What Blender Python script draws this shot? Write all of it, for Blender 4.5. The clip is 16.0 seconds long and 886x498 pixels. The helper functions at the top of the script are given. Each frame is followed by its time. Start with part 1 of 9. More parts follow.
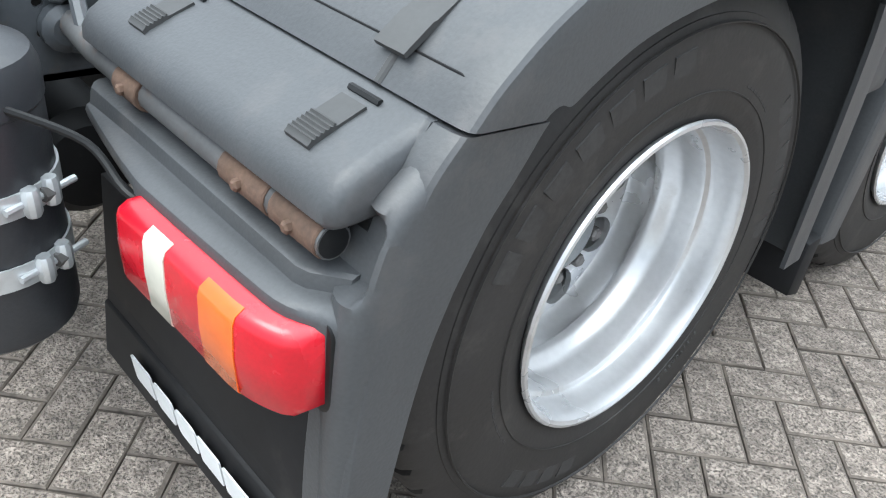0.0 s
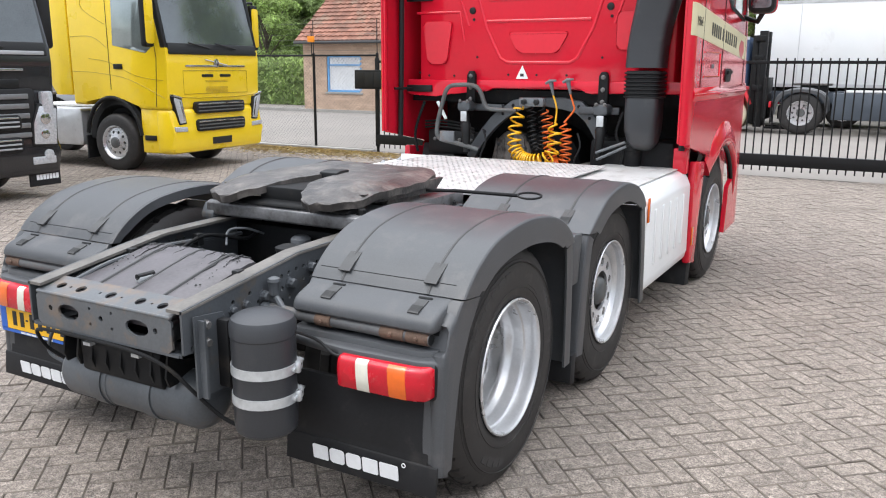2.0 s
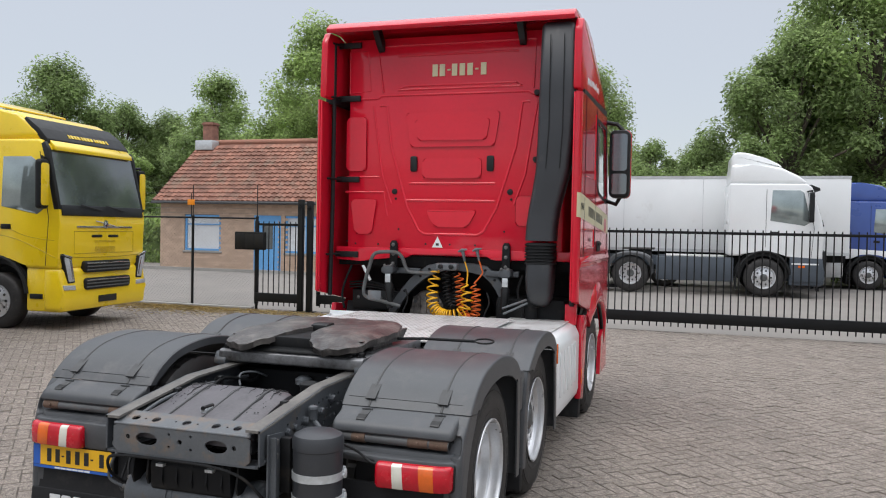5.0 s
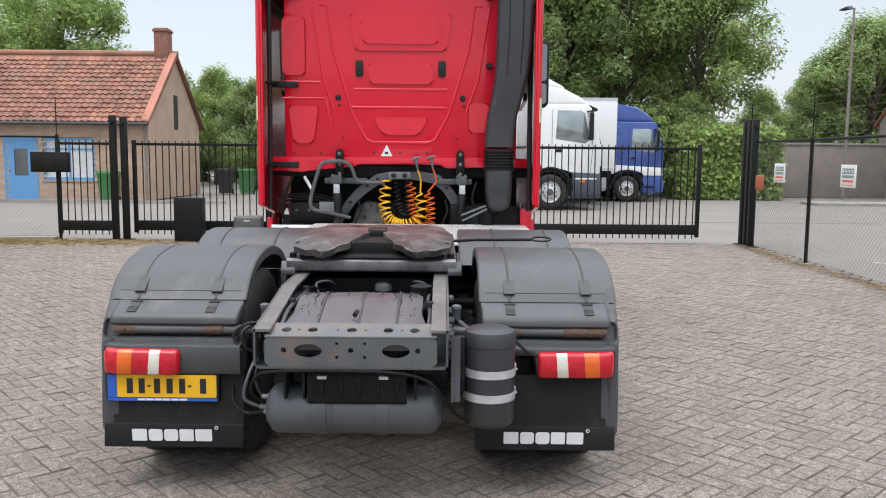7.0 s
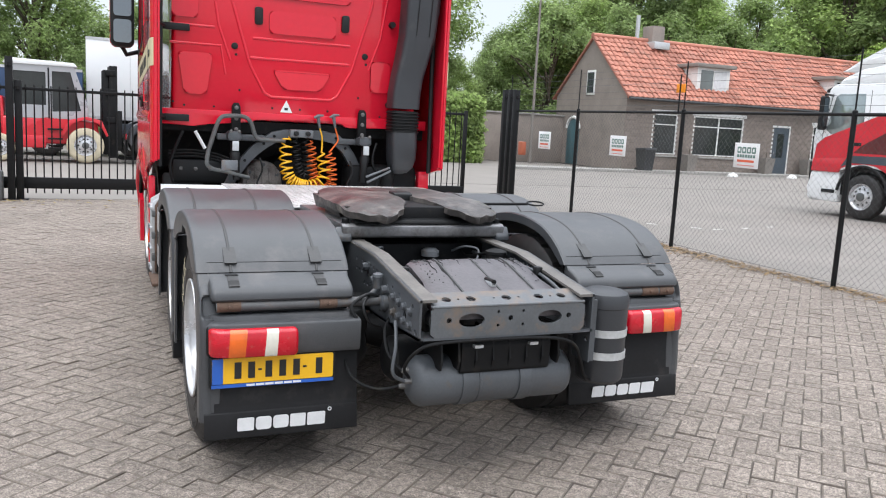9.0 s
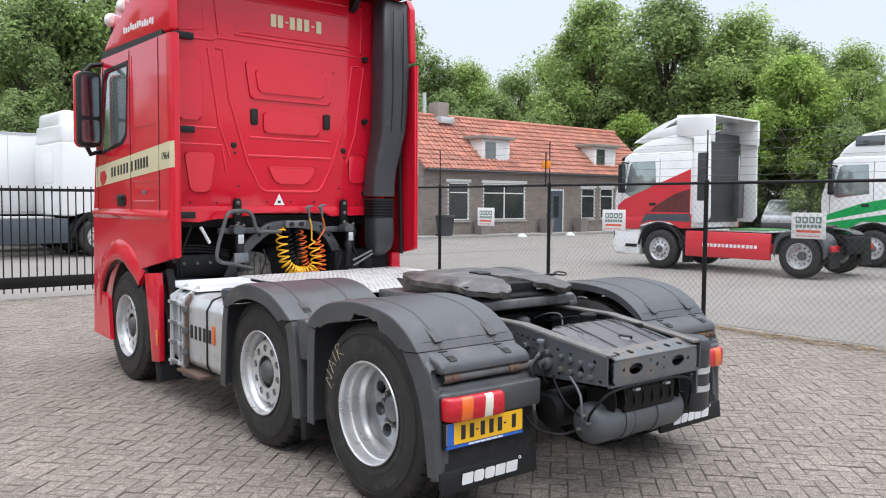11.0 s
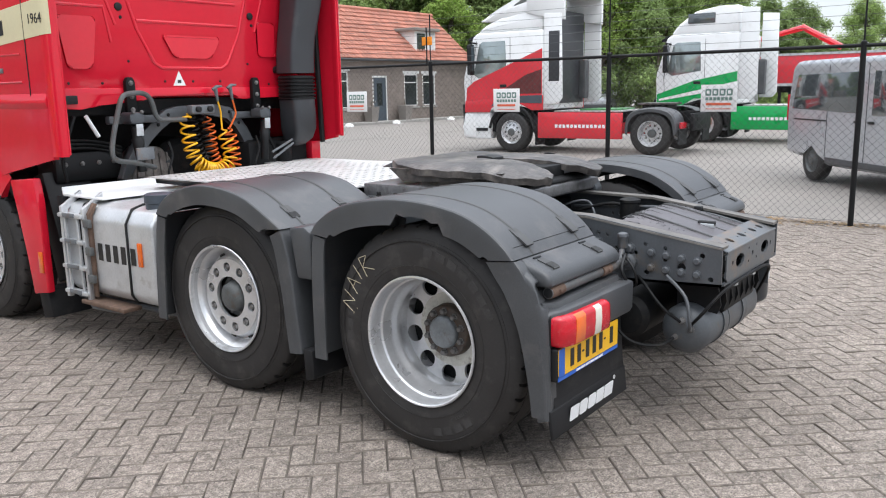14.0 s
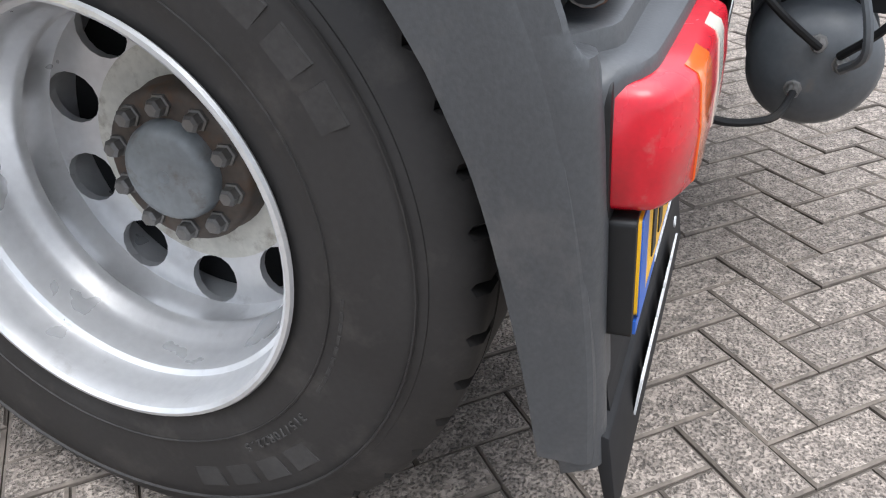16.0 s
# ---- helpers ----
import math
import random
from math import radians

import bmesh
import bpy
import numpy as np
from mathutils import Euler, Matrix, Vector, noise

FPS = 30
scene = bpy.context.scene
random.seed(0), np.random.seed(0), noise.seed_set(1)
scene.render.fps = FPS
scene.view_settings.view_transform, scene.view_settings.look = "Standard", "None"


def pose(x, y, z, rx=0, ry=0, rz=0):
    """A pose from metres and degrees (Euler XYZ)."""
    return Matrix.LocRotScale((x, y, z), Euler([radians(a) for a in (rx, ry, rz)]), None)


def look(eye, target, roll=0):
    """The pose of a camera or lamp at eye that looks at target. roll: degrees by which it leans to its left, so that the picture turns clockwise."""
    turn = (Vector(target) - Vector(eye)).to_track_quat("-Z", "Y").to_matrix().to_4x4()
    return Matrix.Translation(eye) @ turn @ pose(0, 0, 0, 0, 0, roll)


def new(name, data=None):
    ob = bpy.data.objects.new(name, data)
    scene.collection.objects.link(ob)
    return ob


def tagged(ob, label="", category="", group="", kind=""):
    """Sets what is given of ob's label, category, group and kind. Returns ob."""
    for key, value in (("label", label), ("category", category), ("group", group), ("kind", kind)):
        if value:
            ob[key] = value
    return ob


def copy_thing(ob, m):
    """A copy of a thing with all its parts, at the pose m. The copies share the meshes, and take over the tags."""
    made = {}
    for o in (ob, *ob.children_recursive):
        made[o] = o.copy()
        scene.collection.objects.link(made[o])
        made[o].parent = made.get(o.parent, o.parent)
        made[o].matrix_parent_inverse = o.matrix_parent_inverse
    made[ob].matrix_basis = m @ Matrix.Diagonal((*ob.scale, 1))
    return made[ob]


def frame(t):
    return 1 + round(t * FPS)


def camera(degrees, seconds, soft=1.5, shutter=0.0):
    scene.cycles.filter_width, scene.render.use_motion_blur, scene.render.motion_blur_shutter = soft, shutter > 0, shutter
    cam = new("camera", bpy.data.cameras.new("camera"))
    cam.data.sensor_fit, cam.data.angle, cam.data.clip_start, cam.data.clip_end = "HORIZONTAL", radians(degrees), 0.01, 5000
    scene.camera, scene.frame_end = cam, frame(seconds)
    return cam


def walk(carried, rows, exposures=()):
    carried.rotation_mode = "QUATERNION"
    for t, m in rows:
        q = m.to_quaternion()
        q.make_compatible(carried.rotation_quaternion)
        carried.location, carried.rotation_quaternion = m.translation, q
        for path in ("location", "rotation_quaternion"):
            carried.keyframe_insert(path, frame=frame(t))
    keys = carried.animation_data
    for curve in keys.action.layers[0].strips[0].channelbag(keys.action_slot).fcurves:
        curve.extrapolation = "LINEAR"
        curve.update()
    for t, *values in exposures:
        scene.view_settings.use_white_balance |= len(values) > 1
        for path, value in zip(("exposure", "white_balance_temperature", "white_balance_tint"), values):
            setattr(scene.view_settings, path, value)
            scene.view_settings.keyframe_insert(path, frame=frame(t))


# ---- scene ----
cam = camera(57.0, 16.0, soft=1.1)
PATH = [
    (0, (1.762, -1.049, 1.278), (0.598, 0.132, 0.16), 6.5),
    (0.5, (2.022, -1.496, 1.522), (0.857, -0.128, 0.643), 4.2),
    (1, (2.235, -1.968, 1.63), (1.144, -0.439, 0.943), 2.8),
    (1.5, (2.388, -2.459, 1.671), (1.383, -0.816, 1.131), 1.0),
    (2, (2.536, -2.949, 1.715), (1.579, -1.248, 1.281), 0.3),
    (2.5, (2.728, -3.395, 1.733), (1.815, -1.658, 1.347), -0.2),
    (3, (2.861, -3.78, 1.703), (1.964, -2.024, 1.365), 0.1),
    (3.5, (2.993, -3.99, 1.713), (2.092, -2.222, 1.465), 0.3),
    (4, (2.938, -4.144, 1.799), (2.065, -2.349, 1.677), 0.7),
    (4.2, (2.877, -4.189, 1.815), (2.034, -2.377, 1.73), 0.9),
    (6.3, (0.994, -4.291, 1.752), (0.811, -2.301, 1.677), 0.7),
    (6.5, (0.814, -4.376, 1.723), (0.682, -2.383, 1.607), 0.5),
    (7, (0.393, -4.488, 1.628), (0.394, -2.5, 1.404), 0.5),
    (7.5, (-0.053, -4.432, 1.61), (0.109, -2.458, 1.331), 1.9),
    (8, (-0.621, -4.385, 1.61), (-0.264, -2.442, 1.302), 3.0),
    (8.5, (-1.115, -4.175, 1.57), (-0.537, -2.288, 1.246), 3.2),
    (8.7, (-1.318, -4.127, 1.589), (-0.653, -2.269, 1.269), 3.2),
    (10.8, (-3.557, -3.762, 1.635), (-2.325, -2.192, 1.493), 0.7),
    (11, (-3.725, -3.708, 1.674), (-2.456, -2.167, 1.558), 0.4),
    (11.5, (-4.158, -3.59, 1.705), (-2.818, -2.107, 1.631), -0.0),
    (12, (-4.439, -3.445, 1.71), (-3.06, -1.997, 1.65), -0.6),
    (12.5, (-4.613, -3.343, 1.732), (-3.2, -1.932, 1.623), -1.2),
    (13, (-4.448, -3.048, 1.635), (-3.012, -1.673, 1.42), -1.5),
    (13.5, (-4.166, -2.613, 1.573), (-2.679, -1.313, 1.261), -1.5),
    (14, (-3.835, -2.119, 1.559), (-2.264, -0.94, 1.178), -1.1),
    (14.5, (-3.356, -1.624, 1.503), (-1.719, -0.587, 1.008), -1.9),
    (15, (-2.892, -1.212, 1.359), (-1.215, -0.333, 0.714), -3.6),
    (15.5, (-2.342, -0.928, 1.145), (-0.691, -0.159, 0.316), -4.4),
    (16, (-1.894, -0.765, 0.939), (-0.273, -0.105, -0.029), -4.3),
]
EXPOSURES = [(0, 0.80, 6200, 4), (0.5, 0.84, 6200, 5), (1, 0.71, 6350, 8), (2, 0.43, 6450, 10), (3, 0.22, 6500, 10), (3.5, 0.17, 6500, 10), (4, -0.16, 6500, 10), (6.5, -0.26, 6500, 10), (7, 0.13, 6500, 10), (7.5, 0.26, 6450, 10), (8, 0.34, 6400, 10), (8.5, 0.32, 6400, 10), (9.8, 0.27, 6400, 10),
             (11, 0.22, 6350, 10), (12, 0.03, 6350, 10), (13, 0.10, 6400, 10), (13.5, 0.26, 6400, 10), (14, 0.27, 6400, 10), (14.5, 0.42, 6400, 10), (15, 0.50, 6350, 10), (15.5, 0.80, 6300, 10), (16, 0.62, 6300, 10)]
walk(cam, [(t, look(eye, target, roll)) for t, eye, target, roll in PATH], EXPOSURES)

# ==== world, sun ====
world = bpy.data.worlds.new("overcast")
scene.world = world
world.use_nodes = True
_n, _l = world.node_tree.nodes, world.node_tree.links
_bg = _n["Background"]
_sky = _n.new("ShaderNodeTexSky")
_sky.sky_type, _sky.sun_disc = "NISHITA", False
_sky.sun_elevation, _sky.sun_rotation = radians(50), radians(150)
_tc, _sep, _ramp = _n.new("ShaderNodeTexCoord"), _n.new("ShaderNodeSeparateXYZ"), _n.new("ShaderNodeValToRGB")
_l.new(_tc.outputs["Generated"], _sep.inputs[0])
_l.new(_sep.outputs["Z"], _ramp.inputs[0])
_ramp.color_ramp.interpolation = "EASE"
_e = _ramp.color_ramp.elements
_e[0].position, _e[0].color = 0.0, (0.60, 0.62, 0.655, 1)
_e[1].position, _e[1].color = 1.0, (3.05, 3.14, 3.28, 1)
_m = _e.new(0.38)
_m.color = (0.66, 0.685, 0.735, 1)
_mix = _n.new("ShaderNodeMix")
_mix.data_type = "RGBA"
_mix.inputs["Factor"].default_value = 0.04
_l.new(_ramp.outputs[0], _mix.inputs["A"])
_l.new(_sky.outputs[0], _mix.inputs["B"])
_l.new(_mix.outputs["Result"], _bg.inputs[0])
_bg.inputs[1].default_value = 1.0
sun = new("sun", bpy.data.lights.new("sun", "SUN"))
sun.data.energy, sun.data.angle, sun.data.color = 0.9, radians(25), (1.0, 0.96, 0.9)
sun.matrix_world = look((-4, -6, 12), (0, 0, 0))


# ==== materials ====
def mat(name, col, rough=0.6, metal=0.0, var=0.12, scale=6.0, fine=60.0, bump=0.0, coat=0.0, spec=0.5, dirt=None, dirt_amt=0.0,
        per_obj=0.0, island=0.0, alpha=1.0, fine_var=0.5):
    m = bpy.data.materials.new(name)
    m.use_nodes = True
    n, l = m.node_tree.nodes, m.node_tree.links
    b = n["Principled BSDF"]
    tc = n.new("ShaderNodeTexCoord")
    n1, n2 = n.new("ShaderNodeTexNoise"), n.new("ShaderNodeTexNoise")
    n1.inputs["Scale"].default_value, n2.inputs["Scale"].default_value = scale, fine
    n1.inputs["Detail"].default_value, n2.inputs["Detail"].default_value = 4, 3
    l.new(tc.outputs["Object"], n1.inputs["Vector"])
    l.new(tc.outputs["Object"], n2.inputs["Vector"])
    add = n.new("ShaderNodeMath")
    add.operation = "MULTIPLY_ADD"
    l.new(n2.outputs[0], add.inputs[0])
    add.inputs[1].default_value = fine_var
    l.new(n1.outputs[0], add.inputs[2])
    mr = n.new("ShaderNodeMapRange")
    mr.inputs["From Min"].default_value, mr.inputs["From Max"].default_value = 0.35, 0.65 + fine_var
    mr.inputs["To Min"].default_value, mr.inputs["To Max"].default_value = 1 - var * 1.6, 1 + var * 1.6
    l.new(add.outputs[0], mr.inputs[0])
    out = mr.outputs[0]
    for amt, kind in ((per_obj, "obj"), (island, "isl")):
        if amt:
            src = n.new("ShaderNodeObjectInfo").outputs["Random"] if kind == "obj" else n.new("ShaderNodeNewGeometry").outputs["Random Per Island"]
            r = n.new("ShaderNodeMapRange")
            r.inputs["To Min"].default_value, r.inputs["To Max"].default_value = 1 - amt, 1 + amt
            l.new(src, r.inputs[0])
            mu = n.new("ShaderNodeMath")
            mu.operation = "MULTIPLY"
            l.new(out, mu.inputs[0])
            l.new(r.outputs[0], mu.inputs[1])
            out = mu.outputs[0]
    vm = n.new("ShaderNodeVectorMath")
    vm.operation = "SCALE"
    vm.inputs[0].default_value = col
    l.new(out, vm.inputs["Scale"])
    colour = vm.outputs[0]
    if dirt:
        n3 = n.new("ShaderNodeTexNoise")
        n3.inputs["Scale"].default_value, n3.inputs["Detail"].default_value, n3.inputs["Roughness"].default_value = scale * 1.7, 6, 0.65
        l.new(tc.outputs["Object"], n3.inputs["Vector"])
        r3 = n.new("ShaderNodeMapRange")
        r3.inputs["From Min"].default_value, r3.inputs["From Max"].default_value = 0.62 - dirt_amt * 0.3, 0.82 - dirt_amt * 0.3
        l.new(n3.outputs[0], r3.inputs[0])
        mx = n.new("ShaderNodeMix")
        mx.data_type = "RGBA"
        l.new(r3.outputs[0], mx.inputs["Factor"])
        l.new(colour, mx.inputs["A"])
        mx.inputs["B"].default_value = (*dirt, 1)
        colour = mx.outputs["Result"]
    l.new(colour, b.inputs["Base Color"])
    rr = n.new("ShaderNodeMapRange")
    rr.inputs["To Min"].default_value, rr.inputs["To Max"].default_value = max(rough - 0.12, 0.02), min(rough + 0.12, 1)
    l.new(n1.outputs[0], rr.inputs[0])
    l.new(rr.outputs[0], b.inputs["Roughness"])
    b.inputs["Metallic"].default_value = metal
    b.inputs["Coat Weight"].default_value = coat
    b.inputs["Coat Roughness"].default_value = 0.06
    b.inputs["Specular IOR Level"].default_value = spec
    if bump:
        bp = n.new("ShaderNodeBump")
        bp.inputs["Strength"].default_value, bp.inputs["Distance"].default_value = 0.6, bump
        l.new(n2.outputs[0], bp.inputs["Height"])
        l.new(bp.outputs[0], b.inputs["Normal"])
    return m


M_PLASTIC = mat("dark_plastic", (0.0545, 0.0572, 0.0612), 0.43, var=0.22, scale=3, fine=180, bump=0.0006, dirt=(0.090, 0.086, 0.086), dirt_amt=0.24)
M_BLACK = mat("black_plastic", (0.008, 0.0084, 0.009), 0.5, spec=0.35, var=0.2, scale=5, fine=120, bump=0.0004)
M_FLAP = mat("black_rubber", (0.009, 0.009, 0.010), 0.65, var=0.3, scale=4, fine=60, spec=0.3, dirt=(0.03, 0.028, 0.026), dirt_amt=0.12)
M_TYRE = mat("tyre_rubber", (0.0215, 0.0200, 0.0195), 0.60, var=0.22, scale=7, fine=110, bump=0.0006, spec=0.42, dirt=(0.046, 0.042, 0.039), dirt_amt=0.30)
M_TYREMK = mat("raised_tyre_moulding", (0.040, 0.038, 0.037), 0.72, var=0.3, scale=9, fine=120, spec=0.3)
M_CHASSIS = mat("grey_chassis_paint", (0.066, 0.072, 0.079), 0.42, var=0.2, scale=5, fine=90, bump=0.0006, dirt=(0.10, 0.075, 0.05), dirt_amt=0.12)
M_CROSS = mat("stained_crossmember_paint", (0.086, 0.092, 0.098), 0.40, var=0.2, scale=4, fine=90, bump=0.0006, dirt=(0.17, 0.115, 0.075), dirt_amt=0.34)
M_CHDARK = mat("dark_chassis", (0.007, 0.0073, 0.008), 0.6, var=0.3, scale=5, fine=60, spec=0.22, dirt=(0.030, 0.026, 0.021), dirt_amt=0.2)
M_FLOORPL = mat("wet_grey_cover", (0.074, 0.067, 0.072), 0.34, var=0.3, scale=4, fine=60, bump=0.001, dirt=(0.03, 0.026, 0.026), dirt_amt=0.25)
M_GREASE = mat("greasy_steel", (0.064, 0.058, 0.055), 0.42, 0.2, var=0.5, scale=4, fine=38, bump=0.006, dirt=(0.185, 0.165, 0.148), dirt_amt=0.46)
M_CAST = mat("stained_casting", (0.20, 0.18, 0.165), 0.6, var=0.35, scale=6, fine=70, bump=0.001, dirt=(0.05, 0.04, 0.035), dirt_amt=0.4)
M_RUST = mat("rusty_steel", (0.105, 0.064, 0.045), 0.85, var=0.4, scale=20, fine=140, bump=0.0015, dirt=(0.09, 0.055, 0.035), dirt_amt=0.4)
M_TUBE = mat("grey_tube", (0.13, 0.14, 0.15), 0.5, 0.1, var=0.2, scale=9, fine=120, dirt=(0.16, 0.10, 0.06), dirt_amt=0.2)
M_DUCT = mat("charcoal_plastic", (0.030, 0.032, 0.036), 0.42, var=0.16, scale=3, fine=160, bump=0.0005, dirt=(0.06, 0.06, 0.06), dirt_amt=0.15)
M_DUST = mat("dusty_flange", (0.128, 0.119, 0.108), 0.6, var=0.3, scale=5, fine=60, dirt=(0.09, 0.085, 0.08), dirt_amt=0.35)
M_PLATEST = mat("worn_bright_steel", (0.185, 0.185, 0.19), 0.38, 0.5, var=0.3, scale=6, fine=70, dirt=(0.06, 0.055, 0.05), dirt_amt=0.35)
M_LATCH = mat("latch_rubber", (0.040, 0.040, 0.040), 0.5, var=0.2, scale=8, fine=120)
M_FACE = mat("cream_face", (0.50, 0.49, 0.44), 0.5, var=0.2, scale=9, fine=90, dirt=(0.16, 0.12, 0.09), dirt_amt=0.35)
M_RIM = mat("silver_rim", (0.60, 0.605, 0.615), 0.30, 0.62, var=0.10, scale=6, fine=70, bump=0.0003, dirt=(0.36, 0.35, 0.34), dirt_amt=0.06)
M_SUPPORT = mat("dusty_support_tube", (0.085, 0.086, 0.088), 0.5, var=0.25, scale=9, fine=120, dirt=(0.11, 0.07, 0.045), dirt_amt=0.25)
M_HUB = mat("hub_grey", (0.095, 0.10, 0.10), 0.55, 0.2, var=0.25, scale=12, fine=90, dirt=(0.10, 0.07, 0.05), dirt_amt=0.3)
M_CAP = mat("blue_grey_hub_cap", (0.175, 0.19, 0.20), 0.45, 0.1, var=0.2, scale=14, fine=90, dirt=(0.10, 0.08, 0.065), dirt_amt=0.2)
M_HUBRUST = mat("rusty_hub", (0.075, 0.060, 0.050), 0.65, 0.2, var=0.35, scale=14, fine=90, dirt=(0.10, 0.055, 0.03), dirt_amt=0.4)
M_NUT = mat("steel_nut", (0.16, 0.155, 0.15), 0.5, 0.6, var=0.25, scale=20, fine=140)
M_RED = mat("red_paint", (0.60, 0.011, 0.030), 0.16, var=0.06, scale=1.5, fine=30, coat=0.6, spec=0.22)
M_CREAM = mat("cream_stripe", (0.62, 0.56, 0.36), 0.4, var=0.06, scale=4)
M_WHITE = mat("white_paint", (0.74, 0.75, 0.75), 0.32, var=0.05, scale=0.7, fine=40, coat=0.4, dirt=(0.60, 0.59, 0.57), dirt_amt=0.03)
M_YELLOW = mat("yellow_paint", (0.80, 0.56, 0.012), 0.3, var=0.05, scale=2, fine=30, coat=0.5)
# darker copy of the yellow: shade painted into the panel gaps and slots
M_YELLOWD = mat("yellow_gap_shade", (0.40, 0.265, 0.006), 0.5, var=0.1)
M_BLACKP = mat("black_paint", (0.010, 0.011, 0.013), 0.22, var=0.1, scale=2, coat=0.6)
M_BLUED = mat("dull_blue_tarpaulin", (0.025, 0.055, 0.12), 0.6, var=0.15, scale=2)
M_BLUEP = mat("blue_paint", (0.03, 0.07, 0.27), 0.3, var=0.08, scale=2, coat=0.5)
M_GREENP = mat("green_paint", (0.0, 0.33, 0.075), 0.3, var=0.06, scale=2, coat=0.4)
M_RED2 = mat("coral_red_paint", (0.58, 0.022, 0.035), 0.35, var=0.08, scale=2, coat=0.4)
M_NAVY = mat("dark_grey_blue_paint", (0.055, 0.068, 0.085), 0.45, var=0.15, scale=3)
M_SILVER = mat("silver_paint", (0.42, 0.43, 0.45), 0.3, 0.3, var=0.05, scale=2, coat=0.5)
M_ALU = mat("aluminium_sheet", (0.56, 0.57, 0.58), 0.38, 0.55, var=0.12, scale=5, fine=80, dirt=(0.35, 0.34, 0.32), dirt_amt=0.1)
M_CHEQ = mat("chequer_plate", (0.62, 0.62, 0.61), 0.45, 0.3, var=0.1, scale=6, fine=70, dirt=(0.36, 0.34, 0.31), dirt_amt=0.25)
M_LRED = mat("red_lens", (0.47, 0.004, 0.016), 0.25, var=0.15, scale=20, fine=180, coat=0.25, dirt=(0.40, 0.09, 0.085), dirt_amt=0.08)
M_LORANGE = mat("amber_lens", (0.66, 0.115, 0.008), 0.15, var=0.12, scale=20, coat=0.6)
M_LWHITE = mat("clear_lens", (0.62, 0.60, 0.52), 0.15, var=0.08, scale=20, coat=0.6)
M_PLATE = mat("yellow_plate", (0.76, 0.42, 0.012), 0.35, var=0.05, scale=9)
M_EUBLUE = mat("blue_strip", (0.02, 0.10, 0.42), 0.4, var=0.05)
M_INK = mat("black_ink", (0.012, 0.012, 0.012), 0.5, var=0.1)
M_LETTER = mat("white_letter", (0.70, 0.71, 0.72), 0.5, var=0.06, scale=20, fine=120)
M_HOSEY = mat("yellow_hose", (0.80, 0.42, 0.01), 0.35, var=0.08, scale=20)
M_HOSEO = mat("orange_hose", (0.72, 0.13, 0.015), 0.35, var=0.1, scale=20)
M_GLASS = mat("dark_window_glass", (0.085, 0.10, 0.105), 0.03, 0.35, var=0.3, scale=2, coat=1.0, spec=1.0)
M_PANE = mat("house_window_glass", (0.028, 0.032, 0.033), 0.06, var=0.4, scale=1.5, spec=0.45)
M_EMBOSS = mat("raised_rubber", (0.052, 0.050, 0.048), 0.7, var=0.2, scale=20)
M_CABGLASS = mat("cab_door_glass", (0.33, 0.38, 0.375), 0.03, 0.6, var=0.25, scale=2, coat=0.6)
M_MIRROR = mat("mirror_glass", (0.20, 0.215, 0.235), 0.03, 1.0, var=0.04)
M_CHROME = mat("chrome", (0.6, 0.6, 0.61), 0.12, 1.0, var=0.05)
M_LAMP = mat("headlamp_glass", (0.5, 0.52, 0.54), 0.1, 0.3, var=0.2, scale=30, coat=1.0)
M_ZINC = mat("zinc_strap", (0.55, 0.57, 0.58), 0.4, 0.55, var=0.15, scale=20)
M_STEEL = mat("black_steel", (0.007, 0.0075, 0.008), 0.5, spec=0.25, var=0.2, scale=8, fine=90)
M_WIRE = mat("galvanised_wire", (0.09, 0.095, 0.095), 0.55, 0.4, var=0.2)


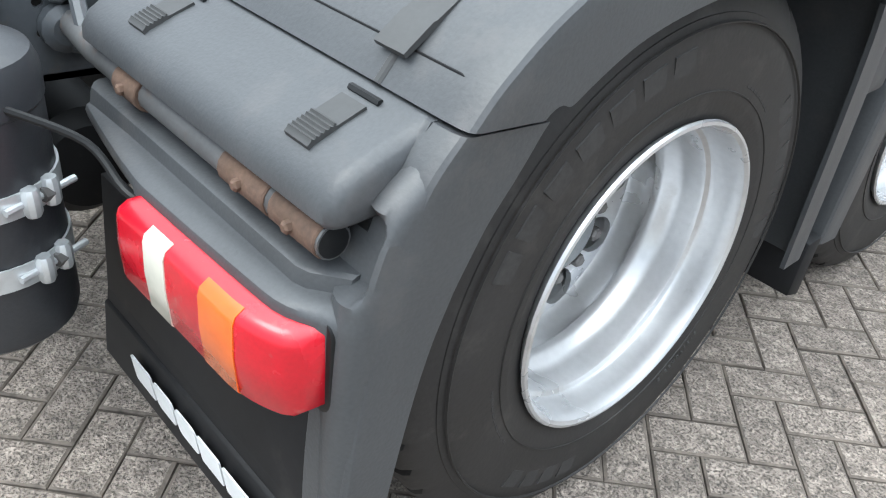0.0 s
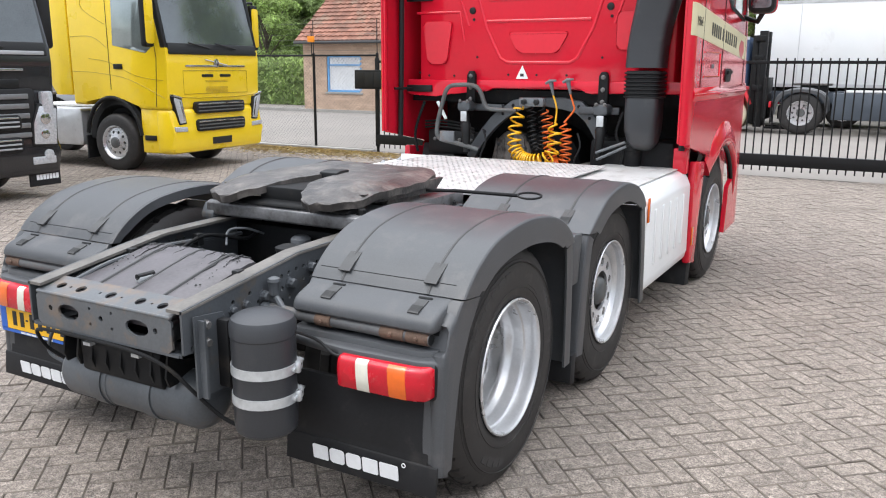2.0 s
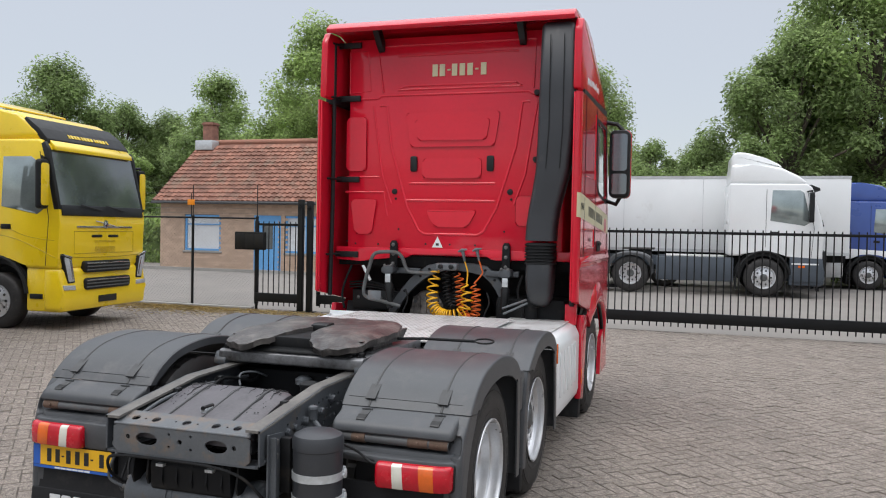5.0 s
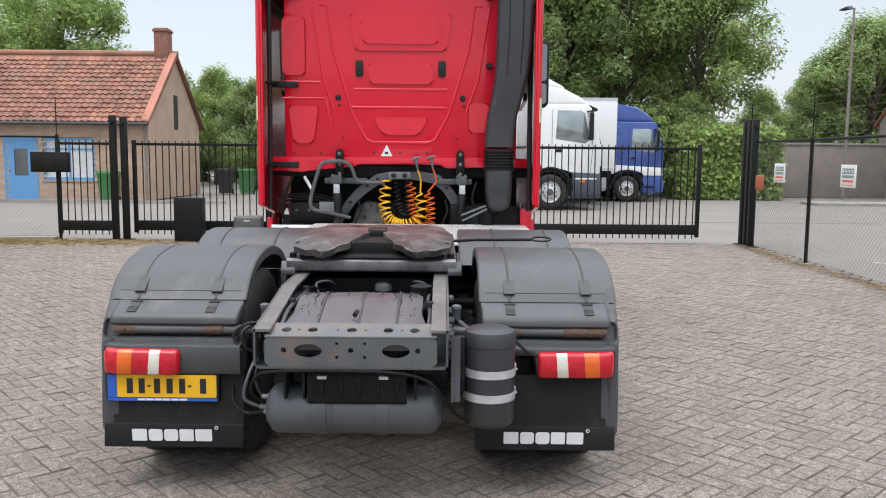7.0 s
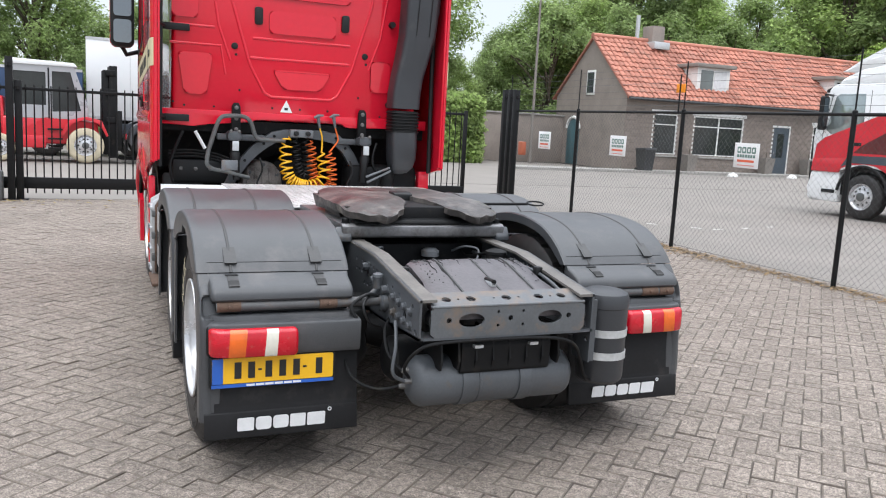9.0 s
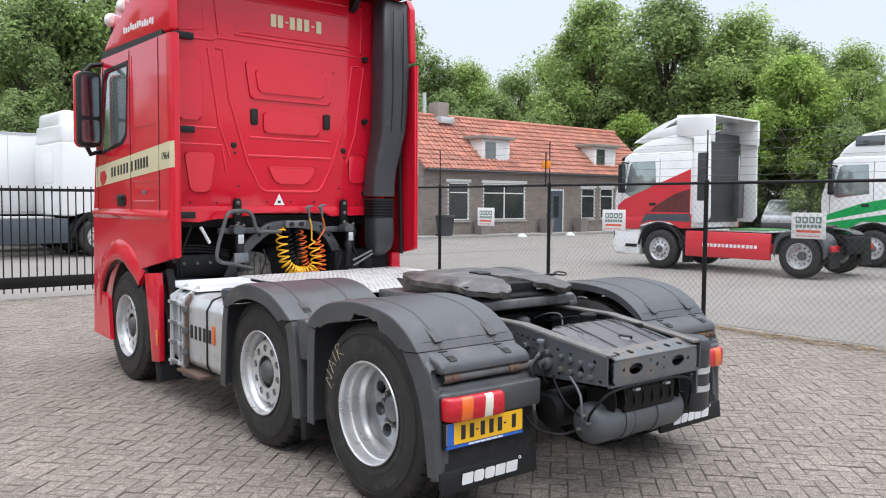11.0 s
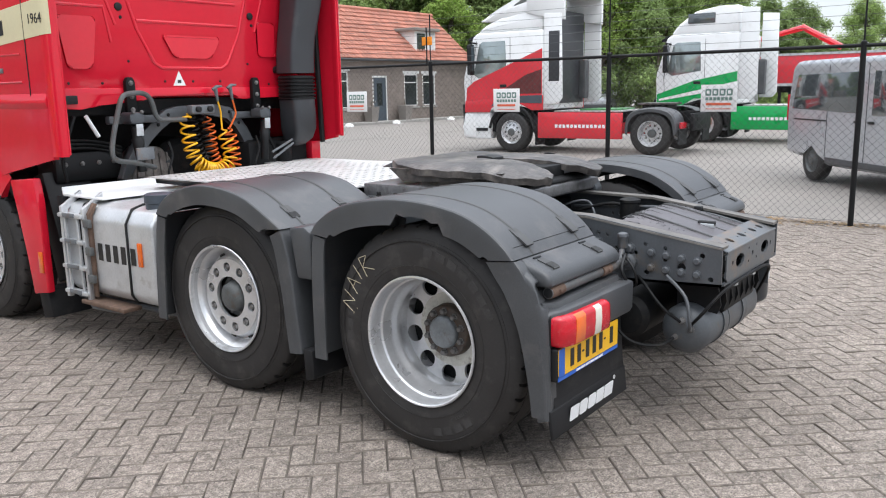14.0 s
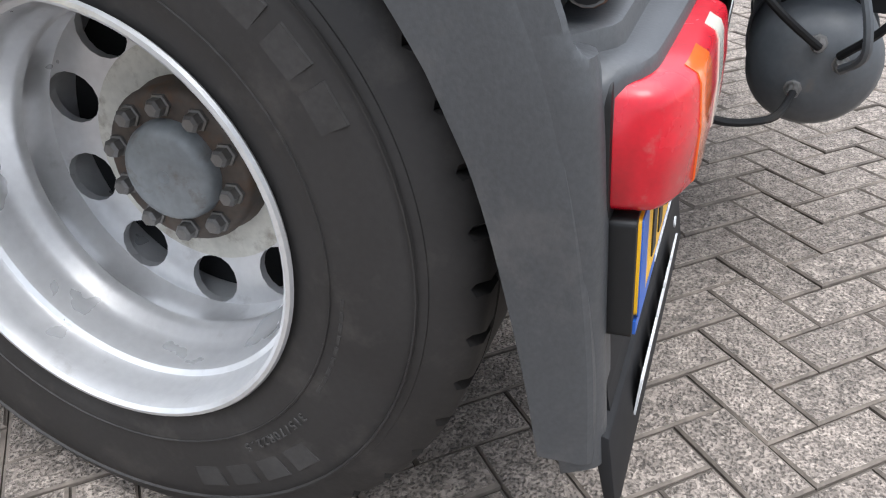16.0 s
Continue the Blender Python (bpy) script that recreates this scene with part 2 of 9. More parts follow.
def paver_mat(name, per_obj, island):
    """Washed concrete: pale grit and dark pores in a warm grey paste, with worn patches."""
    m = mat(name, (0.266, 0.226, 0.193), 0.85, var=0.12, scale=0.9, fine=60, per_obj=per_obj, island=island, fine_var=0.6, dirt=(0.195, 0.160, 0.136), dirt_amt=0.22)
    n, l = m.node_tree.nodes, m.node_tree.links
    b = n["Principled BSDF"]
    base = b.inputs["Base Color"].links[0].from_socket
    geo = n.new("ShaderNodeNewGeometry")
    vor, vor2 = n.new("ShaderNodeTexVoronoi"), n.new("ShaderNodeTexNoise")
    vor.inputs["Scale"].default_value, vor2.inputs["Scale"].default_value = 120, 170
    vor2.inputs["Detail"].default_value = 2
    l.new(geo.outputs["Position"], vor.inputs["Vector"])
    l.new(geo.outputs["Position"], vor2.inputs["Vector"])
    sepc = n.new("ShaderNodeSeparateColor")
    l.new(vor.outputs["Color"], sepc.inputs[0])
    grit = n.new("ShaderNodeMapRange")
    grit.inputs["To Min"].default_value, grit.inputs["To Max"].default_value = 0.66, 1.32
    l.new(sepc.outputs[0], grit.inputs[0])
    pore = n.new("ShaderNodeMapRange")
    pore.inputs["From Min"].default_value, pore.inputs["From Max"].default_value = 0.30, 0.55
    pore.inputs["To Min"].default_value, pore.inputs["To Max"].default_value = 0.38, 1.14
    l.new(vor2.outputs[0], pore.inputs[0])
    mu = n.new("ShaderNodeMath")
    mu.operation = "MULTIPLY"
    l.new(grit.outputs[0], mu.inputs[0])
    l.new(pore.outputs[0], mu.inputs[1])
    mid = n.new("ShaderNodeTexNoise")
    mid.inputs["Scale"].default_value, mid.inputs["Detail"].default_value = 26, 4
    l.new(geo.outputs["Position"], mid.inputs["Vector"])
    mott = n.new("ShaderNodeMapRange")
    mott.inputs["From Min"].default_value, mott.inputs["From Max"].default_value = 0.32, 0.68
    mott.inputs["To Min"].default_value, mott.inputs["To Max"].default_value = 0.70, 1.26
    l.new(mid.outputs[0], mott.inputs[0])
    mu2 = n.new("ShaderNodeMath")
    mu2.operation = "MULTIPLY"
    l.new(mu.outputs[0], mu2.inputs[0])
    l.new(mott.outputs[0], mu2.inputs[1])
    sc = n.new("ShaderNodeVectorMath")
    sc.operation = "SCALE"
    l.new(base, sc.inputs[0])
    l.new(mu2.outputs[0], sc.inputs["Scale"])
    l.new(sc.outputs[0], b.inputs["Base Color"])
    bp = n.new("ShaderNodeBump")
    bp.inputs["Strength"].default_value, bp.inputs["Distance"].default_value = 0.9, 0.005
    l.new(mu.outputs[0], bp.inputs["Height"])
    l.new(bp.outputs[0], b.inputs["Normal"])
    return m


M_PAVER = paver_mat("concrete_paver", 0.0, 0.11)
M_PAVER1 = paver_mat("concrete_paver_piece", 0.11, 0.0)
M_EDGE = mat("dirty_paver_edge", (0.148, 0.124, 0.104), 0.95, var=0.5, scale=9, fine=60)
M_JOINT = mat("joint_sand", (0.064, 0.054, 0.045), 0.95, var=0.3, scale=3, fine=200)
M_ROAD = mat("grey_road", (0.200, 0.182, 0.165), 0.9, var=0.14, scale=0.6, fine=25, bump=0.002, dirt=(0.20, 0.19, 0.17), dirt_amt=0.25)
M_KERB = mat("kerb_concrete", (0.30, 0.29, 0.27), 0.9, var=0.15, scale=2)
M_LITTER = mat("dry_leaf", (0.20, 0.135, 0.07), 0.9, var=0.3, scale=4, island=0.55)
M_LINE = mat("worn_road_paint", (0.50, 0.49, 0.46), 0.8, var=0.3, scale=3, fine=30, dirt=(0.25, 0.24, 0.22), dirt_amt=0.4)
M_STRAW = mat("dry_straw", (0.46, 0.36, 0.17), 0.9, var=0.3, scale=4, island=0.3)
M_BRICKA = mat("pinkish_brick", (0.46, 0.33, 0.245), 0.9, var=0.14, scale=1.2, fine=14, dirt=(0.38, 0.29, 0.22), dirt_amt=0.3)
M_CHIMB = mat("sooty_red_brick", (0.22, 0.105, 0.075), 0.9, var=0.3, scale=5, fine=22)
M_BRICKB = mat("grey_brown_brick", (0.245, 0.21, 0.185), 0.9, var=0.16, scale=1.5, fine=16)
M_TILEA = mat("old_clay_tile", (0.25, 0.115, 0.078), 0.8, var=0.3, scale=0.9, island=0.28, dirt=(0.20, 0.14, 0.10), dirt_amt=0.35)
M_TILEB = mat("orange_clay_tile", (0.39, 0.160, 0.112), 0.8, var=0.18, scale=0.8, island=0.18, dirt=(0.25, 0.15, 0.115), dirt_amt=0.25)
M_WOODW = mat("white_woodwork", (0.72, 0.72, 0.70), 0.5, var=0.06)
M_BLUEW = mat("blue_woodwork", (0.12, 0.33, 0.62), 0.5, var=0.08)
M_TEAL = mat("teal_door_paint", (0.05, 0.12, 0.14), 0.5, var=0.1)
M_DOORG = mat("slate_door_paint", (0.055, 0.072, 0.090), 0.5, var=0.1)
M_BARK = mat("bark", (0.085, 0.068, 0.05), 0.95, var=0.35, scale=5, fine=30, bump=0.01)
M_CURT = mat("lace_curtain", (0.62, 0.63, 0.64), 0.8, var=0.12, scale=8)
M_BOARD = mat("white_board", (0.72, 0.73, 0.73), 0.5, var=0.05)
M_LOGOG = mat("grey_green_print", (0.13, 0.22, 0.19), 0.5, var=0.1)
M_LOGOR = mat("red_print", (0.62, 0.12, 0.06), 0.5, var=0.1)
M_WALLG = mat("grey_wall_board", (0.22, 0.20, 0.18), 0.9, var=0.15, scale=2)
M_CHALK = mat("chalk", (0.42, 0.37, 0.26), 0.9, var=0.2)
M_CREAMT = mat("cream_tyre", (0.52, 0.46, 0.33), 0.8, var=0.15, scale=6)
M_BINGREEN = mat("green_bin_plastic", (0.06, 0.20, 0.07), 0.5, var=0.1)
M_BINGREY = mat("grey_bin_plastic", (0.04, 0.042, 0.045), 0.5, var=0.1)
M_MAROON = mat("dark_maroon_print", (0.10, 0.018, 0.018), 0.35, var=0.4, scale=5, fine=30)
M_GRILLE = mat("dull_silver_grille", (0.22, 0.225, 0.23), 0.4, 0.5, var=0.1, scale=6)
M_CLAY = mat("brick_red_plastic", (0.36, 0.10, 0.05), 0.5, var=0.1)
M_ORANGE = mat("orange_sign", (0.80, 0.26, 0.01), 0.5, var=0.08)


def leaf_mat(name, col, dark):
    m = mat(name, col, 0.6, var=0.35, scale=0.55, fine=6, island=0.45, dirt=dark, dirt_amt=0.3, spec=0.3)
    n, l = m.node_tree.nodes, m.node_tree.links
    b = n["Principled BSDF"]
    tr, mx = n.new("ShaderNodeBsdfTranslucent"), n.new("ShaderNodeMixShader")
    l.new(b.inputs["Base Color"].links[0].from_socket, tr.inputs[0])
    mx.inputs[0].default_value = 0.60
    l.new(b.outputs[0], mx.inputs[1])
    l.new(tr.outputs[0], mx.inputs[2])
    l.new(mx.outputs[0], n["Material Output"].inputs[0])
    return m


M_LEAF = [leaf_mat("leaf_dark", (0.25, 0.33, 0.13), (0.14, 0.205, 0.08)), leaf_mat("leaf_mid", (0.33, 0.43, 0.155), (0.20, 0.28, 0.10)),
          leaf_mat("leaf_bright", (0.36, 0.48, 0.14), (0.22, 0.32, 0.09)), leaf_mat("leaf_deep", (0.30, 0.39, 0.15), (0.18, 0.255, 0.095))]


# ==== mesh helpers ====
def part(name, bm, material, parent=None, label="", smooth=30):
    me = bpy.data.meshes.new(name)
    bmesh.ops.recalc_face_normals(bm, faces=bm.faces[:])
    bm.to_mesh(me)
    bm.free()
    for m in (material if isinstance(material, (list, tuple)) else [material]):
        me.materials.append(m)
    if smooth:
        me.shade_smooth()
        me.set_sharp_from_angle(angle=radians(smooth))
    ob = new(name, me)
    ob.parent = parent
    if label:
        ob["label"] = label
    return ob


def share(name, me, parent, m=None):
    ob = new(name, me)
    ob.parent = parent
    if m is not None:
        ob.matrix_basis = m
    return ob


def thing(name, label, category, m=None, group="", kind=""):
    ob = new(name)
    ob.empty_display_size = 0.2
    if m is not None:
        ob.matrix_basis = m
    return tagged(ob, label, category, group, kind)


def box(bm, x0, x1, y0, y1, z0, z1, bev=0.0, seg=2):
    v = [bm.verts.new((x, y, z)) for x in (x0, x1) for y in (y0, y1) for z in (z0, z1)]
    f = [bm.faces.new([v[i] for i in q]) for q in ((0, 1, 3, 2), (4, 6, 7, 5), (0, 4, 5, 1), (2, 3, 7, 6), (0, 2, 6, 4), (1, 5, 7, 3))]
    if bev:
        bmesh.ops.bevel(bm, geom=list({e for q in f for e in q.edges}), offset=bev, segments=seg, affect="EDGES", profile=0.5)
    return bm


def B(*a, **k):
    return box(bmesh.new(), *a, **k)


AX = {"x": lambda u, v, w: (w, u, v), "y": lambda u, v, w: (u, w, v), "z": lambda u, v, w: (u, v, w)}


def prism(bm, poly, axis, a, b, bev=0.0, seg=2):
    """A polygon in the plane across an axis (x: y,z; y: x,z; z: x,y), pushed from a to b along it."""
    g = AX[axis]
    lo, hi = [bm.verts.new(g(u, v, a)) for u, v in poly], [bm.verts.new(g(u, v, b)) for u, v in poly]
    n = len(poly)
    f = [bm.faces.new(lo), bm.faces.new(hi[::-1])]
    f += [bm.faces.new((lo[i], hi[i], hi[(i + 1) % n], lo[(i + 1) % n])) for i in range(n)]
    if bev:
        bmesh.ops.bevel(bm, geom=list({e for q in f for e in q.edges}), offset=bev, segments=seg, affect="EDGES", profile=0.5)
    return bm


def P(*a, **k):
    return prism(bmesh.new(), *a, **k)


def plate(bm, outline, holes, axis, a, b):
    """A plate with holes: loops in the plane across the axis, pushed from a to b."""
    g = AX[axis]
    edges = []
    for loop in (outline, *holes):
        vs = [bm.verts.new(g(u, v, a)) for u, v in loop]
        edges += [bm.edges.new((vs[i], vs[(i + 1) % len(vs)])) for i in range(len(vs))]
    r = bmesh.ops.triangle_fill(bm, use_beauty=True, edges=edges)
    fs = [q for q in r["geom"] if isinstance(q, bmesh.types.BMFace)]
    ex = bmesh.ops.extrude_face_region(bm, geom=fs)
    d = Vector(g(0, 0, b)) - Vector(g(0, 0, a))
    bmesh.ops.translate(bm, vec=d, verts=[q for q in ex["geom"] if isinstance(q, bmesh.types.BMVert)])
    return bm


def ring(cu, cv, r, n=14, r2=None, ph=0.0):
    return [(cu + r * math.cos(2 * math.pi * i / n + ph), cv + (r2 or r) * math.sin(2 * math.pi * i / n + ph)) for i in range(n)]


def rrect(u0, u1, v0, v1, r, n=4):
    out = []
    for cu, cv, a in ((u1 - r, v1 - r, 0), (u0 + r, v1 - r, 90), (u0 + r, v0 + r, 180), (u1 - r, v0 + r, 270)):
        out += [(cu + r * math.cos(radians(a + 90 * i / n)), cv + r * math.sin(radians(a + 90 * i / n))) for i in range(n + 1)]
    return out


def tube(bm, pts, r, n=8, caps=True):
    pts = [Vector(p) for p in pts]
    rs = r if isinstance(r, (list, tuple)) else [r] * len(pts)
    rings, side = [], None
    for i, p in enumerate(pts):
        d = (pts[min(i + 1, len(pts) - 1)] - pts[max(i - 1, 0)]).normalized()
        if side is None:
            side = d.cross(Vector((0, 0, 1)) if abs(d.z) < 0.9 else Vector((1, 0, 0))).normalized()
        side = (side - d * side.dot(d)).normalized()
        up = d.cross(side)
        rings.append([bm.verts.new(p + rs[i] * (math.cos(2 * math.pi * k / n) * side + math.sin(2 * math.pi * k / n) * up)) for k in range(n)])
    for a, b in zip(rings, rings[1:]):
        for k in range(n):
            bm.faces.new((a[k], a[(k + 1) % n], b[(k + 1) % n], b[k]))
    if caps:
        bm.faces.new(rings[0][::-1])
        bm.faces.new(rings[-1])
    return bm


def T(*a, **k):
    return tube(bmesh.new(), *a, **k)


def smooth_path(pts, k=6):
    """A rounded line through the points."""
    pts = [Vector(p) for p in pts]
    p = [pts[0]] + pts + [pts[-1]]
    out = []
    for i in range(1, len(p) - 2):
        for j in range(k):
            t = j / k
            out.append(0.5 * (2 * p[i] + (p[i + 1] - p[i - 1]) * t + (2 * p[i - 1] - 5 * p[i] + 4 * p[i + 1] - p[i + 2]) * t * t
                              + (3 * p[i] - p[i - 1] - 3 * p[i + 1] + p[i + 2]) * t ** 3))
    return out + [pts[-1]]


def lathe(bm, prof, c, axis="x", n=48, s=1.0, closed=False):
    """A profile of (along the axis, radius) turned round an axis through c; s: the sign along the axis."""
    rings = []
    for a, r in prof:
        row = []
        for k in range(n):
            u, v = r * math.cos(2 * math.pi * k / n), r * math.sin(2 * math.pi * k / n)
            o = {"x": (s * a, u, v), "y": (u, s * a, v), "z": (u, v, s * a)}[axis]
            row.append(bm.verts.new(Vector(c) + Vector(o)))
        rings.append(row)
    pairs = list(zip(rings, rings[1:])) + ([(rings[-1], rings[0])] if closed else [])
    for a, b in pairs:
        for k in range(n):
            bm.faces.new((a[k], a[(k + 1) % n], b[(k + 1) % n], b[k]))
    if not closed:
        for row in (rings[0], rings[-1]):
            bm.faces.new(row)
    return bm


def L(*a, **k):
    return lathe(bmesh.new(), *a, **k)


def loft(bm, sections, caps=True):
    rows = [[bm.verts.new(p) for p in s] for s in sections]
    n = len(rows[0])
    for a, b in zip(rows, rows[1:]):
        for k in range(n):
            bm.faces.new((a[k], a[(k + 1) % n], b[(k + 1) % n], b[k]))
    if caps:
        bm.faces.new(rows[0][::-1])
        bm.faces.new(rows[-1])
    return bm


def bars(bm, n, u0, u1, v0, v1, axis, a, b, gap=0.25, heights=None):
    """A row of n plain bars in place of writing."""
    w = (u1 - u0) / n
    for i in range(n):
        h = heights[i % len(heights)] if heights else 1.0
        prism(bm, [(u0 + i * w, v0), (u0 + (i + 1 - gap) * w, v0), (u0 + (i + 1 - gap) * w, v0 + (v1 - v0) * h), (u0 + i * w, v0 + (v1 - v0) * h)], axis, a, b)
    return bm


# ==== ground ====
def flat(name, x0, x1, y0, y1, z, material, label, depth=0.06):
    return tagged(part(name, B(x0, x1, y0, y1, z - depth, z), material), label, name.split("_")[0], kind="structure")


def ground_sheet():
    bm = bmesh.new()
    box(bm, -600, 600, -600, 600, -0.5, -0.032)
    return tagged(part("ground", bm, M_ROAD), "wide grey asphalt and concrete ground around the yard", "ground", kind="structure")


ground_sheet()
flat("yard_bed", -13.5, 6.25, -13, 11.35, -0.0075, M_JOINT, "dark sandy bed under the concrete pavers", 0.018)

# ==== red tractor unit ====
truck = thing("tractor_truck", "red three-axle tractor unit with dark grey mudguards parked on pavers", "truck")


def tyre(parent, c, s, r=0.507, w=0.30, lugs=True, n=360, material=None):
    """A tyre whose outer sidewall is at c, going inwards; s: the side that it faces."""
    bm = bmesh.new()
    prof = [(-0.012, 0.276), (-0.004, 0.290), (0.000, 0.302), (0.003, 0.318), (0.0045, 0.322), (0.004, 0.345), (0.005, 0.385), (0.002, 0.425), (-0.004, 0.450), (-0.006, 0.4505), (-0.012, 0.470), (-0.021, 0.487), (-0.028, 0.4965),
            (-0.036, r - 0.003), (-0.050, r), (-0.080, r), (-0.081, r - 0.013), (-0.090, r - 0.013), (-0.091, r), (-w / 2, r), (-w + 0.091, r), (-w + 0.090, r - 0.013), (-w + 0.081, r - 0.013), (-w + 0.080, r),
            (-w + 0.036, r - 0.003), (-w + 0.021, 0.487), (-w + 0.004, 0.43), (-w, 0.34), (-w + 0.02, 0.276)]
    rows = []
    for i, (a, q) in enumerate(prof):
        row = []
        for k in range(n):
            q2, a2 = q, a
            if lugs and k % 8 == 0 and (12 <= i <= 15 or 23 <= i <= 24):
                q2 = q - (0.016 if 13 <= i <= 15 or i == 23 else 0.006)
            t = 2 * math.pi * (k + (2.0 if i > 18 else 0) + (0.6 if i in (14, 15) else 0)) / n
            row.append(bm.verts.new((c[0] + s * a2, c[1] + q2 * math.cos(t), c[2] + q2 * math.sin(t))))
        rows.append(row)
    for a, b in zip(rows, rows[1:]):
        for k in range(n):
            bm.faces.new((a[k], a[(k + 1) % n], b[(k + 1) % n], b[k]))
    for q in (0.333, 0.437):
        lathe(bm, [(0.0025, q), (0.0062, q + 0.0012), (0.0062, q + 0.003), (0.0025, q + 0.0042)], c, "x", 72, s, closed=True)
    return part("tyre", bm, material or M_TYRE, parent, smooth=32)


def disc_with_holes(bm, c, s, x, r_out, r_in, hole_ring, hole_r, count, thick=0.012, dish=0.0, n=64, ph=0.0):
    holes = [ring(hole_ring * math.cos(2 * math.pi * i / count + ph), hole_ring * math.sin(2 * math.pi * i / count + ph), hole_r, 16) for i in range(count)]
    start = len(bm.verts)
    plate(bm, ring(0, 0, r_out, n), [*holes, ring(0, 0, r_in, 32)], "x", 0, -thick)
    bm.verts.ensure_lookup_table()
    for v in list(bm.verts)[start:]:
        d = math.hypot(v.co.y, v.co.z)
        v.co.x += dish * (1 - min(1, max(0, (d - r_in) / (r_out - r_in)))) ** 1.3
        v.co = Vector((c[0] + s * (x + v.co.x), c[1] + v.co.y, c[2] + v.co.z))
    return bm


def nuts(parent, c, s, x, r, count, size=0.016, tall=0.03):
    me = None
    for i in range(count):
        t = 2 * math.pi * (i + 0.5) / count
        if me is None:
            bm = bmesh.new()
            lathe(bm, [(0, size * 1.25), (0.006, size * 1.25), (0.007, size), (tall * 0.8, size), (tall, size * 0.7)], (0, 0, 0), "x", 6, s)
            ob = part("wheel_nut", bm, M_NUT, parent, smooth=0)
            me = ob.data
        else:
            ob = share("wheel_nut", me, parent)
        ob.location = (c[0] + s * x, c[1] + r * math.cos(t), c[2] + r * math.sin(t))


def drive_wheel(y, s):
    """Twin wheels with a deep outer rim."""
    w = thing("x", "", "")
    w.name, w.parent = "drive_wheel", truck
    w["label"] = "twin drive wheel with a deep silver rim"
    c = (s * 1.215, y - 0.017, 0.504)
    tyre(w, c, s)
    tyre(w, (s * 0.875, c[1], c[2]), s, n=160)
    bm = bmesh.new()
    lathe(bm, [(a, 0.957 * q) for a, q in [(-0.012, 0.288), (-0.004, 0.298), (0.004, 0.303), (0.009, 0.3005), (0.010, 0.295), (0.005, 0.2895), (-0.006, 0.2865), (-0.020, 0.2855), (-0.050, 0.2845), (-0.058, 0.2815), (-0.064, 0.2745), (-0.072, 0.2725),
               (-0.105, 0.2705), (-0.122, 0.2655), (-0.138, 0.2555), (-0.150, 0.2520), (-0.158, 0.2520), (-0.162, 0.2560), (-0.163, 0.2665), (-0.172, 0.2700), (-0.205, 0.2700), (-0.222, 0.262), (-0.30, 0.27), (-0.30, 0.285)]], c, "x", 80, s, closed=True)
    part("rim", bm, M_RIM, w, "silver deep-dish steel rim", smooth=28)
    bm = disc_with_holes(bmesh.new(), c, s, -0.222, 0.256, 0.168, 0.212, 0.0405, 10, 0.014, dish=-0.012, ph=radians(-14) if s < 0 else radians(8))
    part("wheel_disc", bm, M_RIM, w, "silver wheel disc with ten round holes", smooth=50)
    bm = L([(-0.232, 0.172), (-0.236, 0.168), (-0.258, 0.166), (-0.272, 0.172), (-0.276, 0.180), (-0.278, 0.135), (-0.30, 0.13)], c, "x", 48, s)
    part("mounting_face", bm, M_FACE, w, "cream mounting face round the hub", smooth=40)
    nuts(w, c, s, -0.278, 0.153, 10, 0.0125, 0.034)
    bm = L([(-0.30, 0.135), (-0.262, 0.128), (-0.208, 0.117), (-0.194, 0.118), (-0.188, 0.114), (-0.184, 0.108), (-0.182, 0.075), (-0.19, 0.07)], c, "x", 40, s)
    hb = part("hub", bm, M_HUBRUST, w, "brown weathered axle hub", smooth=40)
    part("hub_cap", L([(-0.184, 0.0755), (-0.168, 0.073), (-0.159, 0.068), (-0.154, 0.058), (-0.152, 0.010), (-0.1545, 0.007), (-0.1545, 0.001)], c, "x", 40, s), M_CAP, hb, "blue-grey painted hub cap", smooth=40)
    # dark ring added behind the disc to black out its holes
    part("hole_backing", L([(-0.285, 0.165), (-0.285, 0.258), (-0.30, 0.262), (-0.30, 0.165)], c, "x", 40, s, closed=True), M_CHDARK, w)
    nuts(w, c, s, -0.184, 0.0945, 10, 0.0135, 0.025)
    return w


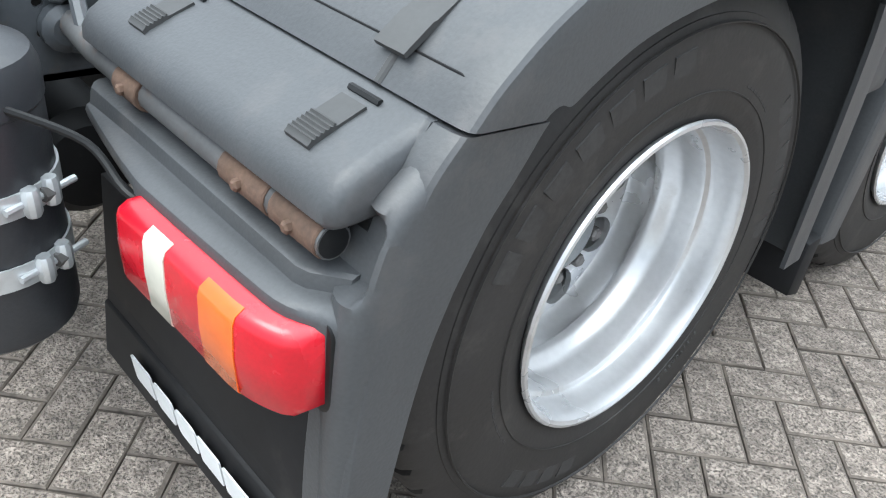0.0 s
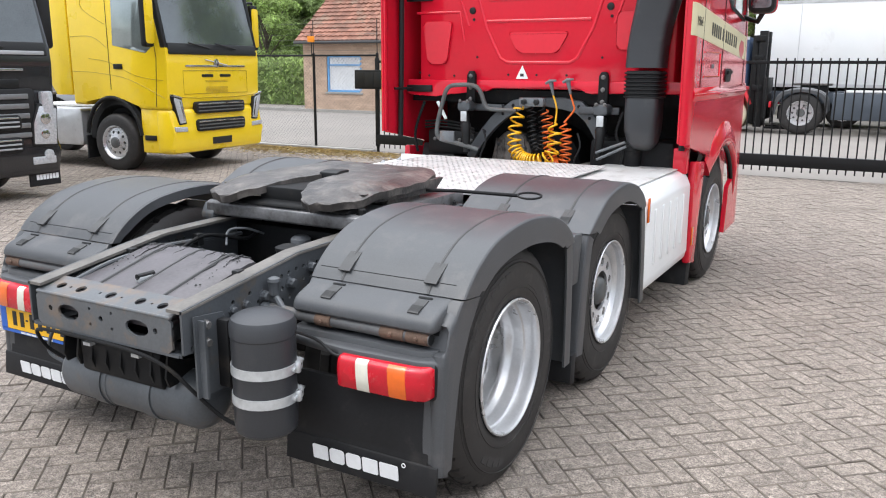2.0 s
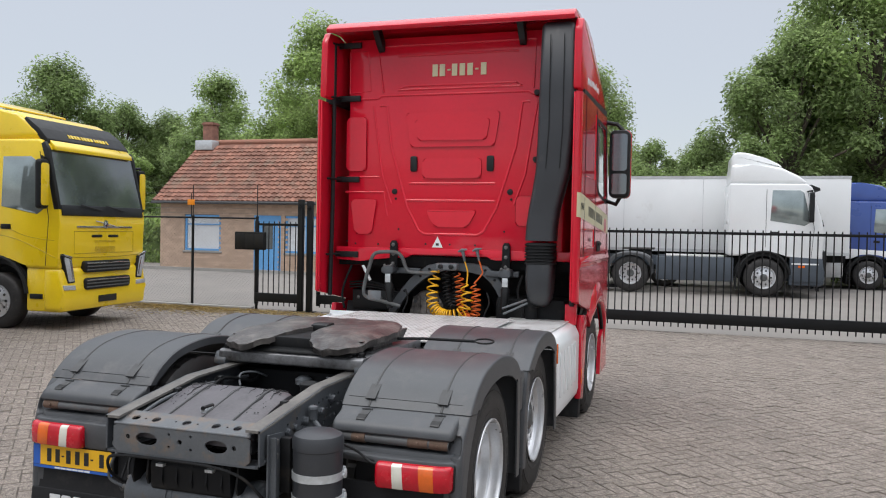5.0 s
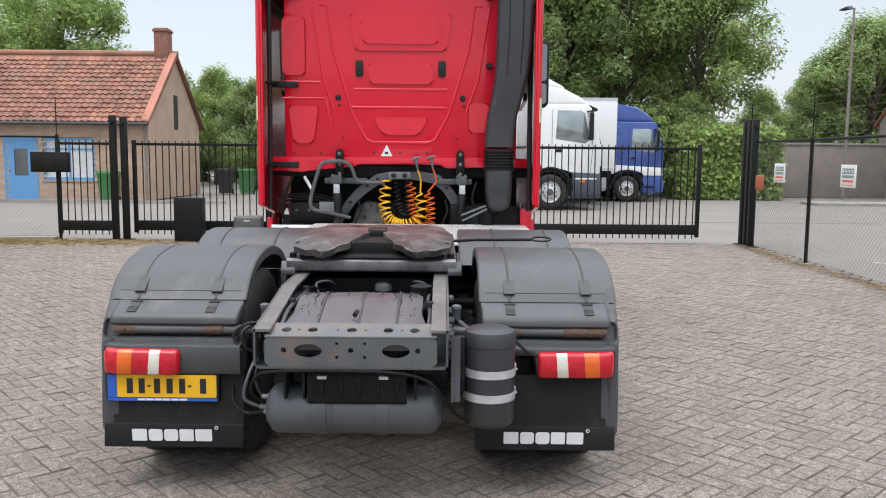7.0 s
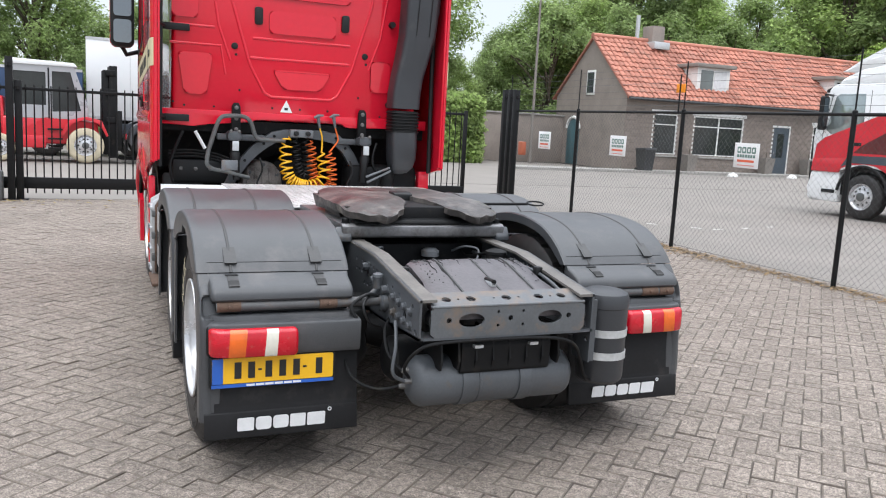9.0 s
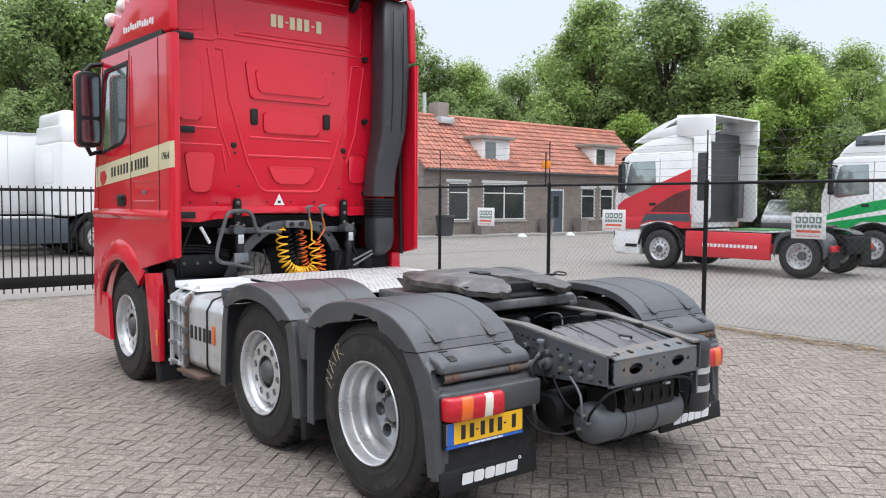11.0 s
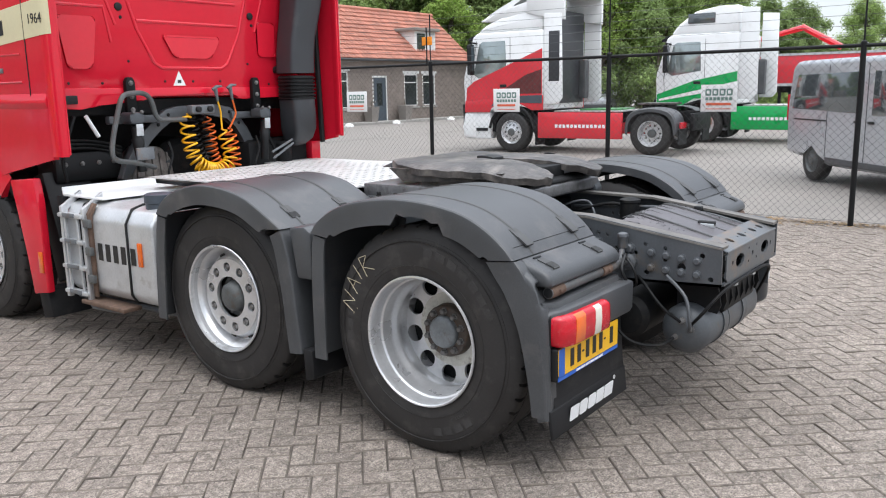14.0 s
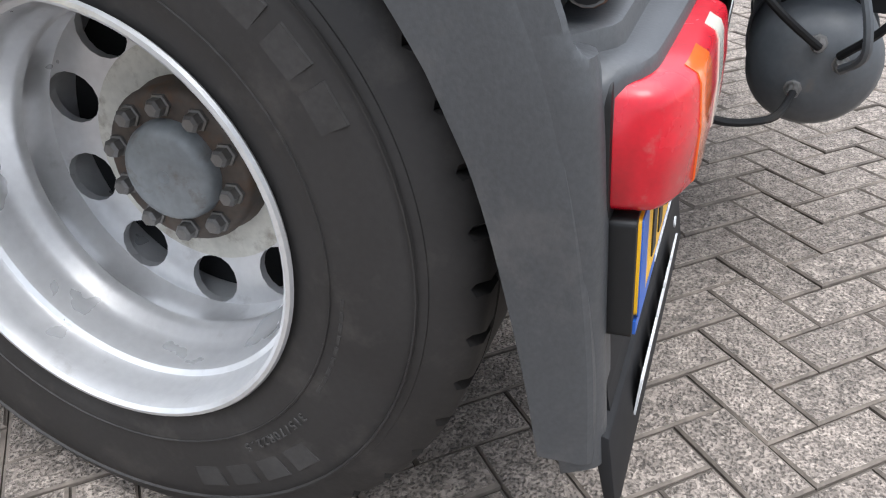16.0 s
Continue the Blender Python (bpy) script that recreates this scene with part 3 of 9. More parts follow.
def steer_wheel(y, s, x=1.225, material=None):
    w = thing("x", "", "")
    w.name, w.parent = "steer_wheel", truck
    w["label"] = "single wheel with a silver ten-hole rim"
    c = (s * x, y, 0.504)
    tyre(w, c, s, n=240)
    bm = bmesh.new()
    lathe(bm, [(a, 0.957 * q) for a, q in [(-0.012, 0.285), (-0.004, 0.296), (0.006, 0.302), (0.010, 0.298), (0.006, 0.289), (-0.010, 0.286), (-0.036, 0.284), (-0.046, 0.275), (-0.058, 0.266), (-0.085, 0.262), (-0.100, 0.256), (-0.104, 0.250), (-0.098, 0.243),
               (-0.086, 0.238), (-0.070, 0.230), (-0.056, 0.222), (-0.048, 0.214), (-0.060, 0.210), (-0.12, 0.25), (-0.2, 0.285)]], c, "x", 72, s, closed=True)
    part("rim", bm, M_RIM, w, "silver steel rim", smooth=28)
    bm = disc_with_holes(bmesh.new(), c, s, -0.047, 0.207, 0.112, 0.162, 0.025, 10, 0.016, dish=0.004, ph=0.2)
    part("wheel_disc", bm, M_RIM, w, "silver wheel disc with ten bolt holes", smooth=50)
    me = None
    for i in range(10):
        a = 2 * math.pi * i / 10 + 0.2
        if me is None:
            ob = part("wheel_bolt", L([(-0.02, 0.020), (0.0, 0.018), (0.012, 0.016), (0.018, 0.011)], (0, 0, 0), "x", 6, s), M_NUT, w, smooth=0)
            me = ob.data
            # vents are not cut: black plates on the rim paint their dark openings
            vent = part("rim_vent", P(rrect(-0.020, 0.020, -0.008, 0.008, 0.007), "x", 0.0, s * 0.004), M_BLACK, w, smooth=0)
            vm = vent.data
        else:
            ob, vent = share("wheel_bolt", me, w), share("rim_vent", vm, w)
        ob.location = (c[0] - s * 0.062, c[1] + 0.162 * math.cos(a), c[2] + 0.162 * math.sin(a))
        b_ = a + math.pi / 10
        vent.matrix_basis = Matrix.Translation((c[0] - s * 0.0855, c[1] + 0.2297 * math.cos(b_), c[2] + 0.2297 * math.sin(b_))) @ Matrix.Rotation(b_ - math.pi / 2, 4, "X")
    bm = L([(-0.18, 0.2), (-0.15, 0.16), (-0.14, 0.116), (-0.085, 0.110), (-0.082, 0.086), (-0.062, 0.080), (-0.040, 0.072), (-0.026, 0.054), (-0.022, 0.02)], c, "x", 40, s)
    part("hub", bm, M_HUB, w, "dark grey hub cap", smooth=40)
    nuts(w, c, s, -0.084, 0.098, 8, 0.008, 0.014)
    return w


def sidewall_marks(parent, c, s, spans, r0, r1):
    """Low raised blocks round the sidewall in place of the maker's moulding."""
    for a0, a1, n in spans:
        for i in range(n):
            bm = bmesh.new()
            t0 = radians(a0 + (a1 - a0) * i / n)
            t1 = radians(a0 + (a1 - a0) * (i + 0.72) / n)
            low = []
            for x, k in ((0.0, 0.0), (0.0055, 0.003)):
                low += [(c[0] + s * x, c[1] + q * math.cos(t), c[2] + q * math.sin(t)) for q, t in ((r0 + k, t0), (r1 - k, t0), (r1 - k, t1), (r0 + k, t1))]
            v = [bm.verts.new(p) for p in low]
            for q in ((4, 5, 6, 7), (0, 1, 5, 4), (1, 2, 6, 5), (2, 3, 7, 6), (3, 0, 4, 7)):
                bm.faces.new([v[k] for k in q])
            part("moulded_block", bm, M_TYREMK, parent, smooth=0)


def size_mark(parent, c, s, text, a0, r, h):
    """The tyre's size in raised figures, set along the sidewall from the angle a0."""
    for i, ch in enumerate(text):
        cu = bpy.data.curves.new("size_mark", "FONT")
        cu.body, cu.size, cu.extrude, cu.align_x = ch, h * 1.45, 0.0012, "CENTER"
        cu.materials.append(M_EMBOSS)
        ob = new("size_mark", cu)
        ob.parent = parent
        a = radians(a0) - s * i * h * 0.92 / r
        y, z = math.cos(a), math.sin(a)
        up = Vector((0, y, z))
        out = Vector((s, 0, 0))
        m = Matrix((up.cross(out), up, out)).transposed().to_4x4()
        m.translation = Vector((c[0] + s * 0.0055, c[1] + r * y, c[2] + r * z))
        ob.matrix_basis = m


for s in (-1, 1):
    dw = drive_wheel(0.0, s)
    cw = (s * 1.2145, -0.017, 0.504)
    sidewall_marks(dw, cw, s, ((95, 160, 7), (228, 262, 4), (-8, 42, 6)), 0.378, 0.418)
    sidewall_marks(dw, cw, s, ((188, 214, 9), (46, 66, 8)), 0.346, 0.356)
    size_mark(dw, cw, s, "315/70R22.5", 222 if s < 0 else 318, 0.350, 0.013)
    steer_wheel(1.315, s, 1.19)
    steer_wheel(3.965, s, 1.20)
for y in (0.0, 1.315, 3.965):
    part("axle", L([(-0.9, 0.06), (-0.35, 0.065), (-0.2, 0.12 if y == 0 else 0.06), (0.2, 0.12 if y == 0 else 0.06), (0.35, 0.065), (0.9, 0.06)], (0, y, 0.497), "x", 16), M_CHDARK, truck)


# ---- mudguards ----
def rounded(pts, k=5):
    return [Vector((p.x, p.y)) for p in smooth_path([(a, b, 0) for a, b in pts], k)]


def guard_piece(name, path, s, xin, xout, flange, centre, label, chip=None, lift=0.0, level=False):
    """A curved sheet along a path in y,z, with a rounded outer edge and a flange towards the wheel."""
    bm = bmesh.new()
    secs = []
    for i, p in enumerate(path):
        d = (path[min(i + 1, len(path) - 1)] - path[max(i - 1, 0)]).normalized()
        nrm = Vector((-d.y, d.x))
        if nrm.dot(Vector(centre) - p) < 0:
            nrm = -nrm
        u = i / (len(path) - 1)
        if level:
            k = max(0.0, (u - 0.78) / 0.22 if level != 2 else 0.0, (0.22 - u) / 0.22)
            k = k * k * (3 - 2 * k)
            nrm = (nrm * (1 - k) + Vector((math.copysign(1.0, nrm.x), -0.10)) * k).normalized()
        fl = flange if isinstance(flange, float) else flange[0] + (flange[1] - flange[0]) * i / (len(path) - 1)
        if chip and chip[0] < p.x < chip[1]:
            fl = flange * (0.62 + 0.12 * noise.noise((p.x * 23, 0, 0)) + 0.10 * noise.noise((p.x * 70, 3, 0)))
        prof = [(xin, 0.05), (xin, 0.006), (xin + 0.008, 0), (xout - 0.05, 0), (xout - 0.018, 0.0012), (xout - 0.007, 0.004), (xout - 0.002, 0.009), (xout, 0.017), (xout, 0.045), (xout, fl),
                (xout - 0.010, fl), (xout - 0.011, 0.045), (xout - 0.013, 0.028), (xout - 0.020, 0.018), (xout - 0.030, 0.014), (xout - 0.055, 0.012), (xin + 0.012, 0.012), (xin + 0.010, 0.05)]
        secs.append([(s * x, p.x + nrm.x * (q - lift), p.y + nrm.y * (q - lift)) for x, q in prof])
    loft(bm, secs)
    return part(name, bm, M_PLASTIC, truck, label, smooth=22)


def seam(parent, path, s, x, lift, w=0.008, t=0.004, material=None, name="seam_strip"):
    bm = bmesh.new()
    secs = []
    for i, p in enumerate(path):
        d = (path[min(i + 1, len(path) - 1)] - path[max(i - 1, 0)]).normalized()
        nrm = Vector((-d.y, d.x))
        if nrm.y < 0 and abs(nrm.y) > 0.01:
            nrm = -nrm
        a, b = p + nrm * lift, p + nrm * (lift + t)
        secs.append([(s * (x - w), a.x, a.y), (s * (x - w * 0.5), b.x, b.y), (s * (x + w * 0.5), b.x, b.y), (s * (x + w), a.x, a.y)])
    loft(bm, secs)
    return part(name, bm, material or M_LATCH, parent)


def buckle(parent, s, x, y, z, ang, w=0.032, l=0.09, ribs=6):
    """A ribbed black rubber latch lying on a mudguard."""
    bm = bmesh.new()
    side = [(-l, -0.003), (-l, 0.004)]
    for i in range(ribs):
        u = -l + 0.005 + i * 0.0062
        side += [(u, 0.006), (u + 0.0025, 0.0085), (u + 0.005, 0.006)]
    side += [(-l * 0.45, 0.006), (-l * 0.40, 0.004), (0.012, 0.003), (0.012, -0.004)]
    prism(bm, side, "x", -w * 0.82, w * 0.82)
    ob = part("rubber_latch", bm, M_LATCH, parent, "ribbed black rubber latch")
    ob.matrix_basis = pose(s * x, y, z, ang, 0, 0)
    return ob


def inset(e, r):
    """How far a rounded end of radius r draws in at the distance e from it."""
    return 0.0 if e >= r else r - math.sqrt(max(0.0, r * r - (r - e) ** 2))


def box_part(s, x0, x1, prof, core, r0, r1, name, material, parent, label="", hold=0, smooth=40):
    """A profile in y,z run along x, its ends rounded towards the core by r0 and r1; the first hold points stay."""
    xs = sorted({x0 + (x1 - x0) * k / 12 for k in range(13)} | {x0 + r0 * k / 6 for k in range(7)} | {x1 - r1 * k / 6 for k in range(7)})
    secs = []
    for x in xs:
        ins = max(inset(x - x0, r0) if r0 else 0, inset(x1 - x, r1) if r1 else 0)
        row = []
        for k, (y, z) in enumerate(prof):
            d = Vector((core[0] - y, core[1] - z))
            m = 0.0 if k < hold else min(ins / max(d.length, 1e-6), 0.9)
            row.append((s * x, y + d.x * m, z + d.y * m))
        secs.append(row)
    return part(name, loft(bmesh.new(), secs), material, parent, label, smooth=smooth)


def rear_box(s, top):
    """The stepped rear of a mudguard: latched box, hollow for the tube, ledge, lamp shelf and corner."""
    prof = [(-0.500, 0.862), (-0.506, 0.916), (-0.522, 0.9155), (-0.532, 0.908), (-0.575, 0.8935), (-0.612, 0.8790), (-0.634, 0.864), (-0.646, 0.844), (-0.6475, 0.826), (-0.640, 0.8175), (-0.622, 0.8155), (-0.53, 0.815)]
    ob = box_part(s, 0.585, 1.205, prof, (-0.560, 0.850), 0.018, 0.024, "rear_bulge", M_PLASTIC, truck, "rounded grey plastic box of the mudguard", hold=3)
    for x in (0.725, 1.105):
        buckle(ob, s, x, -0.556, 0.9005, 21, 0.027, 0.068)
        part("latch_bar", T([(s * (x - 0.026), -0.531, 0.9095), (s * (x + 0.028), -0.531, 0.9095)], 0.005, 6), M_BLACK, ob)
    k_ = [p for p in REAR_TOP if p.x < -0.478][0]
    # no fold here: a thin near-black line paints the groove's shade
    part("crease", T([(s * 0.604, k_.x, k_.y), (s * 1.20, k_.x, k_.y), (s * 1.250, k_.x + 0.004, k_.y - 0.012)], 0.0016, 6), M_CHDARK, top)
    # black box puts the hollow's shade behind the tube
    part("tube_recess_shade", B(s * 0.60, s * 1.195, -0.590, -0.53, 0.748, 0.816), M_BLACK, truck)
    # ledge under the tube, cut off on the slant at its outer end
    secs = []
    for x, y in ((0.590, -0.640), (0.605, -0.650), (1.150, -0.653), (1.168, -0.648), (1.206, -0.618)):
        secs.append([(s * x, -0.56, 0.758), (s * x, y + 0.010, 0.757), (s * x, y + 0.002, 0.7535), (s * x, y, 0.748), (s * x, y - 0.004, 0.726), (s * x, -0.56, 0.722)])
    part("tube_ledge", loft(bmesh.new(), secs), M_PLASTIC, truck, "stepped ledge below the tube", smooth=25)
    # shelf that roofs the lamp, bowed in plan, falling over a round shoulder at its outer end
    secs = []
    x0 = 0.60 if s > 0 else 0.565
    for k in range(37):
        u = k / 36
        x = x0 + (1.246 - x0) * u
        y = -0.700 + 0.018 * u ** 2 + 0.052 * max(0, (x - 1.14) / 0.106) ** 2.2
        if s > 0:
            y += 0.040 * max(0, (0.86 - x) / 0.26) ** 1.2
        dz = 0.050 * inset(max(0, 1.246 - x), 0.050) / 0.050
        z = 0.737 - dz
        low = 0.590 if x > 0.835 or s < 0 else 0.690
        secs.append([(s * x, -0.575, z), (s * x, y + 0.030, z - 0.003), (s * x, y + 0.010, z - 0.007), (s * x, y + 0.003, z - 0.011), (s * x, y, z - 0.018), (s * x, y + 0.002, min(low + 0.02, z - 0.03)), (s * x, y + 0.014, min(low, z - 0.04)), (s * x, -0.575, min(low, z - 0.04))])
    part("lamp_carrier", loft(bmesh.new(), secs), M_PLASTIC, truck, "grey plastic shelf that carries the tail lamp", smooth=35)
    # outer corner, with a niche where the tube ends
    post = [(v.x, v.y) for v in rounded([(-0.520, 0.905), (-0.556, 0.876), (-0.590, 0.850), (-0.612, 0.826), (-0.621, 0.812), (-0.626, 0.800), (-0.630, 0.788), (-0.634, 0.776), (-0.637, 0.764), (-0.641, 0.750), (-0.646, 0.725), (-0.651, 0.70),
                                         (-0.656, 0.60), (-0.658, 0.45), (-0.664, 0.30)], 3)]
    front = [(-0.620, 0.29), (-0.590, 0.5), (-0.540, 0.75), (-0.505, 0.88)]
    secs = []
    for x, ins, deep in ((1.176, 0.040, 0.085), (1.186, 0.018, 0.085), (1.200, 0.005, 0.085), (1.214, 0.0, 0.084), (1.222, 0.0, 0.078), (1.228, 0.001, 0.062), (1.232, 0.003, 0.036), (1.236, 0.005, 0.014), (1.241, 0.009, 0.004), (1.2465, 0.017, 0.0), (1.2495, 0.036, 0.0)):
        row = []
        for i, (y, z) in enumerate(post):
            k = max(0.0, 1 - abs(z - 0.790) / 0.046)
            row.append((s * x, y + ins + deep * min(1.0, 2.4 * k) * (1 if k else 0), z - (0.3 * ins if i < 2 else 0)))
        secs.append(row + [(s * x, y + (0.05 if z > 0.7 else 0.0), z) for y, z in front])
    part("corner_post", loft(bmesh.new(), secs), M_PLASTIC, truck, "rounded grey corner of the mudguard", smooth=45)


REAR_TOP = rounded([(0.585, 0.93), (0.54, 0.985), (0.44, 1.05), (0.30, 1.095), (0.10, 1.122), (-0.10, 1.116), (-0.27, 1.085), (-0.39, 1.030), (-0.47, 0.970), (-0.515, 0.920)])
MID_TOP = rounded([(1.775, 0.93), (1.735, 0.985), (1.66, 1.04), (1.54, 1.085), (1.38, 1.112), (1.20, 1.105), (1.05, 1.075), (0.93, 1.02), (0.83, 0.965), (0.775, 0.93)])
for s in (-1, 1):
    chip = (-0.18, 0.10) if s < 0 else None
    a = guard_piece("rear_mudguard", REAR_TOP, s, 0.575, 1.256, 0.115, (0, 0.4), "dark grey plastic mudguard over the drive wheel", chip, level=True)
    for x in (0.725, 1.105):
        seam(a, REAR_TOP, s, x, 0.0005, 0.0065, 0.003)
        buckle(a, s, x, -0.425, 1.006, 34, ribs=0)
    b = guard_piece("mid_mudguard", MID_TOP, s, 0.50, 1.256, 0.105, (1.355, 0.4), "dark grey plastic mudguard over the middle wheel", level=True)
    for x in (0.74, 1.10):
        seam(b, MID_TOP, s, x, 0.001)
        buckle(b, s, x, 0.905, 1.008, 30)
    # lower skirts, a hair inside the tops
    fr = rounded([(0.60, 0.33), (0.60, 0.5), (0.597, 0.7), (0.588, 0.85), (0.575, 0.925)], 4)
    guard_piece("front_skirt", fr, s, 0.62, 1.248, 0.085, (0, 0.5), "grey plastic skirt between the wheels")
    mr = rounded([(0.785, 0.925), (0.755, 0.85), (0.725, 0.7), (0.70, 0.5), (0.68, 0.33)], 4)
    guard_piece("mid_rear_skirt", mr, s, 0.62, 1.248, 0.085, (1.355, 0.5), "grey plastic skirt behind the middle wheel")
    mf = rounded([(1.775, 0.925), (1.80, 0.8), (1.825, 0.6), (1.84, 0.34)], 4)
    guard_piece("mid_front_skirt", mf, s, 0.62, 1.248, 0.085, (1.355, 0.5), "grey plastic skirt ahead of the middle wheel")
    rr = rounded([(-0.520, 0.915), (-0.560, 0.87), (-0.590, 0.80), (-0.616, 0.72), (-0.636, 0.62), (-0.650, 0.5), (-0.656, 0.40), (-0.657, 0.31)], 4)
    guard_piece("rear_skirt", rr, s, 1.16, 1.251, (0.135, 0.062), (0, 0.5), "grey plastic skirt behind the drive wheel", level=2)
    # step wedge between the two guards
    part("guard_bridge", P([(0.60, 0.70), (0.60, 0.925), (0.64, 0.95), (0.74, 0.94), (0.70, 0.70)], "x", s * 0.66, s * 1.235, 0.012), M_PLASTIC, truck)
    part("mud_flap_front", P([(0.60, 0.22), (0.66, 0.20), (0.67, 0.36), (0.61, 0.36)], "x", s * 0.80, s * 1.25, 0.006), M_FLAP, truck, "black rubber flap ahead of the drive wheel")
    rear_box(s, a)
    # cross tube with rusty clamps
    # flat black disc paints the dark inside of the tube's open end
    part("tube_end", L([(-0.004, 0.0195), (0.0, 0.0195), (0.001, 0.012)], (s * 1.1848, -0.626, 0.794), "x", 16, s), M_BLACK, truck)
    part("support_tube", T([(s * 0.44, -0.606, 0.794), (s * 0.58, -0.620, 0.794), (s * 1.184, -0.626, 0.794)], 0.022, 14), M_SUPPORT, truck, "grey steel support tube with rust")
    for x, l in ((0.70, 0.04), (1.13, 0.05)) if s < 0 else ((0.725, 0.035), (1.03, 0.05), (1.135, 0.045)):
        cl = part("rusty_clamp", L([(-l, 0.0225), (-l * 0.95, 0.0242), (l * 0.95, 0.0242), (l, 0.0225)], (s * x, -0.626, 0.794), "x", 14), M_RUST, truck, "rust-brown clamp on the tube")
        part("clamp_bolt", L([(0, 0.008), (0.007, 0.008), (0.010, 0.005)], (s * x, -0.648, 0.796), "y", 6, -1), M_RUST, cl)


# ---- tail lamps, plate, flaps ----
def tail_lamp(s):
    x0, x1 = 0.850, 1.216
    y0, y1 = -0.652, -0.733
    t = thing("x", "", "")
    t.name, t.parent = "tail_lamp", truck
    t["label"] = "red, white and amber tail lamp"
    shell = P(rrect(x0 - 0.008, x1 + 0.009, 0.581, 0.725, 0.024), "y", y0 + 0.010, y0 - 0.005, 0.003)
    for v in shell.verts:
        v.co.x *= s
    part("housing", shell, M_BLACK, t)
    def section(f, off=0.0):
        x = x0 + (x1 - x0) * f
        e = min(f, 1 - f) * (x1 - x0)
        ins = 0.010 * max(0, 1 - e / 0.016) ** 2.2
        back = 0.010 * f + 0.030 * max(0, (f - 0.70) / 0.30) ** 2.4
        k4 = 0.35 * f * (1 - f)
        ya, za, zb = y1 + back + ins - off, 0.592 + ins, 0.714 - ins
        pts = [(y0 - 0.004, za)] if not off else []
        pts += [(ya + 0.016, za + 0.001), (ya + 0.005, za + 0.003), (ya, za + 0.009), (ya - 0.002, (za + zb) / 2), (ya + 0.001, zb - 0.020), (ya + 0.005, zb - 0.010), (ya + 0.018, zb - 0.002)]
        pts += [(y0 - 0.004, zb)] if not off else [(ya + 0.018, zb - 0.02), (ya + 0.018, za + 0.02)]
        return [(s * (x + k4 * (0.65 - z)), y, z) for y, z in pts]
    part("red_lens", loft(bmesh.new(), [section(i / 40) for i in range(41)]), M_LRED, t, smooth=55)
    for a, b, m, nm in ((0.24, 0.38, M_LWHITE, "clear_lens"), (0.60, 0.79, M_LORANGE, "amber_lens")):
        part(nm, loft(bmesh.new(), [section(a + (b - a) * i / 6, 0.0016) for i in range(7)]), m, t, smooth=55)
    return t


for s in (-1, 1):
    tail_lamp(s)
    fl = P([(-0.640, 0.585), (-0.662, 0.585), (-0.680, 0.36), (-0.684, 0.335), (-0.690, 0.225), (-0.678, 0.225), (-0.664, 0.34)], "x", s * 0.56, s * 1.19, 0.003)
    flap = part("mud_flap", fl, M_FLAP, truck, "black rubber mud flap with a white emblem")
    part("flap_fold", P([(-0.668, 0.345), (-0.690, 0.335), (-0.702, 0.225), (-0.690, 0.222), (-0.676, 0.33)], "x", s * 0.56, s * 1.232, 0.003), M_FLAP, flap)
    flap.location.y = 0.022
    x0 = -1.095 if s < 0 else 0.695
    glyphs = ((0.0, 0.075), (0.079, 0.150), (0.154, 0.225), (0.228, 0.300), (0.304, 0.388))
    for i, (u0, u1) in enumerate(glyphs):
        z0, z1, xm = 0.255, 0.315, x0 + (u0 + u1) / 2
        a, b = x0 + u0, x0 + u1 - 0.004
        bm = P(rrect(a, b, z0, z1, 0.014 if i in (1, 2) else 0.006), "y", -0.7005, -0.7035)
        for v in bm.verts:
            v.co.y += 0.110 * (0.285 - v.co.z)
        part("emblem_shape", bm, M_LETTER, flap)
    bm = plate(bmesh.new(), ring(x0 + 0.405, 0.322, 0.009, 12), [ring(x0 + 0.405, 0.322, 0.006, 10)], "y", -0.698, -0.7005)
    part("emblem_ring", bm, M_LETTER, flap)

pl = thing("x", "", "")
pl.name, pl.parent = "licence_plate", truck
pl.location.y = 0.012
pl["label"] = "yellow licence plate in a black holder"
part("holder", P(rrect(-1.212, -0.672, 0.452, 0.585, 0.008), "y", -0.660, -0.694, 0.002), M_BLACK, pl)
part("plate_sheet", P(rrect(-1.203, -0.683, 0.473, 0.583, 0.008), "y", -0.694, -0.6975), M_PLATE, pl)
part("blue_strip", P(rrect(-1.203, -1.158, 0.473, 0.583, 0.004), "y", -0.6975, -0.699), M_EUBLUE, pl)
part("dealer_strip", P([(-1.205, 0.455), (-0.68, 0.455), (-0.68, 0.470), (-1.205, 0.470)], "y", -0.694, -0.697), M_EUBLUE, pl)
bm = bmesh.new()
bars(bm, 6, -1.06, -0.82, 0.458, 0.467, "y", -0.697, -0.698, 0.12)
part("dealer_print", bm, M_LETTER, pl)
for x in (-1.115, -1.058, -0.985, -0.925, -0.865, -0.765):
    part("plate_bar", B(x + 0.004, x + 0.033, -0.6992, -0.6975, 0.493, 0.565), M_INK, pl)
for x in (-1.012, -0.818):
    part("plate_dash", B(x, x + 0.016, -0.6992, -0.6975, 0.525, 0.533), M_INK, pl)

# ---- frame ----


def bolt(parent, p, axis, s, r=0.016, t=0.018, material=None, name="bolt"):
    return part(name, L([(0, r * 1.3), (0.004, r * 1.3), (0.005, r), (t * 0.8, r), (t, r * 0.75)], p, axis, 8, s), material or M_CHASSIS, parent)


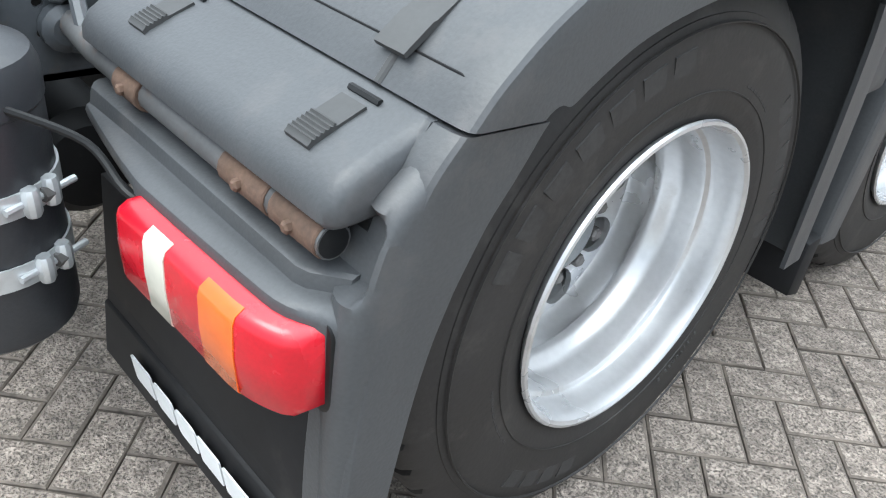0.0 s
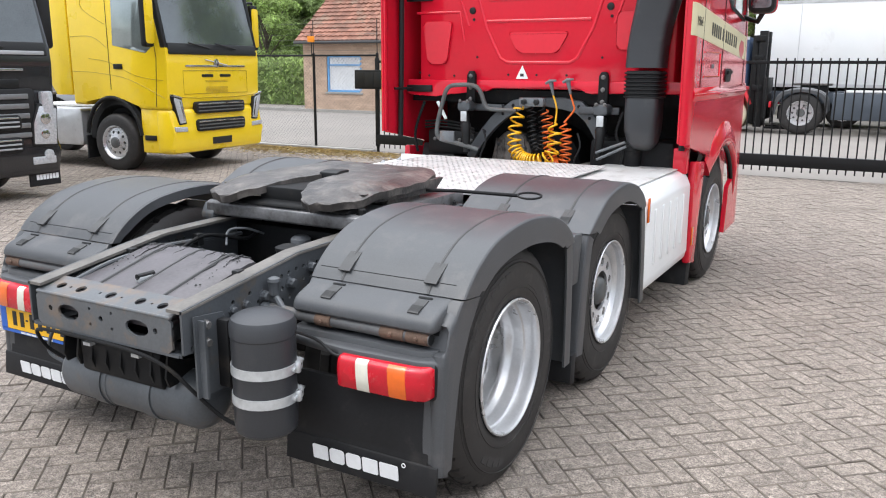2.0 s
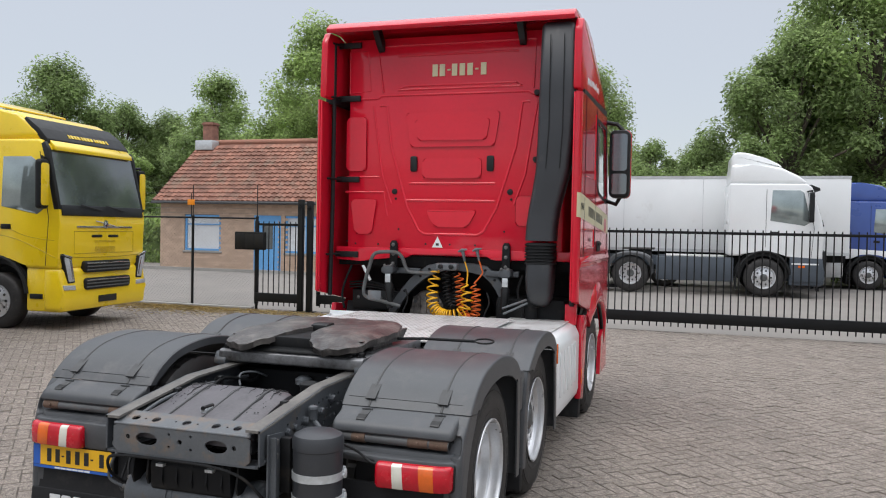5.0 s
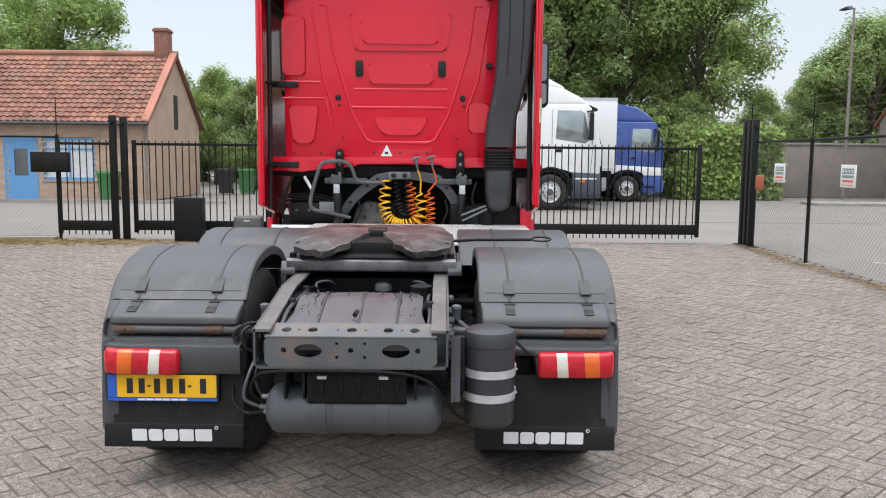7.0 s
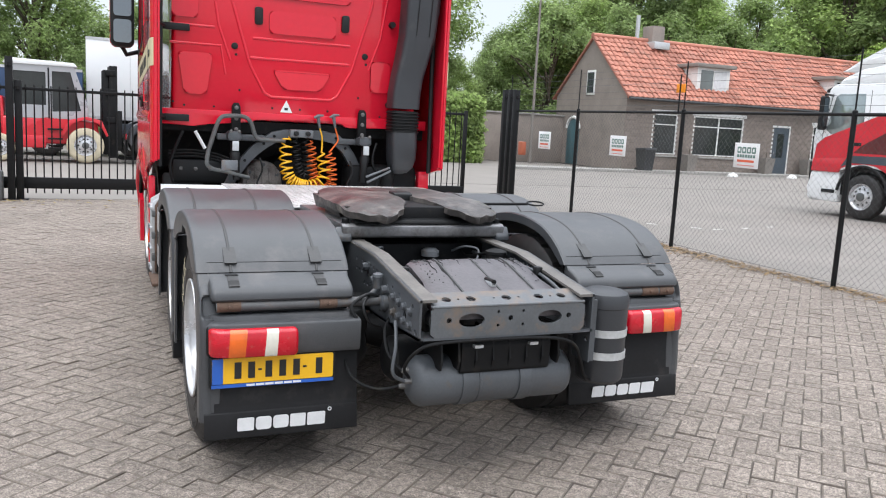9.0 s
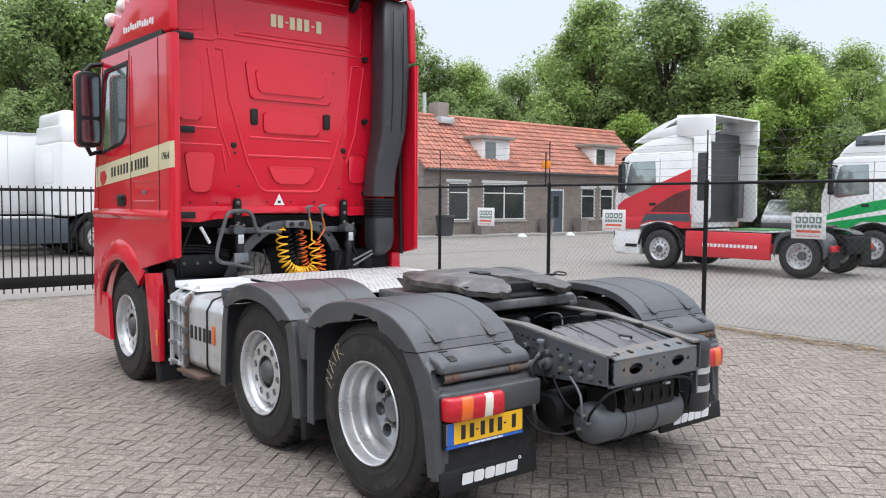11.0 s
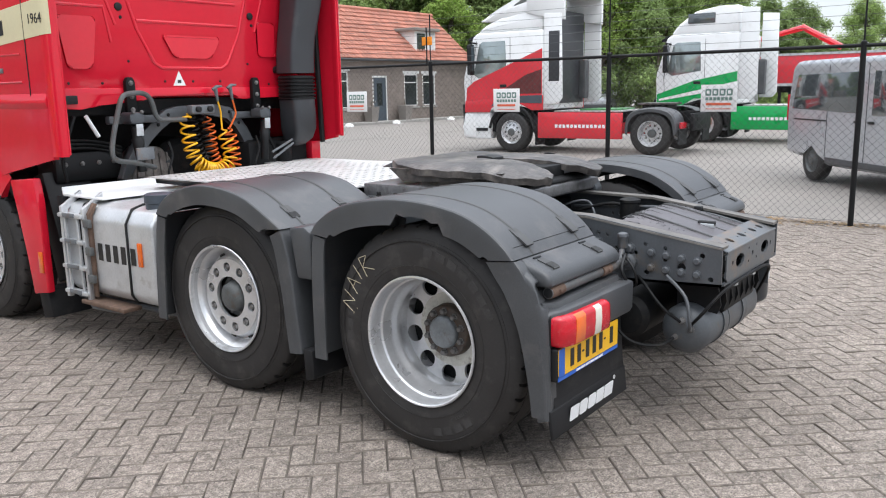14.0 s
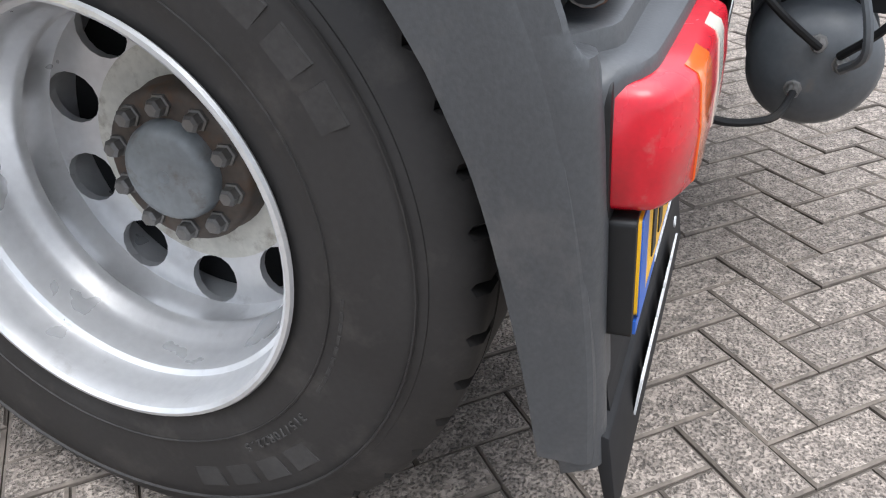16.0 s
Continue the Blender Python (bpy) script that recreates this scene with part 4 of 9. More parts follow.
for s in (-1, 1):
    outline = [(-1.035, 0.712), (-0.55, 0.690), (0.2, 0.68), (3.3, 0.68), (3.3, 0.985), (0.2, 0.985), (-0.40, 0.975), (-1.035, 0.885)]
    random.seed(5)
    holes = []
    for i in range(15):
        y = -0.14 - i * 0.046
        top = 0.945 + min(0, (y + 0.40)) * 0.14
        for z in (top - 0.035, top - 0.085, top - 0.135):
            if random.random() < 0.75 and not (y < -0.66 and z < 0.80):
                holes.append(ring(y, z, 0.010, 8))
    for y, z in ((-0.40, 0.79), (-0.52, 0.77), (-0.62, 0.80), (-0.70, 0.74), (-0.86, 0.78), (-0.95, 0.84), (-0.99, 0.74)):
        holes.append(ring(y, z, 0.012 if z != 0.78 else 0.02, 10))
    bm = plate(bmesh.new(), outline, holes, "x", s * 0.412, s * 0.422)
    rail = part("frame_rail", bm, M_CHASSIS, truck, "grey painted steel frame rail with bolt holes", smooth=0)
    top = [(y, z) for y, z in outline[4:]]
    bm = bmesh.new()
    loft(bm, [[(s * 0.346, y, z), (s * 0.416, y, z), (s * 0.424, y, z - 0.004), (s * 0.4245, y, z - 0.012), (s * 0.346, y, z - 0.012)] for y, z in top])
    part("top_flange", bm, M_DUST, rail, "rubbed top flange with tan dust", smooth=0)
    bm = bmesh.new()
    loft(bm, [[(s * 0.35, y, z), (s * 0.422, y, z), (s * 0.422, y, z + 0.012), (s * 0.35, y, z + 0.012)] for y, z in outline[:4]])
    part("bottom_flange", bm, M_CHASSIS, rail, smooth=0)
    for i in range(4):
        bolt(rail, (s * 0.422, -0.93 + i * 0.07, 0.815 + i * 0.006), "x", s)
        bolt(rail, (s * 0.422, -0.93 + i * 0.07, 0.755 + i * 0.003), "x", s)
    for y, z in ((-0.62, 0.845), (-0.60, 0.76), (-0.46, 0.86), (-0.33, 0.90)):
        bolt(rail, (s * 0.422, y, z), "x", s, 0.02, 0.03)

cm = thing("x", "", "")
cm.name, cm.parent = "rear_crossmember", truck
cm["label"] = "grey pressed steel rear crossmember with oval holes"
front_holes = [ring(x, 0.792, 0.060, 24, 0.030) for x in (-0.185, 0.195)] + [ring(x, 0.795, 0.012, 10) for x in (-0.29, 0.29, 0.0)] + \
              [ring(x, z, 0.007, 8) for x in (-0.06, 0.06) for z in (0.765, 0.825)]
part("face", plate(bmesh.new(), [(-0.352, 0.722), (0.352, 0.722), (0.372, 0.74), (0.372, 0.838), (0.352, 0.852), (-0.352, 0.852), (-0.372, 0.838), (-0.372, 0.74)], front_holes, "y", -1.040, -1.030),
     M_CROSS, cm, smooth=0)
bm = plate(bmesh.new(), [(-0.372, -1.036), (0.372, -1.036), (0.345, -0.925), (-0.345, -0.925)], [ring(x, -0.985, r, 14, r * 0.95) for x, r in ((-0.285, 0.021), (-0.17, 0.022), (0.0, 0.022), (0.16, 0.022), (0.275, 0.021), (-0.23, 0.006), (-0.06, 0.006), (0.06, 0.006), (0.22, 0.006))], "z", 0.0, 0.007)
for v in bm.verts:
    v.co.z += 0.851 + (v.co.y + 1.036) * 0.30
part("top_lip", bm, M_CROSS, cm, smooth=0)
part("lip_bend", T([(-0.368, -1.036, 0.853), (0.368, -1.036, 0.853)], 0.0065, 10), M_CROSS, cm)
part("bottom_lip", B(-0.40, 0.40, -1.040, -0.93, 0.712, 0.722), M_CHASSIS, cm)
for s in (-1, 1):
    # black disc stands in for the shaded cut-out at each end
    part("end_shade_disc", L([(0, 0.046), (0.004, 0.046), (0.03, 0.04), (0.07, 0.038)], (s * 0.335, -1.036, 0.795), "y", 16), M_BLACK, cm)
# assumed parts, added dark to hide the ground that lies in shadow beyond
for s in (-1, 1):
    for y in (-0.36, 0.42, 1.02):
        sp_ = part("air_spring", L([(0.42, 0.07), (0.46, 0.095), (0.50, 0.108), (0.55, 0.10), (0.58, 0.094), (0.61, 0.102), (0.67, 0.108), (0.71, 0.09), (0.73, 0.05)], (s * 0.535, y, 0), "z", 20), M_BLACK, truck, "unseen black air spring added to fill the gap")
        part("spring_seat", B(s * 0.43, s * 0.63, y - 0.06, y + 0.06, 0.73, 0.765, 0.006), M_CHDARK, sp_)
    bc = part("brake_chamber", L([(-0.10, 0.05), (-0.09, 0.075), (-0.01, 0.078), (0.0, 0.085), (0.012, 0.078), (0.09, 0.07), (0.10, 0.03)], (s * 0.56, 0.20, 0.62), "y", 18), M_CHDARK, truck, "unseen dark brake chamber added to fill the gap")
    part("pipe_union", L([(0, 0.014), (0.03, 0.012)], (s * 0.56, 0.24, 0.695), "z", 8), M_NUT, bc)
    part("gap_filler", P([(0.425, 0.45), (0.62, 0.45), (0.62, 0.90), (0.56, 0.955), (0.425, 0.955)][::s] if s > 0 else [(-x, z) for x, z in ((0.425, 0.955), (0.56, 0.955), (0.62, 0.90), (0.62, 0.45), (0.425, 0.45))], "y", 1.74, 1.775, 0.006), M_CHDARK, truck)
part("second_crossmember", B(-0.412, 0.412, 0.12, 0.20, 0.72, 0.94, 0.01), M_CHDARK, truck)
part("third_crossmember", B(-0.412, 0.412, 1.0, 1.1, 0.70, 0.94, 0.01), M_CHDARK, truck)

# wet floor plate between the rails with seams and drips
CV = [(-1.0, 0.846), (-0.9, 0.872), (-0.75, 0.912), (-0.62, 0.945), (-0.56, 0.956), (-0.53, 0.956), (-0.515, 0.945), (-0.51, 0.88)]


def cover_z(y):
    for (a, p), (c, q) in zip(CV, CV[1:]):
        if a <= y <= c:
            return p + (q - p) * (y - a) / (c - a)
    return CV[0][1]


bm = bmesh.new()
secs = []
for y, z in CV:
    e = 0.300 if y > -0.86 else 0.300 + 0.045 * min(1.0, (-0.86 - y) / 0.06)
    secs.append([(-e, y, z - 0.06), (-e, y, z - 0.012), (-e + 0.02, y, z), (-0.2, y, z + 0.006), (0.0, y, z + 0.010), (0.2, y, z + 0.006), (e - 0.02, y, z), (e, y, z - 0.012), (e, y, z - 0.06)])
loft(bm, secs)
cover = part("floor_cover", bm, M_FLOORPL, truck, "wet grey plastic cover between the rails")
for x in (-0.165, 0.02, 0.19):
    seam(cover, [Vector((y, z + 0.007)) for y, z in CV[:6]], 1, x, 0.0, 0.007, 0.006)
random.seed(3)
bm = bmesh.new()
for i in range(420):
    # clotted grease along the upper edge, thinning out down the slope
    x, y = random.uniform(-0.278, 0.278), -0.522 - 0.30 * random.random() ** 5.0
    r = random.uniform(0.003, 0.012) * (1.0 if y > -0.56 else 0.45)
    n_ = random.randint(5, 8)
    ph = random.uniform(0, 6.28)
    zc = cover_z(y) + 0.007
    low = [(x + r * random.uniform(0.6, 1.5) * math.cos(ph + 6.283 * k / n_), y + r * random.uniform(0.5, 1.2) * math.sin(ph + 6.283 * k / n_)) for k in range(n_)]
    base = [bm.verts.new((u, v, cover_z(min(v, -0.52)) + 0.005)) for u, v in low]
    tip = bm.verts.new((x, y, zc + 0.35 * r))
    for k in range(n_):
        bm.faces.new((base[k], base[(k + 1) % n_], tip))
for x, l in ((-0.21, 0.16), (-0.172, 0.30), (-0.15, 0.10), (-0.06, 0.12), (0.012, 0.26), (0.03, 0.14), (0.10, 0.09), (0.17, 0.12), (0.197, 0.24), (0.24, 0.10)):
    pts = [(x + 0.006 * math.sin(k * 1.9 + x * 40), -0.53 - l * k / 6, cover_z(-0.53 - l * k / 6) + 0.0075) for k in range(7)]
    tube(bm, pts, [0.0045 * (1 - 0.13 * k) for k in range(7)], 5)
tagged(part("oil_drip", bm, M_BLACK, cover), kind="stuff")
vb = part("valve_block", B(-0.014, 0.014, -0.86, -0.79, 0.892, 0.916, 0.006), M_ZINC, cover, "small grey valve with tan tape")
part("valve_body", L([(-0.05, 0.012), (0.03, 0.012)], (0.0, -0.81, 0.915), "y", 10), M_BLACK, vb)

# air tank under the frame
tk = part("air_tank", L([(-0.40, 0.03), (-0.395, 0.065), (-0.37, 0.10), (-0.345, 0.113), (-0.10, 0.113), (-0.098, 0.116), (-0.09, 0.116), (-0.088, 0.113), (0.345, 0.113), (0.37, 0.10), (0.395, 0.065), (0.40, 0.03)],
                        (0, -0.865, 0.485), "x", 36), M_CHASSIS, truck, "grey cylindrical steel air tank")
for x in (-0.15, 0.13):
    part("tank_band", L([(-0.03, 0.1145), (-0.03, 0.119), (0.03, 0.119), (0.03, 0.1145)], (x, -0.865, 0.485), "x", 36, closed=True), M_CHASSIS, tk)
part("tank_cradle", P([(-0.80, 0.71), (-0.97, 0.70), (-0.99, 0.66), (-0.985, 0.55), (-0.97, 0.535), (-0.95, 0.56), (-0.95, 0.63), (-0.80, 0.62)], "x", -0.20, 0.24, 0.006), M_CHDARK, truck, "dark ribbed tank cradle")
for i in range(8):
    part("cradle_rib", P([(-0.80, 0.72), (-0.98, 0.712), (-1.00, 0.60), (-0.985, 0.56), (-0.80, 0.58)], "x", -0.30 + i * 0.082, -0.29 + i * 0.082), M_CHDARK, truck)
for x in (-0.13, 0.14):
    part("clip", B(x - 0.02, x + 0.02, -1.014, -0.99, 0.660, 0.673), M_ZINC, truck)
part("rear_tank", L([(-0.42, 0.03), (-0.41, 0.08), (-0.38, 0.105), (0.38, 0.105), (0.41, 0.08), (0.42, 0.03)], (0.0, -0.60, 0.515), "x", 28), M_CHDARK, truck, "second dark air tank")
for p in ((-0.396, -0.905, 0.500), (-0.396, -0.835, 0.455), (-0.396, -0.865, 0.535)):
    bolt(tk, p, "x", -1, 0.012, 0.03, M_NUT, "fitting")


def hose(name, pts, r, material, label=""):
    return part(name, T(smooth_path(pts), r, 8), material, truck, label)


hose("brake_hose", [(-0.425, -0.905, 0.50), (-0.49, -0.93, 0.55), (-0.47, -0.90, 0.66), (-0.44, -0.80, 0.74)], 0.008, M_CHASSIS)
hose("brake_hose", [(-0.425, -0.835, 0.455), (-0.52, -0.80, 0.44), (-0.60, -0.70, 0.47), (-0.62, -0.60, 0.58)], 0.007, M_CHDARK)
hose("brake_hose", [(-0.425, -0.865, 0.535), (-0.47, -0.80, 0.60), (-0.46, -0.72, 0.68), (-0.42, -0.66, 0.72)], 0.007, M_CHDARK)
hose("cable", [(-0.405, -0.90, 0.515), (-0.450, -0.96, 0.58), (-0.420, -1.02, 0.665), (-0.34, -1.044, 0.700), (-0.10, -1.046, 0.706), (0.18, -1.046, 0.700), (0.33, -1.03, 0.66), (0.41, -0.98, 0.56), (0.48, -0.92, 0.46), (0.58, -0.88, 0.415)], 0.0075, M_CHDARK, "dark cable looped over the tank to the canister")
hose("cable", [(0.72, -0.80, 0.80), (0.76, -0.72, 0.75), (0.82, -0.70, 0.70), (0.88, -0.69, 0.70)], 0.006, M_BLACK)
hose("cable", [(-0.44, -0.60, 0.80), (-0.52, -0.64, 0.83), (-0.60, -0.66, 0.78), (-0.56, -0.68, 0.70)], 0.008, M_BLACK)
hose("cable", [(-0.44, -0.55, 0.84), (-0.55, -0.68, 0.80), (-0.53, -0.70, 0.72), (-0.46, -0.66, 0.68)], 0.006, M_BLACK)
for x in (-0.3, 0.3):
    hose("cable", [(x, -0.45, 0.86), (x * 1.05, -0.2, 0.93), (x * 0.9, 0.05, 0.88), (x * 0.95, 0.2, 0.95)], 0.009, M_CHDARK)
    hose("cable", [(x * 0.9, -0.1, 0.87), (x, -0.05, 0.93), (x * 0.8, 0.0, 0.94), (x * 0.7, 0.1, 0.9)], 0.006, M_TUBE)
for x, r, m_ in ((-0.325, 0.010, M_CHASSIS), (-0.350, 0.007, M_BLACK), (0.330, 0.009, M_CHASSIS)):
    hose("brake_pipe", [(x, -0.93, 0.86), (x * 1.02, -0.72, 0.905), (x * 0.98, -0.50, 0.925), (x * 1.0, -0.25, 0.915), (x * 0.96, 0.05, 0.90)], r, m_)
for x, y in ((-0.335, -0.60), (0.335, -0.66), (0.330, -0.30), (-0.33, -0.22)):
    part("pipe_clip", B(x - 0.018, x + 0.018, y - 0.02, y + 0.02, 0.885, 0.945, 0.006), M_BLACK, truck)
part("reservoir", L([(0.86, 0.045), (0.865, 0.052), (0.945, 0.052), (0.948, 0.056), (0.962, 0.056), (0.972, 0.030)], (0.285, -0.30, 0), "z", 18), M_CHDARK, truck, "small dark reservoir inside the frame")
part("prop_shaft", L([(-0.9, 0.05), (-0.2, 0.055), (-0.18, 0.075), (-0.10, 0.075), (0.0, 0.10)], (0, 0.62, 0.72), "y", 20), M_CHDARK, truck)
part("differential", L([(-0.25, 0.05), (-0.2, 0.15), (0, 0.21), (0.2, 0.15), (0.25, 0.05)], (0, 0.0, 0.60), "x", 24), M_CHDARK, truck)
part("valve_cap", L([(0, 0.05), (0.03, 0.05), (0.045, 0.03)], (0.06, 0.06, 0.88), "z", 14), M_TUBE, truck, "pale grey valve cap")

# canister with straps
cn = thing("x", "", "")
cn.name, cn.parent = "air_canister", truck
cn["label"] = "dark grey upright canister held by two zinc straps"
C0 = (0.612, -0.838)
part("body", L([(0.408, 0.02), (0.413, 0.094), (0.428, 0.110), (0.446, 0.115), (0.60, 0.115), (0.780, 0.1165), (0.785, 0.1195), (0.826, 0.1195), (0.848, 0.111), (0.862, 0.084), (0.868, 0.03)], (*C0, 0), "z", 40), M_DUCT, cn)
for z in (0.555, 0.664):
    st = part("strap", L([(z - 0.018, 0.1165), (z - 0.018, 0.120), (z + 0.018, 0.120), (z + 0.018, 0.1165)], (*C0, 0), "z", 40, closed=True), M_ZINC, cn, "zinc-plated steel strap")
    spot = lambda deg, r: Vector((C0[0] + r * math.cos(radians(deg)), C0[1] + r * math.sin(radians(deg)), z))  # noqa: E731
    for deg in (22, 40):
        part("strap_lug", L([(-0.021, 0.010), (-0.015, 0.013), (0.015, 0.013), (0.021, 0.010)], tuple(spot(deg, 0.123)), "z", 10), M_ZINC, st)
    q0, q1 = spot(4, 0.126), spot(56, 0.142)
    part("strap_bolt", T([q0, q1], 0.0055, 8), M_ZINC, st)
    part("strap_nut", T([q0.lerp(q1, 0.50), q0.lerp(q1, 0.62)], 0.012, 6), M_NUT, st)
br = part("canister_bracket", plate(bmesh.new(), [(-1.0, 0.555), (-0.86, 0.555), (-0.86, 0.845), (-1.0, 0.86)], [ring(-0.97, 0.82, 0.012, 10), ring(-0.97, 0.75, 0.012, 10), ring(-0.97, 0.66, 0.012, 10)], "x", 0.436, 0.444), M_CHASSIS, truck, "grey folded steel bracket")
part("bracket_face", B(0.444, 0.475, -0.985, -0.975, 0.555, 0.845), M_CHASSIS, br)
part("bracket_arm", B(0.444, 0.50, -0.90, -0.86, 0.57, 0.83, 0.01), M_CHDARK, br)
for z in (0.82, 0.755):
    bolt(br, (0.444, -0.95, z), "x", 1, 0.016, 0.02, M_NUT)
for sx in (-1, 1):
    part("hose_union", L([(-0.035, 0.014), (-0.03, 0.022), (0.015, 0.022), (0.022, 0.026), (0.034, 0.024), (0.040, 0.012)], (sx * 0.462, -0.60, 0.880), "z", 12), M_CHASSIS, truck)
    part("union_arm", T([(sx * 0.43, -0.60, 0.84), (sx * 0.462, -0.60, 0.85), (sx * 0.52, -0.615, 0.80)], 0.013, 8), M_CHASSIS, truck)
part("tube_flange", L([(0, 0.04), (0.02, 0.04), (0.03, 0.025)], (0.424, -0.615, 0.784), "x", 14, 1), M_CHASSIS, truck)
part("tube_flange", L([(0, 0.04), (0.02, 0.04), (0.03, 0.025)], (-0.424, -0.615, 0.784), "x", 14, -1), M_CHASSIS, truck)

# fifth wheel
fw = thing("x", "", "")
fw.name, fw.parent = "fifth_wheel", truck
fw["label"] = "greasy dark steel fifth wheel coupling plate"


def span(table, y):
    for (a, p), (c, q) in zip(table, table[1:]):
        if a <= y <= c:
            k = (y - a) / (c - a)
            return p + (q - p) * k * k * (3 - 2 * k)
    return table[-1][1]


THROAT = [(-0.13, 0.265), (-0.09, 0.19), (0.0, 0.125), (0.14, 0.072), (0.30, 0.046), (0.40, 0.034), (0.455, 0.0), (1.0, 0.0)]
EDGE = [(-0.13, 0.275), (-0.115, 0.335), (-0.06, 0.395), (0.05, 0.44), (0.25, 0.458), (0.52, 0.456), (0.74, 0.41), (0.87, 0.32), (0.95, 0.19), (0.975, 0.06)]


def coupling_z(x, y):
    z = 1.187 - 0.030 * max(0, abs(x) - 0.34) / 0.12
    if y < 0.20:
        z -= 0.34 * (0.20 - y) ** 1.5
    if y > 0.80:
        z -= 0.25 * (y - 0.80) ** 1.4
    # dried grease: long shallow smears and a lumpy rim
    z += 0.0035 * math.sin(x * 23 + 2.1 * math.sin(y * 9)) * math.sin(y * 14 + 1.3) + 0.0018 * math.sin(x * 61 + y * 37)
    if y < 0.12:
        z += 0.006 * math.sin(x * 41 + 0.8) * math.sin(x * 17 + y * 25)
    return z


bm = bmesh.new()
ys = [-0.13, -0.122, -0.11, -0.095, -0.075, -0.05, -0.02] + [0.01 + 0.04 * i for i in range(11)] + [0.43, 0.455] + [0.50 + 0.05 * i for i in range(9)] + [0.93, 0.955, 0.972]
for s in (-1, 1):
    secs = []
    for y in ys:
        a, c = span(THROAT, y), span(EDGE, y)
        top = [(a + (c - a) * k / 10, y) for k in range(11)]
        e = 0.006
        loop = [(s * u, v, coupling_z(u, v) - (e if k in (0, 10) and not (k == 0 and y > 0.45) else 0)) for k, (u, v) in enumerate(top)]
        loop += [(s * u, v + (0.012 if y < 0 else 0), coupling_z(u, v) - 0.040) for u, v in reversed(top)]
        secs.append(loop)
    loft(bm, secs)
part("coupling_plate", bm, M_GREASE, fw, "scratched greasy coupling plate", smooth=40)
for s in (-1, 1):
    part("skirt", P([(0.06, 1.15), (0.8, 1.15), (0.7, 1.08), (0.16, 1.10)], "x", s * 0.40, s * 0.43, 0.004), M_GREASE, fw)
    part("pedestal", P([(0.25, 1.01), (0.65, 1.01), (0.55, 1.15), (0.35, 1.15)], "x", s * 0.30, s * 0.40, 0.008), M_GREASE, fw)
    part("angle_bracket", B(s * 0.425, s * 0.50, 0.06, 0.9, 0.985, 0.997), M_CHASSIS, fw)
    for i in range(7):
        bolt(fw, (s * 0.465, 0.12 + i * 0.12, 0.997), "z", 1, 0.016, 0.024, M_CHDARK)
part("mounting_plate", P([(0.0, 0.990), (-0.02, 1.0), (-0.02, 1.055), (0.0, 1.066), (0.95, 1.062), (0.95, 0.99)], "x", -0.47, 0.47, 0.006), M_PLATEST, fw, "worn grey mounting plate")
part("lock_jaw", B(-0.16, 0.16, 0.03, 0.45, 1.07, 1.155, 0.01), M_CHDARK, fw)
for x in (-0.44, 0.44):
    bolt(fw, (x, 0.03, 1.064), "z", 1, 0.02, 0.03, M_CHDARK)
    part("mounting_foot", P([(-0.03, 0.975), (0.16, 0.975), (0.12, 1.03), (0.0, 1.05), (-0.03, 1.0)], "x", x - 0.06 if x < 0 else x - 0.02, x + 0.02 if x < 0 else x + 0.06, 0.006), M_CHASSIS, fw)
part("rear_lip", P([(-0.02, 1.068), (-0.01, 1.085), (0.05, 1.10), (0.05, 1.06)], "x", -0.40, 0.40, 0.006), M_CHDARK, fw)
part("lock_block", P([(0.36, 1.14), (0.36, 1.192), (0.40, 1.200), (0.47, 1.200), (0.47, 1.14)], "x", -0.055, 0.055, 0.006), M_BLACK, fw, "black locking block in the throat")
part("release_handle", T([(0.40, 0.62, 1.10), (0.60, 0.62, 1.112), (0.95, 0.60, 1.118)], 0.009, 8), M_CHDARK, fw, "thin steel release handle with a loop")
part("handle_loop", T([(0.95 + 0.060 * (1 - math.cos(a)), 0.60 + 0.032 * math.sin(a), 1.122 + 0.01 * math.sin(a)) for a in [2 * math.pi * i / 16 for i in range(17)]], 0.0055, 6), M_CHDARK, fw)

# deck with raised chequers
dk = part("deck_plate", B(-0.72, 0.72, 0.98, 2.62, 1.035, 1.043), M_CHEQ, truck, "pale chequer plate deck behind the cab")
part("deck_tongue", B(-0.44, 0.46, 0.90, 0.98, 1.035, 1.0425), M_CHEQ, dk)
bm = bmesh.new()
for i in range(34):
    for j in range(46):
        x, y = -0.70 + i * 0.042 + (0.021 if j % 2 else 0), 1.0 + j * 0.035
        if x < 0.71:
            a = radians(45 if (i + j) % 2 else -45)
            dx, dy = 0.015 * math.cos(a), 0.015 * math.sin(a)
            vs = [bm.verts.new(p) for p in ((x - dx, y - dy, 1.043), (x + dy * 0.3, y - dx * 0.3, 1.0465), (x + dx, y + dy, 1.043), (x - dy * 0.3, y + dx * 0.3, 1.0465))]
            bm.faces.new(vs)
tagged(part("chequer_studs", bm, M_CHEQ, dk, smooth=0), kind="stuff")
part("deck_support", B(-0.42, 0.42, 1.0, 2.6, 0.985, 1.034), M_CHDARK, truck)
part("white_step_plate", P([(2.44, 0.950), (2.876, 0.950), (2.892, 0.958), (2.897, 1.006), (2.889, 1.006), (2.882, 0.964), (2.44, 0.960)], "x", -1.16, -0.486, 0.002), M_WHITE, truck, "white perforated step plate over the tank")

# ---- cab ----
cab = part("cab_body", P([(3.03, 1.55), (3.03, 3.62), (3.25, 3.66), (4.55, 3.66), (4.85, 3.05), (5.20, 1.9), (5.22, 1.55), (3.2, 1.55)], "x", -1.06, 1.06, 0.03), M_RED, truck, "glossy red sleeper cab")
